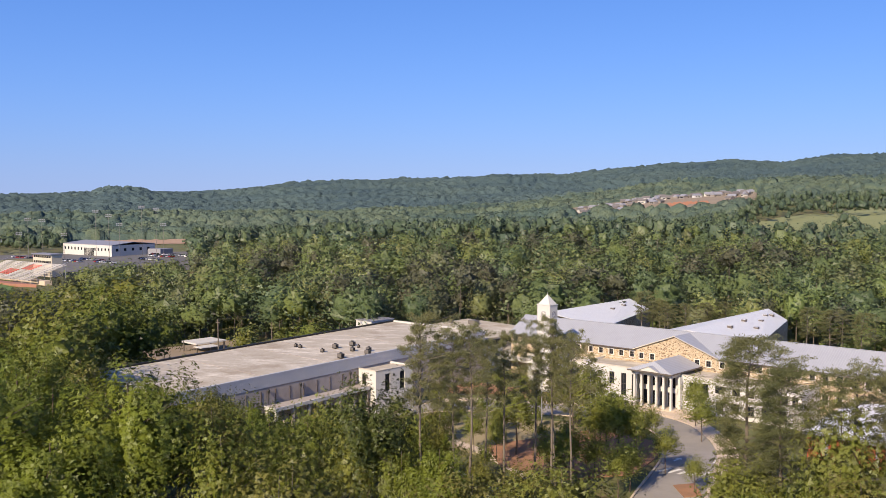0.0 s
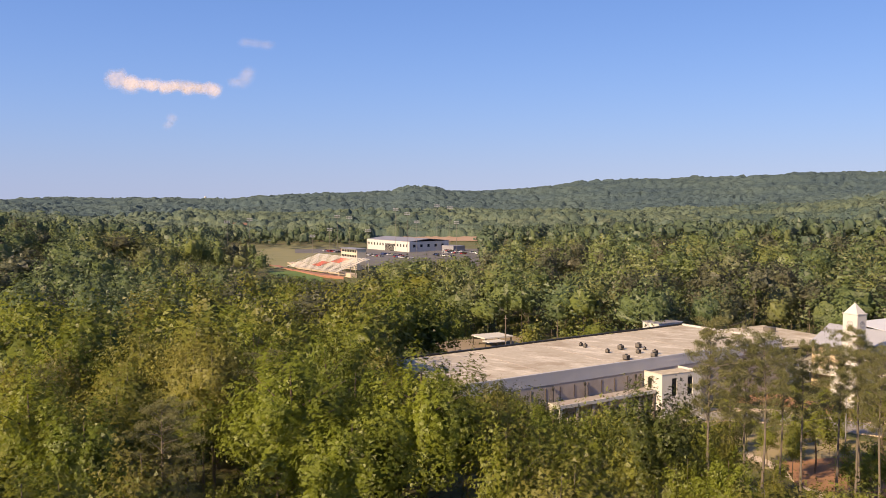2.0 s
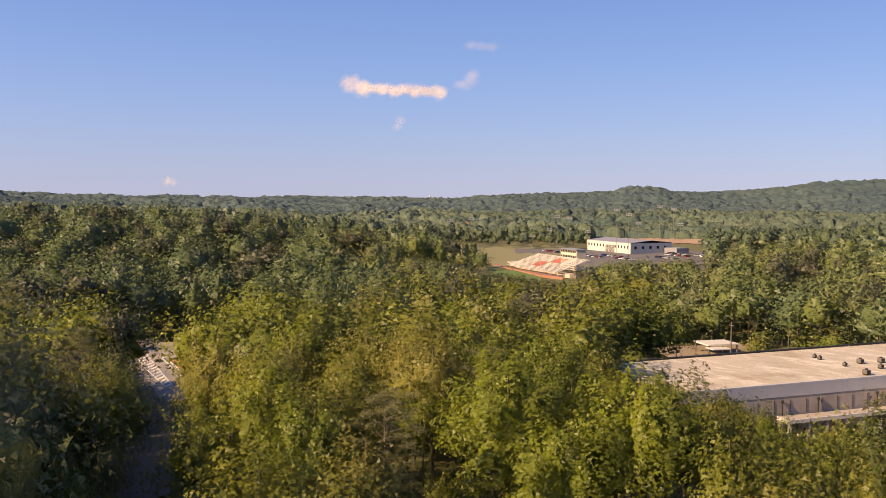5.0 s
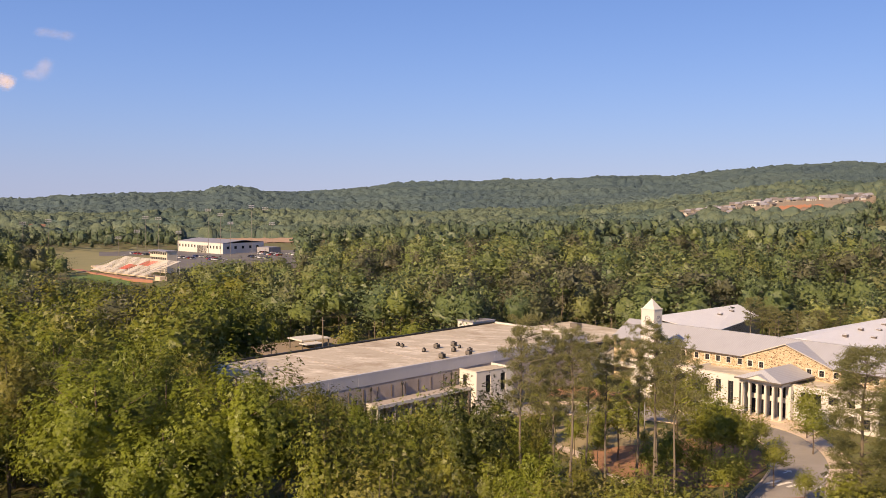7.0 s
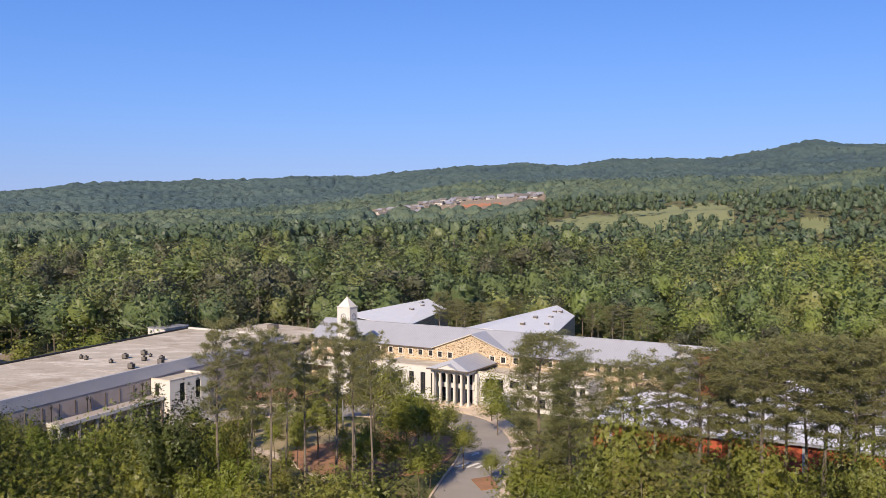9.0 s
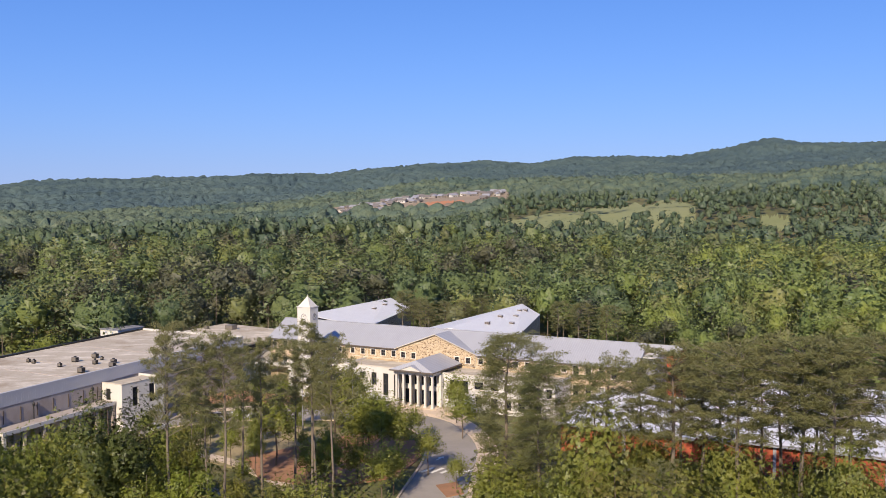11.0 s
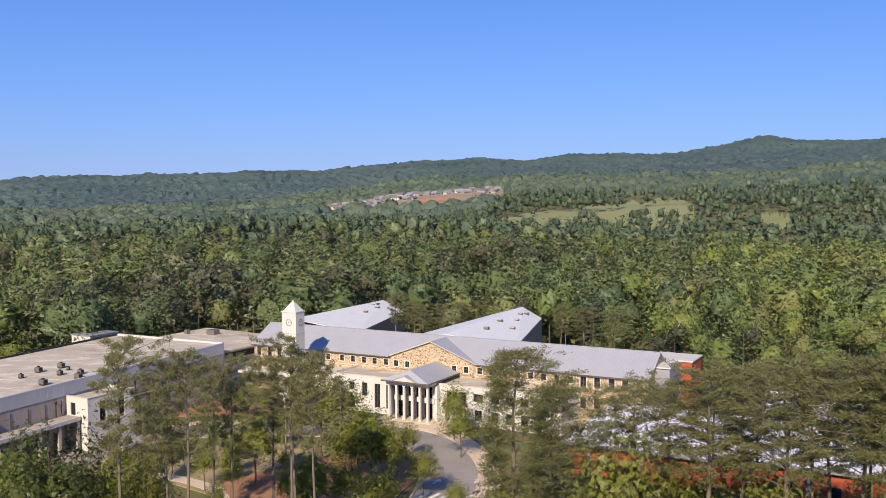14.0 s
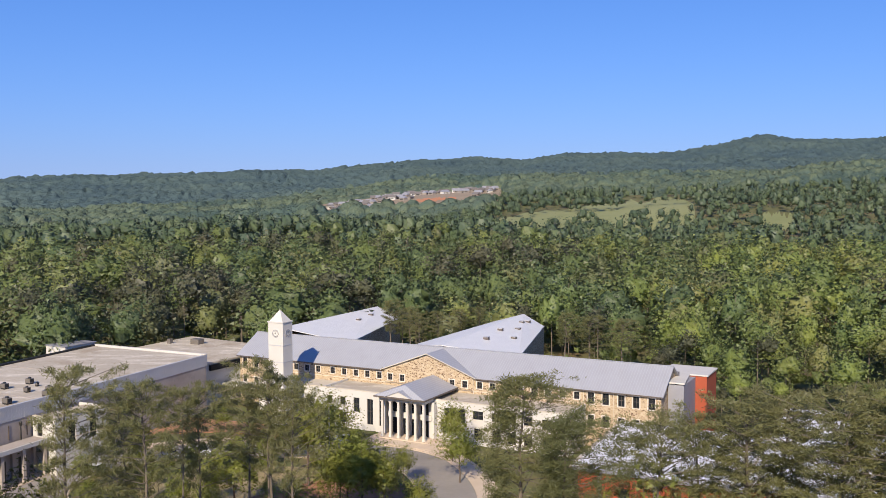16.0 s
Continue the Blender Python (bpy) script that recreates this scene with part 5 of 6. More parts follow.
def tops(x, y, low, high, seed):
    """Heights of tree tops: natural but for the raised shade casters, and no taller than the sight line over them to
    the school shows.
    """
    g = np.random.default_rng(seed)
    z = rise(x, y)
    r, b = np.hypot(x, y), np.degrees(np.arctan2(-x, y))
    h = low + (high - low) * g.random(len(x))
    # Trees past 70.5 degrees lie out of view, raised 15 m to cast shade
    h = np.where((b > 63.8) & (b < 70.5) & (r > 66) & (r < 140), 13 + 4 * g.random(len(x)), np.where((b > 70.5) & (r < 150), h + 15, h))
    cap = 44 + r * np.tan(np.radians(np.interp(b, CAP_B, CAP_E))) - z
    over = 44 + r * np.tan(np.radians(np.interp(b, (25, 27, 28.5, 31.5, 33.6, 34.4, 35, 36.5, 39, 42, 46, 49), (0, -2.5, -3.3, -3.5, -3.65, -4.5, -4.95, -5.0, -4.6, -4.1, -3.4, 0)))) - z - 1.2 * g.random(len(x))
    gap = np.interp(b, (-12, -10, 9, 12, 34, 35, 58, 59, 62.6, 63.4), (170, 170, 170, 175, 190, 60, 60, 122, 122, 60))
    return z, np.where(r < gap, np.minimum(h, cap - 1.5 * g.random(len(x))), np.where(r < 458, np.minimum(h, over), h))


def woods(name, label, x, y, z, h, crowns, mat, width, trunks=0.0, cluster=0.28):
    """Many trees joined into one mesh: each a turned, scaled copy of one of a few crowns."""
    g = np.random.default_rng(len(x))
    chunks, tones = [], []
    pick = g.integers(len(crowns), size=len(x))
    for k, c in enumerate(crowns):
        m = pick == k
        if not m.any():
            continue
        a = g.random(m.sum()) * math.tau
        ca, sa = np.cos(a)[:, None], np.sin(a)[:, None]
        hh = h[m][:, None]
        w = hh * width * (0.75 + 0.5 * g.random((m.sum(), 1)))
        lean = (g.normal(size=(2, m.sum(), 1)) * 0.07 * hh) * c[None, :, 2]
        px = (c[None, :, 0] * ca - c[None, :, 1] * sa) * w * (0.8 + 0.4 * g.random((m.sum(), 1))) + x[m][:, None] + lean[0]
        py = (c[None, :, 0] * sa + c[None, :, 1] * ca) * w + y[m][:, None] + lean[1]
        pz = c[None, :, 2] * hh + z[m][:, None]
        nx, ny = c[None, :, 3] * ca - c[None, :, 4] * sa, c[None, :, 3] * sa + c[None, :, 4] * ca
        chunks.append(np.stack([px, py, pz, nx, ny, c[None, :, 5] + 0 * nx], -1).reshape(-1, 6))
        wide = 0.5 + 0.25 * np.sin(x[m] / 47 + y[m] / 91) + 0.25 * np.sin(y[m] / 63 - x[m] / 120 + 1)
        tone = np.clip((1 - cluster) * g.random(m.sum()) + cluster * wide, 0, 1)
        u, v = x[m] * CU + y[m] * SU, -x[m] * SU + y[m] * CU
        stand = (u < -235) & (u > -620) & (v < 62 + 12 * np.sin(u / 19))  # a dark stand, its shade put into the tone along with its dark kind
        tones.append(np.repeat(np.where(stand, tone * 0.09, tone), len(c)))
    leaves = np.concatenate(chunks)
    ob = new(name, faces_mesh(name, leaves[:, :3], mat, 3, np.concatenate(tones), leaves[:, 3:]))
    tagged(ob, label, "woods", kind="stuff")
    if trunks:
        n = len(x)
        base = np.stack([x, y, z - 0.3], 1)
        r = trunks * (0.7 + 0.6 * g.random((n, 1)))
        tri = np.stack([np.cos(np.arange(4) * math.pi / 2), np.sin(np.arange(4) * math.pi / 2), np.zeros(4)], 1)
        lo = base[:, None, :] + tri[None] * r[:, None, :]
        hi = base[:, None, :] + tri[None] * r[:, None, :] * 0.4 + np.stack([np.zeros(n), np.zeros(n), h * 0.85], 1)[:, None, :]
        q = np.stack([np.stack([lo[:, k], lo[:, (k + 1) % 4], hi[:, (k + 1) % 4], hi[:, k]], 1) for k in range(4)], 1)
        tagged(new("trunks", faces_mesh("trunks", q.reshape(-1, 3), PALEBARK, 4)), "bare grey-brown trunks of the woods", "woods", kind="stuff")
    return ob


def near_crowns(leaves, size, seed, rows, cols):
    broad = [crown_lobed(seed + k, leaves, size, radius=0.25 + 0.028 * k, base=0.06 + 0.06 * (k % 4), lobes=20 + 2 * k, core=0.74, rows=rows, cols=cols, depth=0.48, stray=0.45, sharp=13.0, inner=0.70, bulge=0.6) for k in range(6)]
    return broad + [crown_lobed(seed + 10 + k, leaves, size * 0.9, radius=0.21 + 0.03 * k, base=0.42, lobes=14, core=0.55, rows=rows, cols=cols, depth=0.7, stray=0.8, sharp=10.0) for k in range(3)]


# nearest woods: trees of their own, the rest joined
# Bearings up to 112 add unseen trees that only throw shade into view
xs, ys = scatter(58, 165, 7.0, b1=112.0, seed=3)
zs, hs = tops(xs, ys, 16, 25, 4)
rest, near_count = [], 0
for k in np.argsort(np.hypot(xs, ys)):
    x, y, z, h = float(xs[k]), float(ys[k]), float(zs[k]), float(hs[k])
    for ox, oy, _ in OAKS:
        gap = math.hypot(x - ox, y - oy)
        turn = abs(math.degrees(math.atan2(-x, y) - math.atan2(-ox, oy)))
        if gap < 8.0:
            h = 0.0
        elif turn < 4.0 and math.hypot(x, y) < math.hypot(ox, oy):
            h = min(h, 11.0)
    if h < 5 or min(((x - p) ** 2 + (y - q) ** 2 for p, q in placed), default=99) < 14:
        continue
    if near_count >= 165 or math.degrees(math.atan2(-x, y)) > 71:
        rest.append((x, y, z, h))
        continue
    near_count += 1
    kind = "hardwood" if rng.random() < 0.7 else ("oak" if h < 18 or rng.random() < 0.4 else "pine")
    plant(kind if h > 8 else "young", x, y, z + h, 1.0 if h > 12 else 1.25, "woods round the school")
xs, ys = scatter(72, 180, 4.6, 62.8, 70.6, 8)
zs, hs = tops(xs, ys, 13, 17, 9)
rest += list(zip(xs, ys, zs, hs))
rest = np.array(rest).reshape(-1, 4)
woods("edge_woods", "edge-of-woods hardwoods, the unseen ones raised to cast shade", *rest.T, near_crowns(2400, 0.0098, 600, 7, 10)[:6], LEAF_EDGE, 1.0, 0.2)


for r0, r1, step, crowns, seed in ((150, 270, 7.3, near_crowns(1050, 0.0150, 100, 8, 12), 11), (270, 470, 8.2, near_crowns(440, 0.0205, 200, 7, 10), 12)):
    xs, ys = scatter(r0, r1, step, seed=seed)
    zs, hs = tops(xs, ys, 15.5, 25.5, seed + 1)
    uu, vv = xs * CU + ys * SU, -xs * SU + ys * CU
    behind = (uu > -140) & (uu < 80) & (vv > 190)
    hs = np.where(behind, np.minimum(hs, (7 + (vv - 200) * 0.2) * (0.7 + 0.5 * np.random.default_rng(seed + 5).random(len(xs)))), hs)
    ok = (hs > 4) & ((np.hypot(xs, ys) > 163) | (np.degrees(np.arctan2(-xs, ys)) < 20))
    kind = np.random.default_rng(seed).random(len(xs)) + 0.25 * np.sin(xs / 31) * np.sin(ys / 27) - 0.12 * (uu > -140) + 0.14 * (behind & (vv < 262)) + 0.12 * ((uu < -150) & (uu > -300) & (vv > 165) & (vv < 270))
    thin_haze = (uu < -150) & (vv < 150) & (np.hypot(xs, ys) + 60 * np.sin(xs / 23) < 330) & ~((uu < -235) & (vv < 62))
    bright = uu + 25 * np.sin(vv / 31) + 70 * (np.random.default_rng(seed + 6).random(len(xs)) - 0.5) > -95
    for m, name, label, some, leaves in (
            (thin_haze & (kind < 0.84), "woods", "yellow-green hardwoods in spring leaf, toned for thin haze", crowns[:6], LEAF_THIN_HAZE),
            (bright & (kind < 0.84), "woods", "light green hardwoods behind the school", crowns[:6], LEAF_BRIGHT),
            (~thin_haze & ~bright & (kind < 0.84), "woods", "dense mixed hardwood canopy in spring leaf", crowns[:6], LEAF_WOODS),
            (kind >= 0.84, "pine_woods", "brownish open pines among the hardwoods", crowns[6:], LEAF_PINES)):
        m = m & ok
        woods(name, label, xs[m], ys[m], zs[m], hs[m], some, leaves, 1.22, 0.15)

xs, ys = scatter(150, 330, 5.5, seed=17)
zs, hs = rise(xs, ys), 2.5 + 4.5 * np.random.default_rng(18).random(len(xs))
uu, vv = xs * CU + ys * SU, -xs * SU + ys * CU
edge = (vv > 150) | ((uu < -180) & (vv > 60))
bush = [crown_lobed(520 + s, 46, 0.07, radius=0.5, base=0.0, lobes=6, core=0.75, rows=4, cols=6) for s in range(4)]
woods("undergrowth", "bright green undergrowth along the woods' edge", xs[edge], ys[edge], zs[edge], hs[edge], bush, LEAF_WOODS, 1.0)

xs, ys = scatter(150, 430, 6.4, 37, 72, seed=19)
low = 3.5 + 4.5 * np.random.default_rng(20).random(len(xs))
woods("undergrowth", "shady green undergrowth between the trunks", xs, ys, rise(xs, ys), low, bush, LEAF_WOODS, 1.0)

far_crowns = [crown_lobed(320 + s, 64, 0.038, radius=0.25 + 0.03 * s, base=0.04, lobes=12, core=0.78, rows=5, cols=8, depth=0.4, sharp=9.5, inner=0.74, bulge=0.6) for s in range(5)]
xs, ys = scatter(470, 930, 9.6, seed=13)
more = [v for v in zip(*scatter(930, 1150, 9.6, -29.0, -3.0, 33)) if math.hypot(*v) < 1135]
xs, ys = np.append(xs, [v[0] for v in more]), np.append(ys, [v[1] for v in more])
zs, hs = tops(xs, ys, 9, 21, 14)
hs = np.where(np.hypot(xs, ys) > 720, hs * 0.8, hs)
# The farther trees take the leaves with haze in their colour
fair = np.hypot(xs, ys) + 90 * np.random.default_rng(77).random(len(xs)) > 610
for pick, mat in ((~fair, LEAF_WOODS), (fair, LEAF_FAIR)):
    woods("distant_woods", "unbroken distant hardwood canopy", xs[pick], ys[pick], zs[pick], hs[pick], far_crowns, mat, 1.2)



def tree_field(x, y, cell):
    """Crowns of a closed canopy, one to a jittered cell: how high each place stands on its crown (0 to 1), the crown's own number, and its height."""
    i, j = np.floor(x / cell), np.floor(y / cell)
    best = np.full(x.shape, 9.0)
    mark = np.zeros(x.shape)

    def chance(a, b, k):
        return np.modf(np.abs(np.sin(a * 127.1 + b * 311.7 + k * 74.7) * 43758.5453))[0]

    for di in (-1, 0, 1):
        for dj in (-1, 0, 1):
            a, b = i + di, j + dj
            far = np.hypot(x - (a + 0.15 + 0.7 * chance(a, b, 1)) * cell, y - (b + 0.15 + 0.7 * chance(a, b, 2)) * cell) / cell / (0.75 + 0.5 * chance(a, b, 3))
            near = far < best
            best, mark = np.where(near, far, best), np.where(near, chance(a, b, 4), mark)
    return np.sqrt(np.clip(1 - (best * 1.05) ** 2, 0, 1)), mark


def meadow_side(x, y):
    """Where single trees stand round the hillside meadows."""
    r, b = np.hypot(x, y), np.degrees(np.arctan2(-x, y))
    return (b > -27) & (b < -4.5 + 1.5 * np.sin(r / 60)) & (r < 1130 + 25 * np.sin(b * 3))


def hill_tops(x, y):
    """Height of the canopy over the far ground, and the tone of its trees."""
    r = np.hypot(x, y)
    d1, m1 = tree_field(x, y, 13.0)
    d2, m2 = tree_field(x + 37, y, 15.0)
    dome, mark = np.where(r < 1750, d1, d2), np.where(r < 1750, m1, m2)
    swell = np.sin(x / 61 + y / 173) * np.sin(y / 47 - x / 131) + np.sin(x / 129 + 2) * np.sin(y / 83 + x / 300)
    tall = np.clip(13 + 4.5 * swell, 6, 20) * (0.6 + 0.75 * mark) * np.where(mark < 0.12, 0.4, 1.0)
    top = rise(x, y) - 1.5 + tall * (0.1 + 0.9 * dome)
    tone = np.clip(0.55 * mark + 0.45 * (0.5 + 0.28 * np.sin(x / 97 + y / 211 + 1) + 0.28 * np.sin(y / 71 - x / 190)), 0, 1)
    return np.where(clear_far(x, y) & ~meadow_side(x, y), top, rise(x, y) - 3), tone, dome


def canopy(r0, r1, mat, label, db=0.0023, dr=0.0046):
    """The closed leaf canopy of the far hills, crown by crown."""
    rings = int(math.log(r1 / r0) / dr) + 1
    b = np.arange(radians(-32), radians(72), db)
    r = r0 * np.exp(np.arange(rings) * dr)[:, None]
    g = np.random.default_rng(99)
    x = -np.sin(b)[None] * r + g.normal(size=(rings, len(b))) * r * db * 0.2
    y = np.cos(b)[None] * r + g.normal(size=(rings, len(b))) * r * dr * 0.2
    z, tone, _ = hill_tops(x, y)
    z = z + g.normal(size=z.shape) * 0.45
    z[0] = rise(x[0], y[0]) - 1
    k = np.arange(rings * len(b)).reshape(rings, len(b))
    quads = np.stack([k[:-1, :-1], k[1:, :-1], k[1:, 1:], k[:-1, 1:]], -1).reshape(-1, 4)
    me = bpy.data.meshes.new("hill_woods")
    v = np.stack([x, y, z], -1).reshape(-1, 3)
    me.vertices.add(len(v))
    me.vertices.foreach_set("co", v.astype(np.float32).ravel())
    me.loops.add(quads.size)
    me.loops.foreach_set("vertex_index", quads.ravel().astype(np.int32))
    me.polygons.add(len(quads))
    me.polygons.foreach_set("loop_start", np.arange(0, quads.size, 4, dtype=np.int32))
    me.update(calc_edges=True)
    me.polygons.foreach_set("use_smooth", [True] * len(quads))
    me.materials.append(mat)
    me.attributes.new("tone", "FLOAT", "POINT").data.foreach_set("value", tone.ravel().astype(np.float32))
    tagged(new("hill_woods", me), label, "woods", kind="stuff")


def hill_sprays(n, r0, r1, size, mat, seed):
    """Ragged leaf sprays on the crowns of the far woods."""
    g = np.random.default_rng(seed)
    r = np.exp(g.uniform(math.log(r0), math.log(r1), n))
    b = g.uniform(radians(-32), radians(72), n)
    x, y = -np.sin(b) * r, np.cos(b) * r
    z, tone, dome = hill_tops(x, y)
    ok = clear_far(x, y) & ~meadow_side(x, y) & (dome > 0.25)
    p = np.stack([x, y, z + 0.3], 1)[ok]
    back = -p / np.linalg.norm(p, axis=1, keepdims=True)
    lie = g.normal(size=p.shape) * 0.6 + back * 0.3 + (0, 0, 0.5)
    lie /= np.linalg.norm(lie, axis=1, keepdims=True)
    e = np.cross(lie, g.normal(size=p.shape))
    e /= np.linalg.norm(e, axis=1, keepdims=True)
    f = np.cross(lie, e)
    s = size * (0.5 + g.random((len(p), 1))) * (r[ok] / r0)[:, None]
    t = np.stack([p - e * s - f * s * 0.5, p + e * s - f * s * 0.5, p + f * s], 1).reshape(-1, 3)
    soft = lie * 0.5 + (0, 0, 0.6)
    ob = new("ragged_leaves", faces_mesh("ragged_leaves", t, mat, 3, np.repeat(tone[ok], 3), np.repeat(soft, 3, 0)))
    tagged(ob, "ragged leaf sprays on the far woods' crowns", "woods", kind="stuff")


canopy(900, 1760, LEAF_VALLEY, "wooded valley floor of mixed greens, tinted blue for haze")
canopy(1755, 3750, LEAF_FAR, "wooded hills reaching to the skyline, tinted blue for haze")
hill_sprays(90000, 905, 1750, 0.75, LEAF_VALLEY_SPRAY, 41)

for kind in KINDS.values():
    for ob in kind:
        for c in list(ob.children):
            bpy.data.objects.remove(c)
        bpy.data.objects.remove(ob)

EARTH = plain("site_earth", (0.20, 0.155, 0.105), (0.30, 0.235, 0.165), 0.95, 0.03, 0.4)


SOIL = plain("graded_earth", (0.30, 0.18, 0.11), (0.42, 0.29, 0.20), 0.95, 0.03, 0.4)


# ---- far ground: meadow, building site, stadium grounds ----
def drape(name, label, category, mat, r0, r1, b0, b1, lift=0.25, nr=14, nb=24, ragged=0.15, seed=3):
    """A patch of other ground laid over the terrain, with an uneven rim."""
    g = random.Random(seed)
    bm = bmesh.new()
    wob = [[g.uniform(-ragged, ragged) for _ in range(nb + 1)] for _ in range(2)]
    grid = []
    for i in range(nr + 1):
        row = []
        for j in range(nb + 1):
            f = i / nr
            r_end = r1(b0 + (b1 - b0) * j / nb) if callable(r1) else r1
            r = r0 + (r_end - r0) * (f * (1 + wob[0][j]) + (1 - f) * wob[1][j] * 0.6)
            b = radians(b0 + (b1 - b0) * j / nb)
            x, y = -math.sin(b) * r, math.cos(b) * r
            row.append(bm.verts.new((x, y, float(rise(x, y)) + lift)))
        grid.append(row)
    for i in range(nr):
        for j in range(nb):
            bm.faces.new((grid[i][j], grid[i + 1][j], grid[i + 1][j + 1], grid[i][j + 1]))
    ob = mesh_object(name, bm, mat, True)
    return tagged(ob, label, category, kind="structure")


drape("meadow", "sunlit pale green hillside pasture", "meadow", MEADOW, 745, lambda b: float(meadow_far(b)), -17.4, -5.4, 0.4)
drape("meadow", "small dry field in the wooded hillside", "meadow", MEADOW, 770, 852, -22.8, -20.8, 0.4, ragged=0.3)
drape("building_site", "bare tan earth of a hillside building site", "ground", EARTH, 1130, 1420, -6.3, 4.5, 0.5, ragged=0.12)
drape("clay_bank", "orange clay bank at the building site", "ground", CLAY, 1120, 1190, 3.4, 4.7, 0.9, ragged=0.35)
drape("clay_bank", "orange clay cut above the new houses", "ground", CLAY, 1185, 1218, -3.6, -1.2, 0.9, ragged=0.4)
drape("sports_ground", "mown tan-green practice field", "field", FIELD, 560, 800, 36.0, 43.2, 0.3)
drape("car_park", "asphalt car park beside the practice field", "car park", ASPHALT, 680, 735, 36.0, 39.0, 0.45, ragged=0.05)
drape("car_park", "pale asphalt car park by the field house", "car park", ASPHALT, 560, 735, 27.6, 36.0, 0.3, ragged=0.05)
drape("graded_soil", "graded tan-orange soil bank behind the field house", "ground", SOIL, 850, 935, 27.6, 34.2, 0.5)
drape("turf", "green stadium turf", "field", TURF, 470, 530, 37.3, 40.6, 0.3, ragged=0.05)


def flat(name, ring, z0, z1, mat, label, category):
    ob = mesh_object(name, slab(bmesh.new(), ring, z0, z1), mat)
    return tagged(ob, label, category, kind="structure")


flat("running_track", [(-390, 459), (-380, 440), (-300, 392), (-284, 390), (-306, 402), (-351, 424), (-378, 448)], 2.0, 3.6, TRACK, "red-brown running track before the stand", "running track")
flat("concourse", [(-372, 452), (-345, 428), (-286, 399), (-284, 402), (-338, 432), (-366, 458)], 2.0, 4.4, CONCRETE, "pale concrete concourse under the stand", "pavement")


def free_thing(name, label, category, x, y, z, turn=0.0, group="", kind=""):
    ob = new(name)
    ob.matrix_world = Matrix.Translation((x, y, z)) @ Matrix.Rotation(radians(turn), 4, "Z")
    return tagged(ob, label, category, group, kind)


def bleachers():
    a, b = Vector((-348.3, 423.0)), Vector((-293.2, 396.2))
    c = Vector((-343.6, 444.2))
    run, back = (b - a), (c - a) - (b - a).normalized() * (c - a).dot((b - a).normalized())
    ob = free_thing("grandstand", "cream aluminium grandstand with two red seat blocks", "grandstand", a.x, a.y, 4.0)
    rows = 16
    for k in range(rows):
        z = 1.0 + k * 0.42
        for f0, f1 in ((0.0, 0.145), (0.16, 0.295), (0.31, 0.36), (0.362, 0.52), (0.535, 0.70), (0.702, 0.72), (0.735, 0.86), (0.875, 1.0)):
            red = (f0 == 0.362 and 3 < k < 9) or (f0 == 0.535 and 9 <= k < 14)
            p, q = back * (k / rows), back * ((k + 0.6) / rows)
            ring = [tuple(run * f0 + p), tuple(run * f1 + p), tuple(run * f1 + q), tuple(run * f0 + q)]
            part("bench", slab(bmesh.new(), ring, z - 0.32, z), STEELRED if red else STEEL, ob, local=True)
    for f in (0.0, 0.33, 0.66, 0.995):
        for k in (4, 9, 15):
            p = run * f + back * (k / rows)
            part("strut", tube(bmesh.new(), (p.x, p.y, -1), (p.x, p.y, k * 0.42), 0.2, 0.2, 6), LAMPMETAL, ob, local=True)
    for f in (0.0, 1.0):
        p, q = run * f, run * f + back
        part("rail", tube(bmesh.new(), (p.x, p.y, 2.0), (q.x, q.y, 8.6), 0.09, 0.09, 6), LAMPMETAL, ob, local=True)
    p0 = run * 0.40 + back * 1.3
    d, n = run.normalized(), back.normalized()
    pb = free_thing("press_box", "tan two-storey press box with dark windows", "press box", a.x + p0.x, a.y + p0.y, 4.0, math.degrees(math.atan2(d.y, d.x)))
    part("wall", box(bmesh.new(), -9.5, 9.5, 0, 6, -1, 10.9), TRIM, pb, local=True)
    part("roof", box(bmesh.new(), -9.9, 9.9, -0.8, 6.3, 10.902, 11.3), GREY, pb, local=True)
    for z in (6.4, 9.2):
        for k in range(9):
            part("window", box(bmesh.new(), -8.9 + k * 2.0, -7.4 + k * 2.0, -0.06, 0.05, z, z + 1.2), GLASS, pb, local=True)


bleachers()


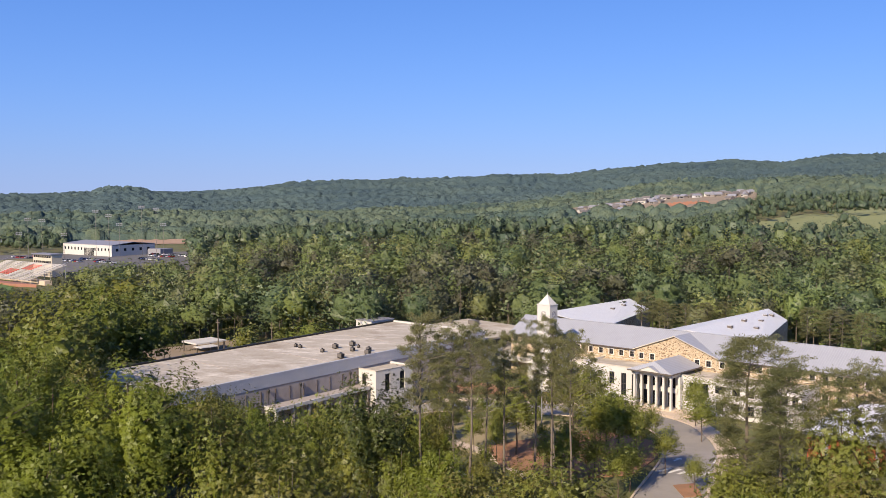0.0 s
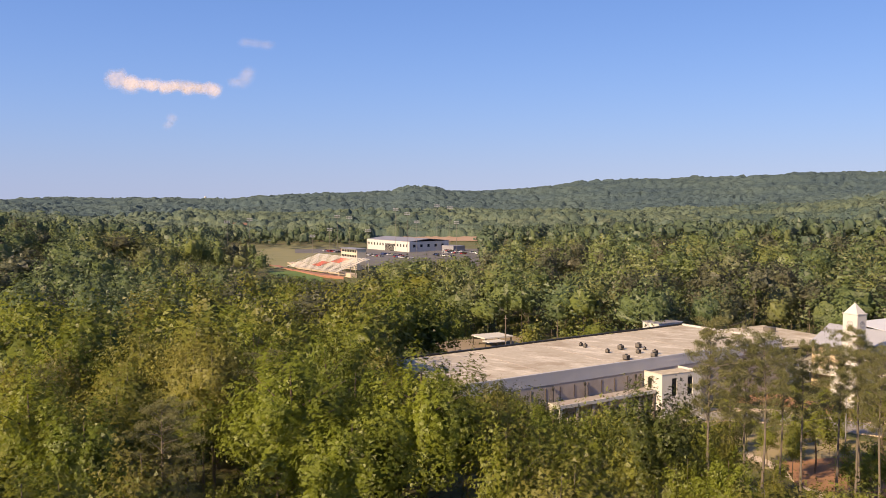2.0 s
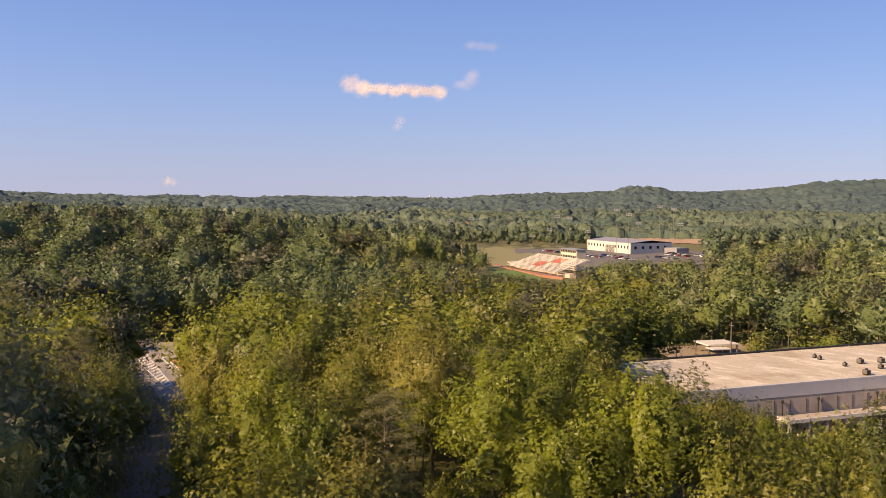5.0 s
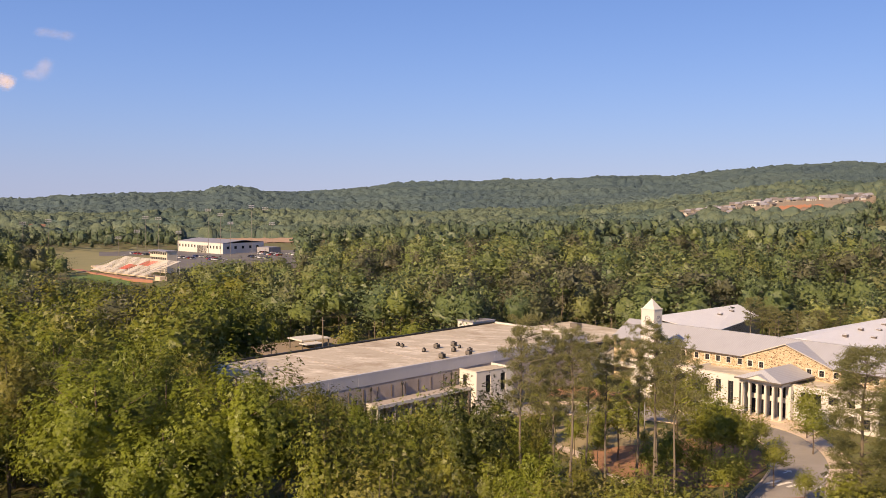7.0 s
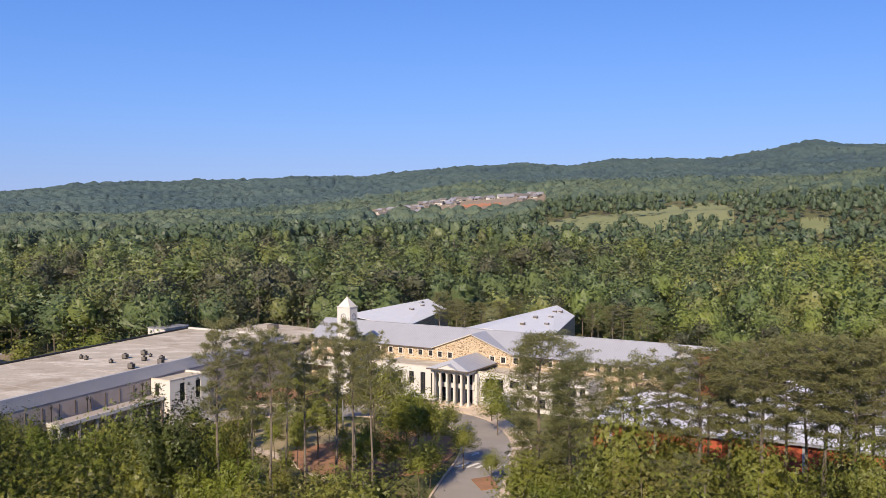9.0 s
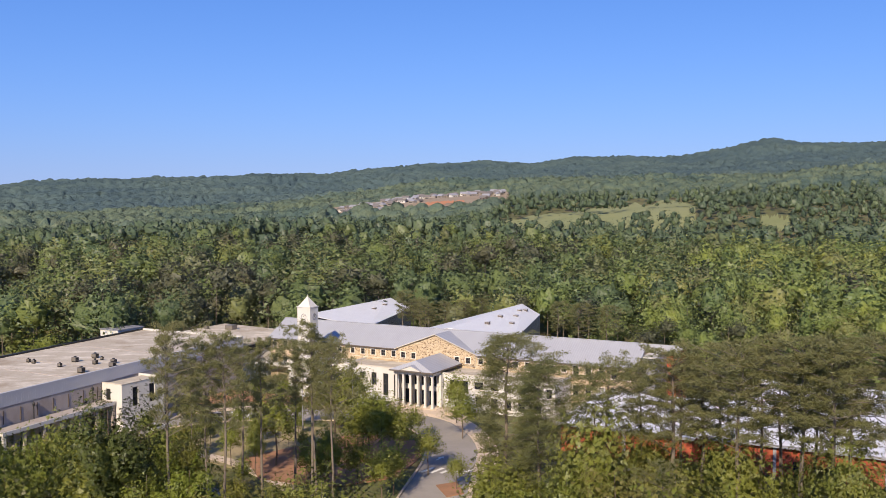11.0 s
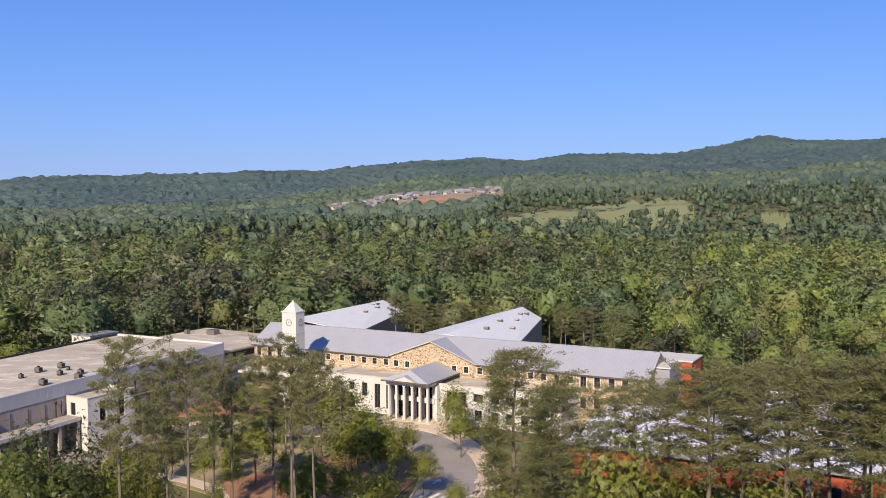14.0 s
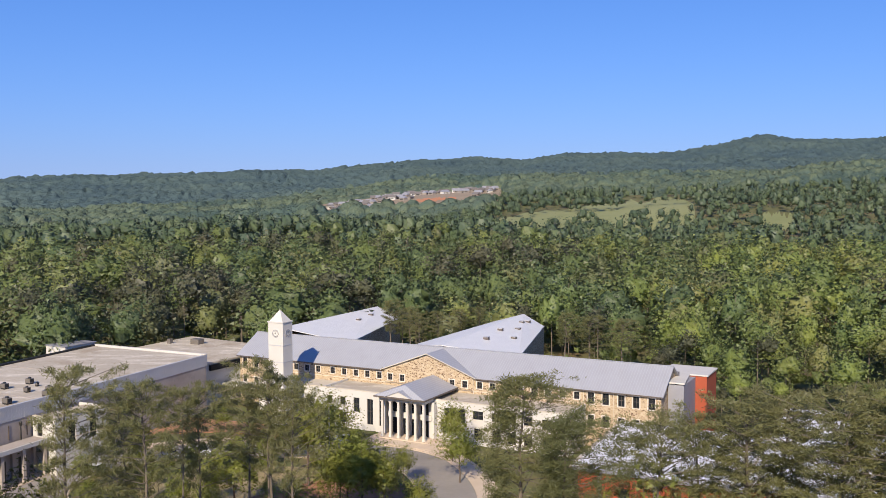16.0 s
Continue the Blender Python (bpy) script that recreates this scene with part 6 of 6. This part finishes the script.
def field_house():
    a, b, c = Vector((-419.3, 607.5)), Vector((-362.7, 580.4)), Vector((-343.0, 640.0))
    ob = free_thing("field_house", "long white metal field house with grey roof", "sports hall", a.x, a.y, 3.5)
    p, q, r, s = Vector((0, 0)), b - a, c - a, (c - b) * 0.62
    part("wall", slab(bmesh.new(), [tuple(p), tuple(q), tuple(q + s), tuple(s)], -3, 8.4), WHITE, ob, local=True)
    m = s * 0.5
    part("roof", sheet(bmesh.new(), [(*p, 8.7), (*q, 8.7), (*(q + m), 10.4), (*m, 10.4)], 0.3), GREY, ob, local=True)
    part("roof", sheet(bmesh.new(), [(*m, 10.4), (*(q + m), 10.4), (*(q + s), 8.7), (*s, 8.7)], 0.3), GREY, ob, local=True)
    d, n = q.normalized(), Vector((q.y, -q.x)).normalized()
    for k in range(14):
        o = d * (2.6 + k * 4.3)
        if 6 <= k <= 8:
            for e in (0.0, 1.4, 2.8):
                w = o + d * e
                part("door", slab(bmesh.new(), [tuple(w + n * 0.1), tuple(w + d * 0.9 + n * 0.1), tuple(w + d * 0.9 - n * 0.1), tuple(w - n * 0.1)], 0, 6.2), GLASS, ob, local=True)
            continue
        part("window", slab(bmesh.new(), [tuple(o + n * 0.1), tuple(o + d * 1.5 + n * 0.1), tuple(o + d * 1.5 - n * 0.1), tuple(o - n * 0.1)], 4.4, 6.4), GLASS, ob, local=True)
    d2, n2 = s.normalized(), Vector((s.y, -s.x)).normalized()
    for k in range(5):
        o = q + d2 * (3.5 + k * 7)
        part("window", slab(bmesh.new(), [tuple(o + n2 * 0.1), tuple(o + d2 * 2.2 + n2 * 0.1), tuple(o + d2 * 2.2 - n2 * 0.1), tuple(o - n2 * 0.1)], 4.2, 6.2), GLASS, ob, local=True)
    part("loading_shed", slab(bmesh.new(), [tuple(q + s * 0.8 + n2 * 1), tuple(q + s * 0.8 + n2 * 14), tuple(q + s * 1.1 + n2 * 14), tuple(q + s * 1.1 + n2 * 1)], -3, 5.0), GREY, ob, local=True)


field_house()


def stadium_light(x, y, top, base=2.5):
    ob = free_thing("stadium_light", "tall grey floodlight pole with a bank of lamps", "floodlight", x, y, base, math.degrees(math.atan2(-x, y)), "stadium floodlights")
    h = top - base
    part("pole", tube(bmesh.new(), (0, 0, -2), (0, 0, h), 0.14, 0.08, 8), UNIT, ob, local=True)
    for z in (h - 1.2, h - 0.1):
        arm = part("crossarm", box(bmesh.new(), -2.0, 2.0, -0.07, 0.07, z, z + 0.12), LAMPMETAL, ob, local=True)
        for k in range(4):
            part("lamp_head", box(bmesh.new(), -1.9 + k * 1.02, -1.16 + k * 1.02, -0.3, 0.2, z + 0.13, z + 0.72), LAMPMETAL, arm, local=True)


for x, y, top in ((-443.4, 475.3, 28.3), (-432.3, 485.4, 29.9), (-390.2, 519.8, 22.7), (-385.9, 523.0, 31.8), (-378.0, 526.0, 31.0), (-368.7, 535.3, 21.8), (-352.5, 546.1, 36.7), (-345.7, 550.4, 33.7), (-328.0, 561.2, 39.2), (-320.1, 565.7, 37.8), (-316.1, 568.0, 27.4), (-340.1, 553.9, 27.9), (-399.6, 512.7, 18.3)):
    stadium_light(x, y, top)


# ---- vehicles ----
PAINTS = [plain(n, d, l, 0.35, 2.0, 20.0, 0.1, 0.0) for n, d, l in (("white_car_paint", (0.62, 0.62, 0.62), (0.72, 0.72, 0.72)), ("silver_car_paint", (0.33, 0.34, 0.36), (0.42, 0.43, 0.45)), ("dark_car_paint", (0.02, 0.022, 0.03), (0.04, 0.042, 0.05)), ("red_car_paint", (0.30, 0.02, 0.02), (0.36, 0.03, 0.03)), ("blue_car_paint", (0.03, 0.06, 0.18), (0.05, 0.08, 0.22)))]


def profile_body(points, half, mat_taper=0.0):
    """A body from a side profile (y, z), rounded a little at its edges."""
    bm = bmesh.new()
    sides = [[bm.verts.new((s * (half - (mat_taper if z > 0.95 else 0)), y, z)) for y, z in points] for s in (-1, 1)]
    bm.faces.new(sides[0][::-1]), bm.faces.new(sides[1])
    for i in range(len(points)):
        j = (i + 1) % len(points)
        bm.faces.new((sides[0][i], sides[0][j], sides[1][j], sides[1][i]))
    bmesh.ops.recalc_face_normals(bm, faces=bm.faces)
    return bm


def make_car(paint, label):
    ob = tagged(new("car"), label, "car", "parked cars")
    part("body", profile_body([(-2.25, 0.32), (2.25, 0.32), (2.3, 0.62), (2.2, 0.82), (1.1, 0.95), (-1.9, 0.98), (-2.25, 0.9)], 0.88), paint, ob, local=True)
    part("cabin", profile_body([(-1.85, 0.96), (0.95, 0.94), (0.25, 1.42), (-1.15, 1.45)], 0.82, 0.1), GLASS, ob, local=True)
    part("roof", profile_body([(-1.2, 1.44), (0.3, 1.41), (0.15, 1.47), (-1.05, 1.5)], 0.70), paint, ob, local=True)
    for sx in (-1, 1):
        for y in (-1.35, 1.4):
            w = part("wheel", tube(bmesh.new(), (sx * 0.7, y, 0.32), (sx * 0.9, y, 0.32), 0.32, 0.32, 14), DARK, ob, local=True)
            part("rim", tube(bmesh.new(), (sx * 0.9, y, 0.32), (sx * 0.915, y, 0.32), 0.19, 0.17, 10), UNIT, w, local=True)
        part("headlight", box(bmesh.new(), sx * 0.62 - 0.17, sx * 0.62 + 0.17, 2.2, 2.29, 0.62, 0.74), WHITE, ob, local=True)
    return ob


CARS = [make_car(p, l) for p, l in zip(PAINTS, ("white parked saloon car", "silver parked saloon car", "black parked saloon car", "red parked saloon car", "dark blue parked saloon car"))]
g = random.Random(12)
spots = []
for row, (x0, y0) in enumerate(((-372, 536), (-364, 548), (-340, 528), (-330, 560), (-338, 590), (-346, 606), (-424, 560), (-418, 572), (-318, 596), (-308, 586), (-300, 610), (-322, 622))):
    for k in range(9):
        if g.random() < 0.72:
            spots.append((x0 + k * 2.9 * 0.9, y0 - k * 2.9 * 0.43, -25 + g.uniform(-4, 4)))
for x, y, t in spots:
    copy_thing(CARS[g.choice((0, 0, 0, 1, 1, 2, 3, 4))], pose(x, y, float(rise(x, y)) + 0.32, 0, 0, t))
for u, v, t, k in ((-112.5, 164.0, 80, 0), (-126.0, 146.5, 70, 0), (-129.5, 143.0, 62, 1), (-108.0, 163.8, 95, 1), (-133.0, 131.0, 10, 0), (-121.5, 113.0, -60, 0), (-139.5, 139.0, 20, 0)):
    p = at(u, v)
    copy_thing(CARS[k], pose(p.x, p.y, 0.05, 0, 0, t - 30.8))
p = at(-127, -9)
copy_thing(CARS[0], pose(p.x, p.y, 0.06, 0, 0, 60))
for c in CARS:
    for o in list(c.children_recursive):
        bpy.data.objects.remove(o)
    bpy.data.objects.remove(c)


shed = thing("open_shed", "low white-roofed shed in the clearing behind the gym", "shed", -234, 148)
part("roof", box(bmesh.new(), -238, -230, 143, 153, 2.7, 3.1), WHITE, shed)
part("canopy", box(bmesh.new(), -229.98, -226, 142, 148, 2.2, 2.4), WHITE, shed, "lower white roof over the shed's side")
for u in (-237.5, -230.5):
    for v in (143.5, 148, 152.5):
        part("post", box(bmesh.new(), u - 0.15, u + 0.15, v - 0.15, v + 0.15, 0, 2.7), UNIT, shed)
flatbed = slab(bmesh.new(), [(-248, 134), (-205, 128), (-202, 164), (-246, 166)], -0.3, 0.05)
single("clearing", flatbed, EARTH, "bare tan earth clearing behind the gym", "ground", kind="structure")
for u, v, h in ((-196, 128, 14.5), (-205, 112, 12.0)):
    ob = thing("utility_pole", "weathered wooden utility pole at the woods' edge", "utility pole", u, v)
    part("pole", tube(bmesh.new(), (u, v, -0.5), (u, v, h), 0.2, 0.13, 7), PALEBARK, ob)
    part("crossarm", box(bmesh.new(), u - 0.9, u + 0.9, v - 0.06, v + 0.06, h - 0.9, h - 0.75), PALEBARK, ob)


# ---- hillside houses, water tower, far roofs ----
def far_house(x, y, z, turn, w, d, h, wall, roof, group, label):
    ob = free_thing("house", label, "house", x, y, z, turn, group)
    part("wall", box(bmesh.new(), -w / 2, w / 2, -d / 2, d / 2, -3, h), wall, ob, local=True)
    bm = bmesh.new()
    e = 0.5
    lo = [bm.verts.new((sx * (w / 2 + e), sy * (d / 2 + e), h)) for sx, sy in ((-1, -1), (1, -1), (1, 1), (-1, 1))]
    hi = [bm.verts.new((-w / 2 - e, 0, h + d * 0.38)), bm.verts.new((w / 2 + e, 0, h + d * 0.38))]
    for f in ((lo[0], lo[1], hi[1], hi[0]), (lo[2], lo[3], hi[0], hi[1]), (lo[1], lo[2], hi[1]), (lo[3], lo[0], hi[0]), (lo[3], lo[2], lo[1], lo[0])):
        bm.faces.new(f)
    part("roof", bm, roof, ob, local=True)
    for k in range(3):
        part("window", box(bmesh.new(), -w / 2 + 1.5 + k * (w - 3) / 3, -w / 2 + 3.0 + k * (w - 3) / 3, -d / 2 - 0.05, -d / 2 + 0.05, h - 2.2, h - 0.8), GLASS, ob, local=True)


TANWALL = plain("tan_siding", (0.20, 0.17, 0.15), (0.32, 0.28, 0.24), 0.8)
g = random.Random(21)
for k in range(84):
    f = g.random()
    b = radians(4.2 - 10.2 * f)
    r = 1170 + 60 * g.random() + (60 + 150 * f) * g.random()
    if -3.9 < math.degrees(b) < -1.1 and r < 1285:
        continue
    x, y = -math.sin(b) * r, math.cos(b) * r
    white = g.random() < 0.15
    far_house(x, y, float(rise(x, y)) + 0.4, math.degrees(b) + g.uniform(-60, 60), g.uniform(7, 11), g.uniform(6, 8), g.uniform(2.2, 3.6), WHITE if white else TANWALL, SHINGLE if g.random() < 0.6 else GREY, "houses on the hillside site", ("white" if white else "tan") + " new house with dark pitched roof on clay")
far_house(-692, 762, 5, 40, 14, 10, 9, BRICK, BRICK, "far roofs", "red-brick building beyond the practice field")
far_house(-672, 776, 5, 40, 26, 14, 4.5, WHITE, GREY, "far roofs", "low pale building beyond the practice field")
for k, (x, y) in enumerate(((-742, 700), (-724, 730), (-765, 690), (-640, 800))):
    far_house(x, y, float(rise(x, y)), 35 + k * 9, 20, 11, 5, WHITE, GREY, "far roofs", "pale low commercial roof among far trees")

wt = free_thing("water_tower", "pale water tower on the far horizon", "water tower", -3071, 3151, 20)
part("stem", tube(bmesh.new(), (0, 0, -10), (0, 0, 26), 3, 3, 12), WHITE, wt, local=True)
bm = bmesh.new()
bmesh.ops.create_uvsphere(bm, u_segments=18, v_segments=10, radius=6)
bmesh.ops.scale(bm, vec=(1, 1, 0.75), verts=bm.verts)
bmesh.ops.translate(bm, vec=(0, 0, 29), verts=bm.verts)
part("tank", bm, WHITE, wt, local=True)


# ---- small clouds ----
def cloud_material():
    m, n, l, b = material("cloud_vapour")
    n.remove(b)
    d, t, x = add(n, "ShaderNodeBsdfDiffuse", Color=(0.50, 0.485, 0.57, 1)), add(n, "ShaderNodeBsdfTransparent"), add(n, "ShaderNodeMixShader")
    tr = add(n, "ShaderNodeBsdfTranslucent", Color=(0.50, 0.485, 0.57, 1))
    half = add(n, "ShaderNodeMixShader", Fac=0.25)
    l.new(d.outputs[0], half.inputs[1]), l.new(tr.outputs[0], half.inputs[2])
    body = n.new("ShaderNodeAttribute")
    body.attribute_name = "vapour"
    amount = n.new("ShaderNodeMath")
    amount.operation = "MULTIPLY"
    l.new(ramped(n, l, noisy(n, l, 0.03, 4.0), ((0.3, (0.6, 0.6, 0.6)), (0.65, (1, 1, 1)))), amount.inputs[0])
    l.new(body.outputs["Fac"], amount.inputs[1])
    l.new(amount.outputs[0], x.inputs[0])
    l.new(t.outputs[0], x.inputs[1]), l.new(half.outputs[0], x.inputs[2])
    l.new(x.outputs[0], n["Material Output"].inputs[0])
    return m


VAPOUR = cloud_material()


def cloud(puffs, label, seed, per=2, thick=0.6):
    """Wisps of vapour: soft-edged sheets strewn round a line of puffs (x, y, z, radius), dense in their middle."""
    g = np.random.default_rng(seed)
    verts, faces, dense = [], [], []
    for x, y, z, r in puffs:
        for _ in range(per):
            c = np.array((x, y, z)) + g.normal(size=3) * r * (0.2, 0.2, 0.12)
            yaw = -1.32 + g.normal() * 0.12
            side, up = np.array((-math.sin(yaw), math.cos(yaw), 0)), np.array((0.0, 0.0, 0.7))
            o = len(verts)
            verts.append(c)
            dense.append(thick)
            for q, amount in ((0.55, 0.85), (0.85, 0.3), (1.2, 0.0)):
                for k in range(12):
                    a = k * math.tau / 12
                    w = r * q * (0.85 + 0.3 * g.random())
                    verts.append(c + side * math.cos(a) * w + up * math.sin(a) * w)
                    dense.append(thick * amount)
            for k in range(12):
                j = (k + 1) % 12
                faces.append((o, o + 1 + k, o + 1 + j))
                for ring in (1, 13):
                    faces.append((o + ring + k, o + ring + 12 + k, o + ring + 12 + j, o + ring + j))
    me = bpy.data.meshes.new("cloud")
    me.from_pydata([tuple(v) for v in verts], [], faces)
    me.attributes.new("vapour", "FLOAT", "POINT").data.foreach_set("value", dense)
    me.materials.append(VAPOUR)
    ob = new("cloud", me)
    ob.visible_shadow = False
    return tagged(ob, label, "cloud", "small clouds", "structure")


g = random.Random(4)
bank = []
for k in range(17):
    f = k / 16
    x, y = -3388 + 283 * f, 2958 + 296 * f
    bump = 8 if k in (8, 15, 16) else 0
    bank.append((x, y, 570 - 22 * f + g.uniform(-4, 6) + bump * 0.5 + (20 - 9 * k if k < 3 else 0), 66 - 8 * k if k < 3 else g.uniform(34, 42) + bump))
cloud(bank, "long thin white cloud low in the blue sky", 5, 1, 0.9)
cloud([(-3024, 3331, 606, 46), (-3004, 3350, 622, 44), (-2984, 3370, 632, 40), (-3035, 3318, 585, 36)], "faint wisp beside the long cloud", 6, 1, 0.24)
cloud([(-3010 + k * 16, 3345 + k * 14, 775 - k, 32) for k in range(7)], "faint high wisp of cloud", 7, 1, 0.13)
cloud([(-3248, 3115, 385 + k * 12, 30) for k in range(4)], "tiny faint puff of cloud", 8, 1, 0.17)
cloud([(-4020 + k * 9, 2320 + k * 12, 112 + (k % 2) * 8, 26) for k in range(3)], "tiny faint puff of cloud", 9, 2, 0.22)


# ---- road markings and small things by the drive ----
def marking(name, ring, label):
    single(name, slab(bmesh.new(), ring, 0.068, 0.08), PAINT, label, "road marking", kind="structure")


def stroke(a, b, w):
    a, b = Vector(a), Vector(b)
    n = Vector((-(b - a).y, (b - a).x)).normalized() * w / 2
    return [tuple(a - n), tuple(b - n), tuple(b + n), tuple(a + n)]


for line in (((-261, -11.1), (-250.6, -9.9), (-220.9, -3.6)), ((-268.2, -9.4), (-251.4, -6.9), (-223.2, -2.3)), ((-261.5, -5.2), (-241.9, -1.9), (-224.8, 1.6)), ((-261.5, -5.2), (-268.3, -2.8), (-272.5, 3.6)), ((-260.6, -4.1), (-245.7, -1.2), (-226.0, 2.1))):
    for a, b in zip(line, line[1:]):
        marking("edge_line", stroke(a, b, 0.4), "white painted edge line at the junction")
for k in range(13):
    f = k / 12
    a = Vector((-262, -11.0)).lerp(Vector((-222.6, -3.9)), f)
    b = Vector((-265, -8.9)).lerp(Vector((-224.6, -2.6)), f)
    marking("hatch_stripe", stroke(a + Vector((1.2, 0)), b, 0.8), "white painted hatching at the junction")
single("verge", slab(bmesh.new(), [(-256.5, -2.6), (-262.5, 2.4), (-264, 9), (-244, 12), (-226, 10), (-223.5, 3.2)], -0.1, 0.2), CLAY, "bare orange soil verge at the junction", "verge", kind="structure")
for u, v in ((-76.7, 139.3), (-71.3, 142.4)):
    bm = slab(bmesh.new(), stroke((u, v - 1.1), (u, v + 0.5), 0.3), 0.056, 0.07)
    slab(bm, [(u - 0.7, v + 0.4), (u + 0.7, v + 0.4), (u, v + 1.4)], 0.056, 0.07)
    single("lane_arrow", bm, PAINT, "white lane arrow on the drive", "road marking", kind="structure")
for k in range(7):
    u = -75.5 + k * 1.5
    marking("crossing_stripe", stroke((u, 131.0 + k * 0.5), (u + 0.5, 134.2 + k * 0.5), 0.6), "white zebra crossing stripe")


def planter(u, v):
    ob = thing("planter_bench", "low square concrete planter on the forecourt", "planter", u, v, 0.16)
    bm = bmesh.new()
    for a, b, c, d in ((-1.6, 1.6, -1.2, -0.8), (-1.6, 1.6, 0.8, 1.2), (-1.6, -1.2, -0.79, 0.79), (1.2, 1.6, -0.79, 0.79)):
        box(bm, u + a, u + b, v + c, v + d, 0.16, 0.75)
    part("rim", bm, CONCRETE, ob)
    part("soil", box(bmesh.new(), u - 1.19, u + 1.19, v - 0.79, v + 0.79, 0.16, 0.6), BARK, ob)


planter(-89.2, 168.3)
for u, v, h in ((-103.0, 136.5, 13.0), (-97.0, 143.5, 12.0)):
    ob = thing("lamp_post", "tall slender pale lamp post in the lawn", "street lamp", u, v, 0, "drive lamp posts")
    part("pole", tube(bmesh.new(), (u, v, 0), (u, v, h), 0.12, 0.07, 7), LAMPMETAL, ob)
    part("lamp_head", box(bmesh.new(), u - 0.45, u + 0.45, v - 0.15, v + 0.15, h, h + 0.15), LAMPMETAL, ob)
single("mulch_bed", slab(bmesh.new(), [(-106, 124), (-96, 116), (-84, 117), (-77.5, 127), (-80, 139), (-86, 147), (-98, 147)], -0.1, 0.2), MULCH, "orange mulch bed with young trees", "mulch bed", kind="structure")
single("mulch_bed", slab(bmesh.new(), [(-70, 126), (-66, 122), (-64.5, 124.5), (-68, 129)], -0.1, 0.22), MULCH, "small orange mulch island in the drive", "mulch bed", kind="structure")
single("mulch_bed", slab(bmesh.new(), [(-145, 150), (-132, 160), (-120, 160), (-122, 168), (-146, 166)], -0.1, 0.15), MULCH, "bare clay bed before the clock tower", "mulch bed", kind="structure")
single("pavement", ribbon(((-139, 118), (-142, 134), (-136, 150), (-122, 159), (-108, 166)), 3.0, -0.2, 0.14), CONCRETE, "tan concrete walk round the outside of the loop", "pavement", kind="structure")
single("pavement", ribbon(((-128, 118), (-118, 122), (-108, 122), (-96, 118), (-84, 112)), 2.4, -0.2, 0.16), CONCRETE, "pale concrete path across the island", "pavement", kind="structure")
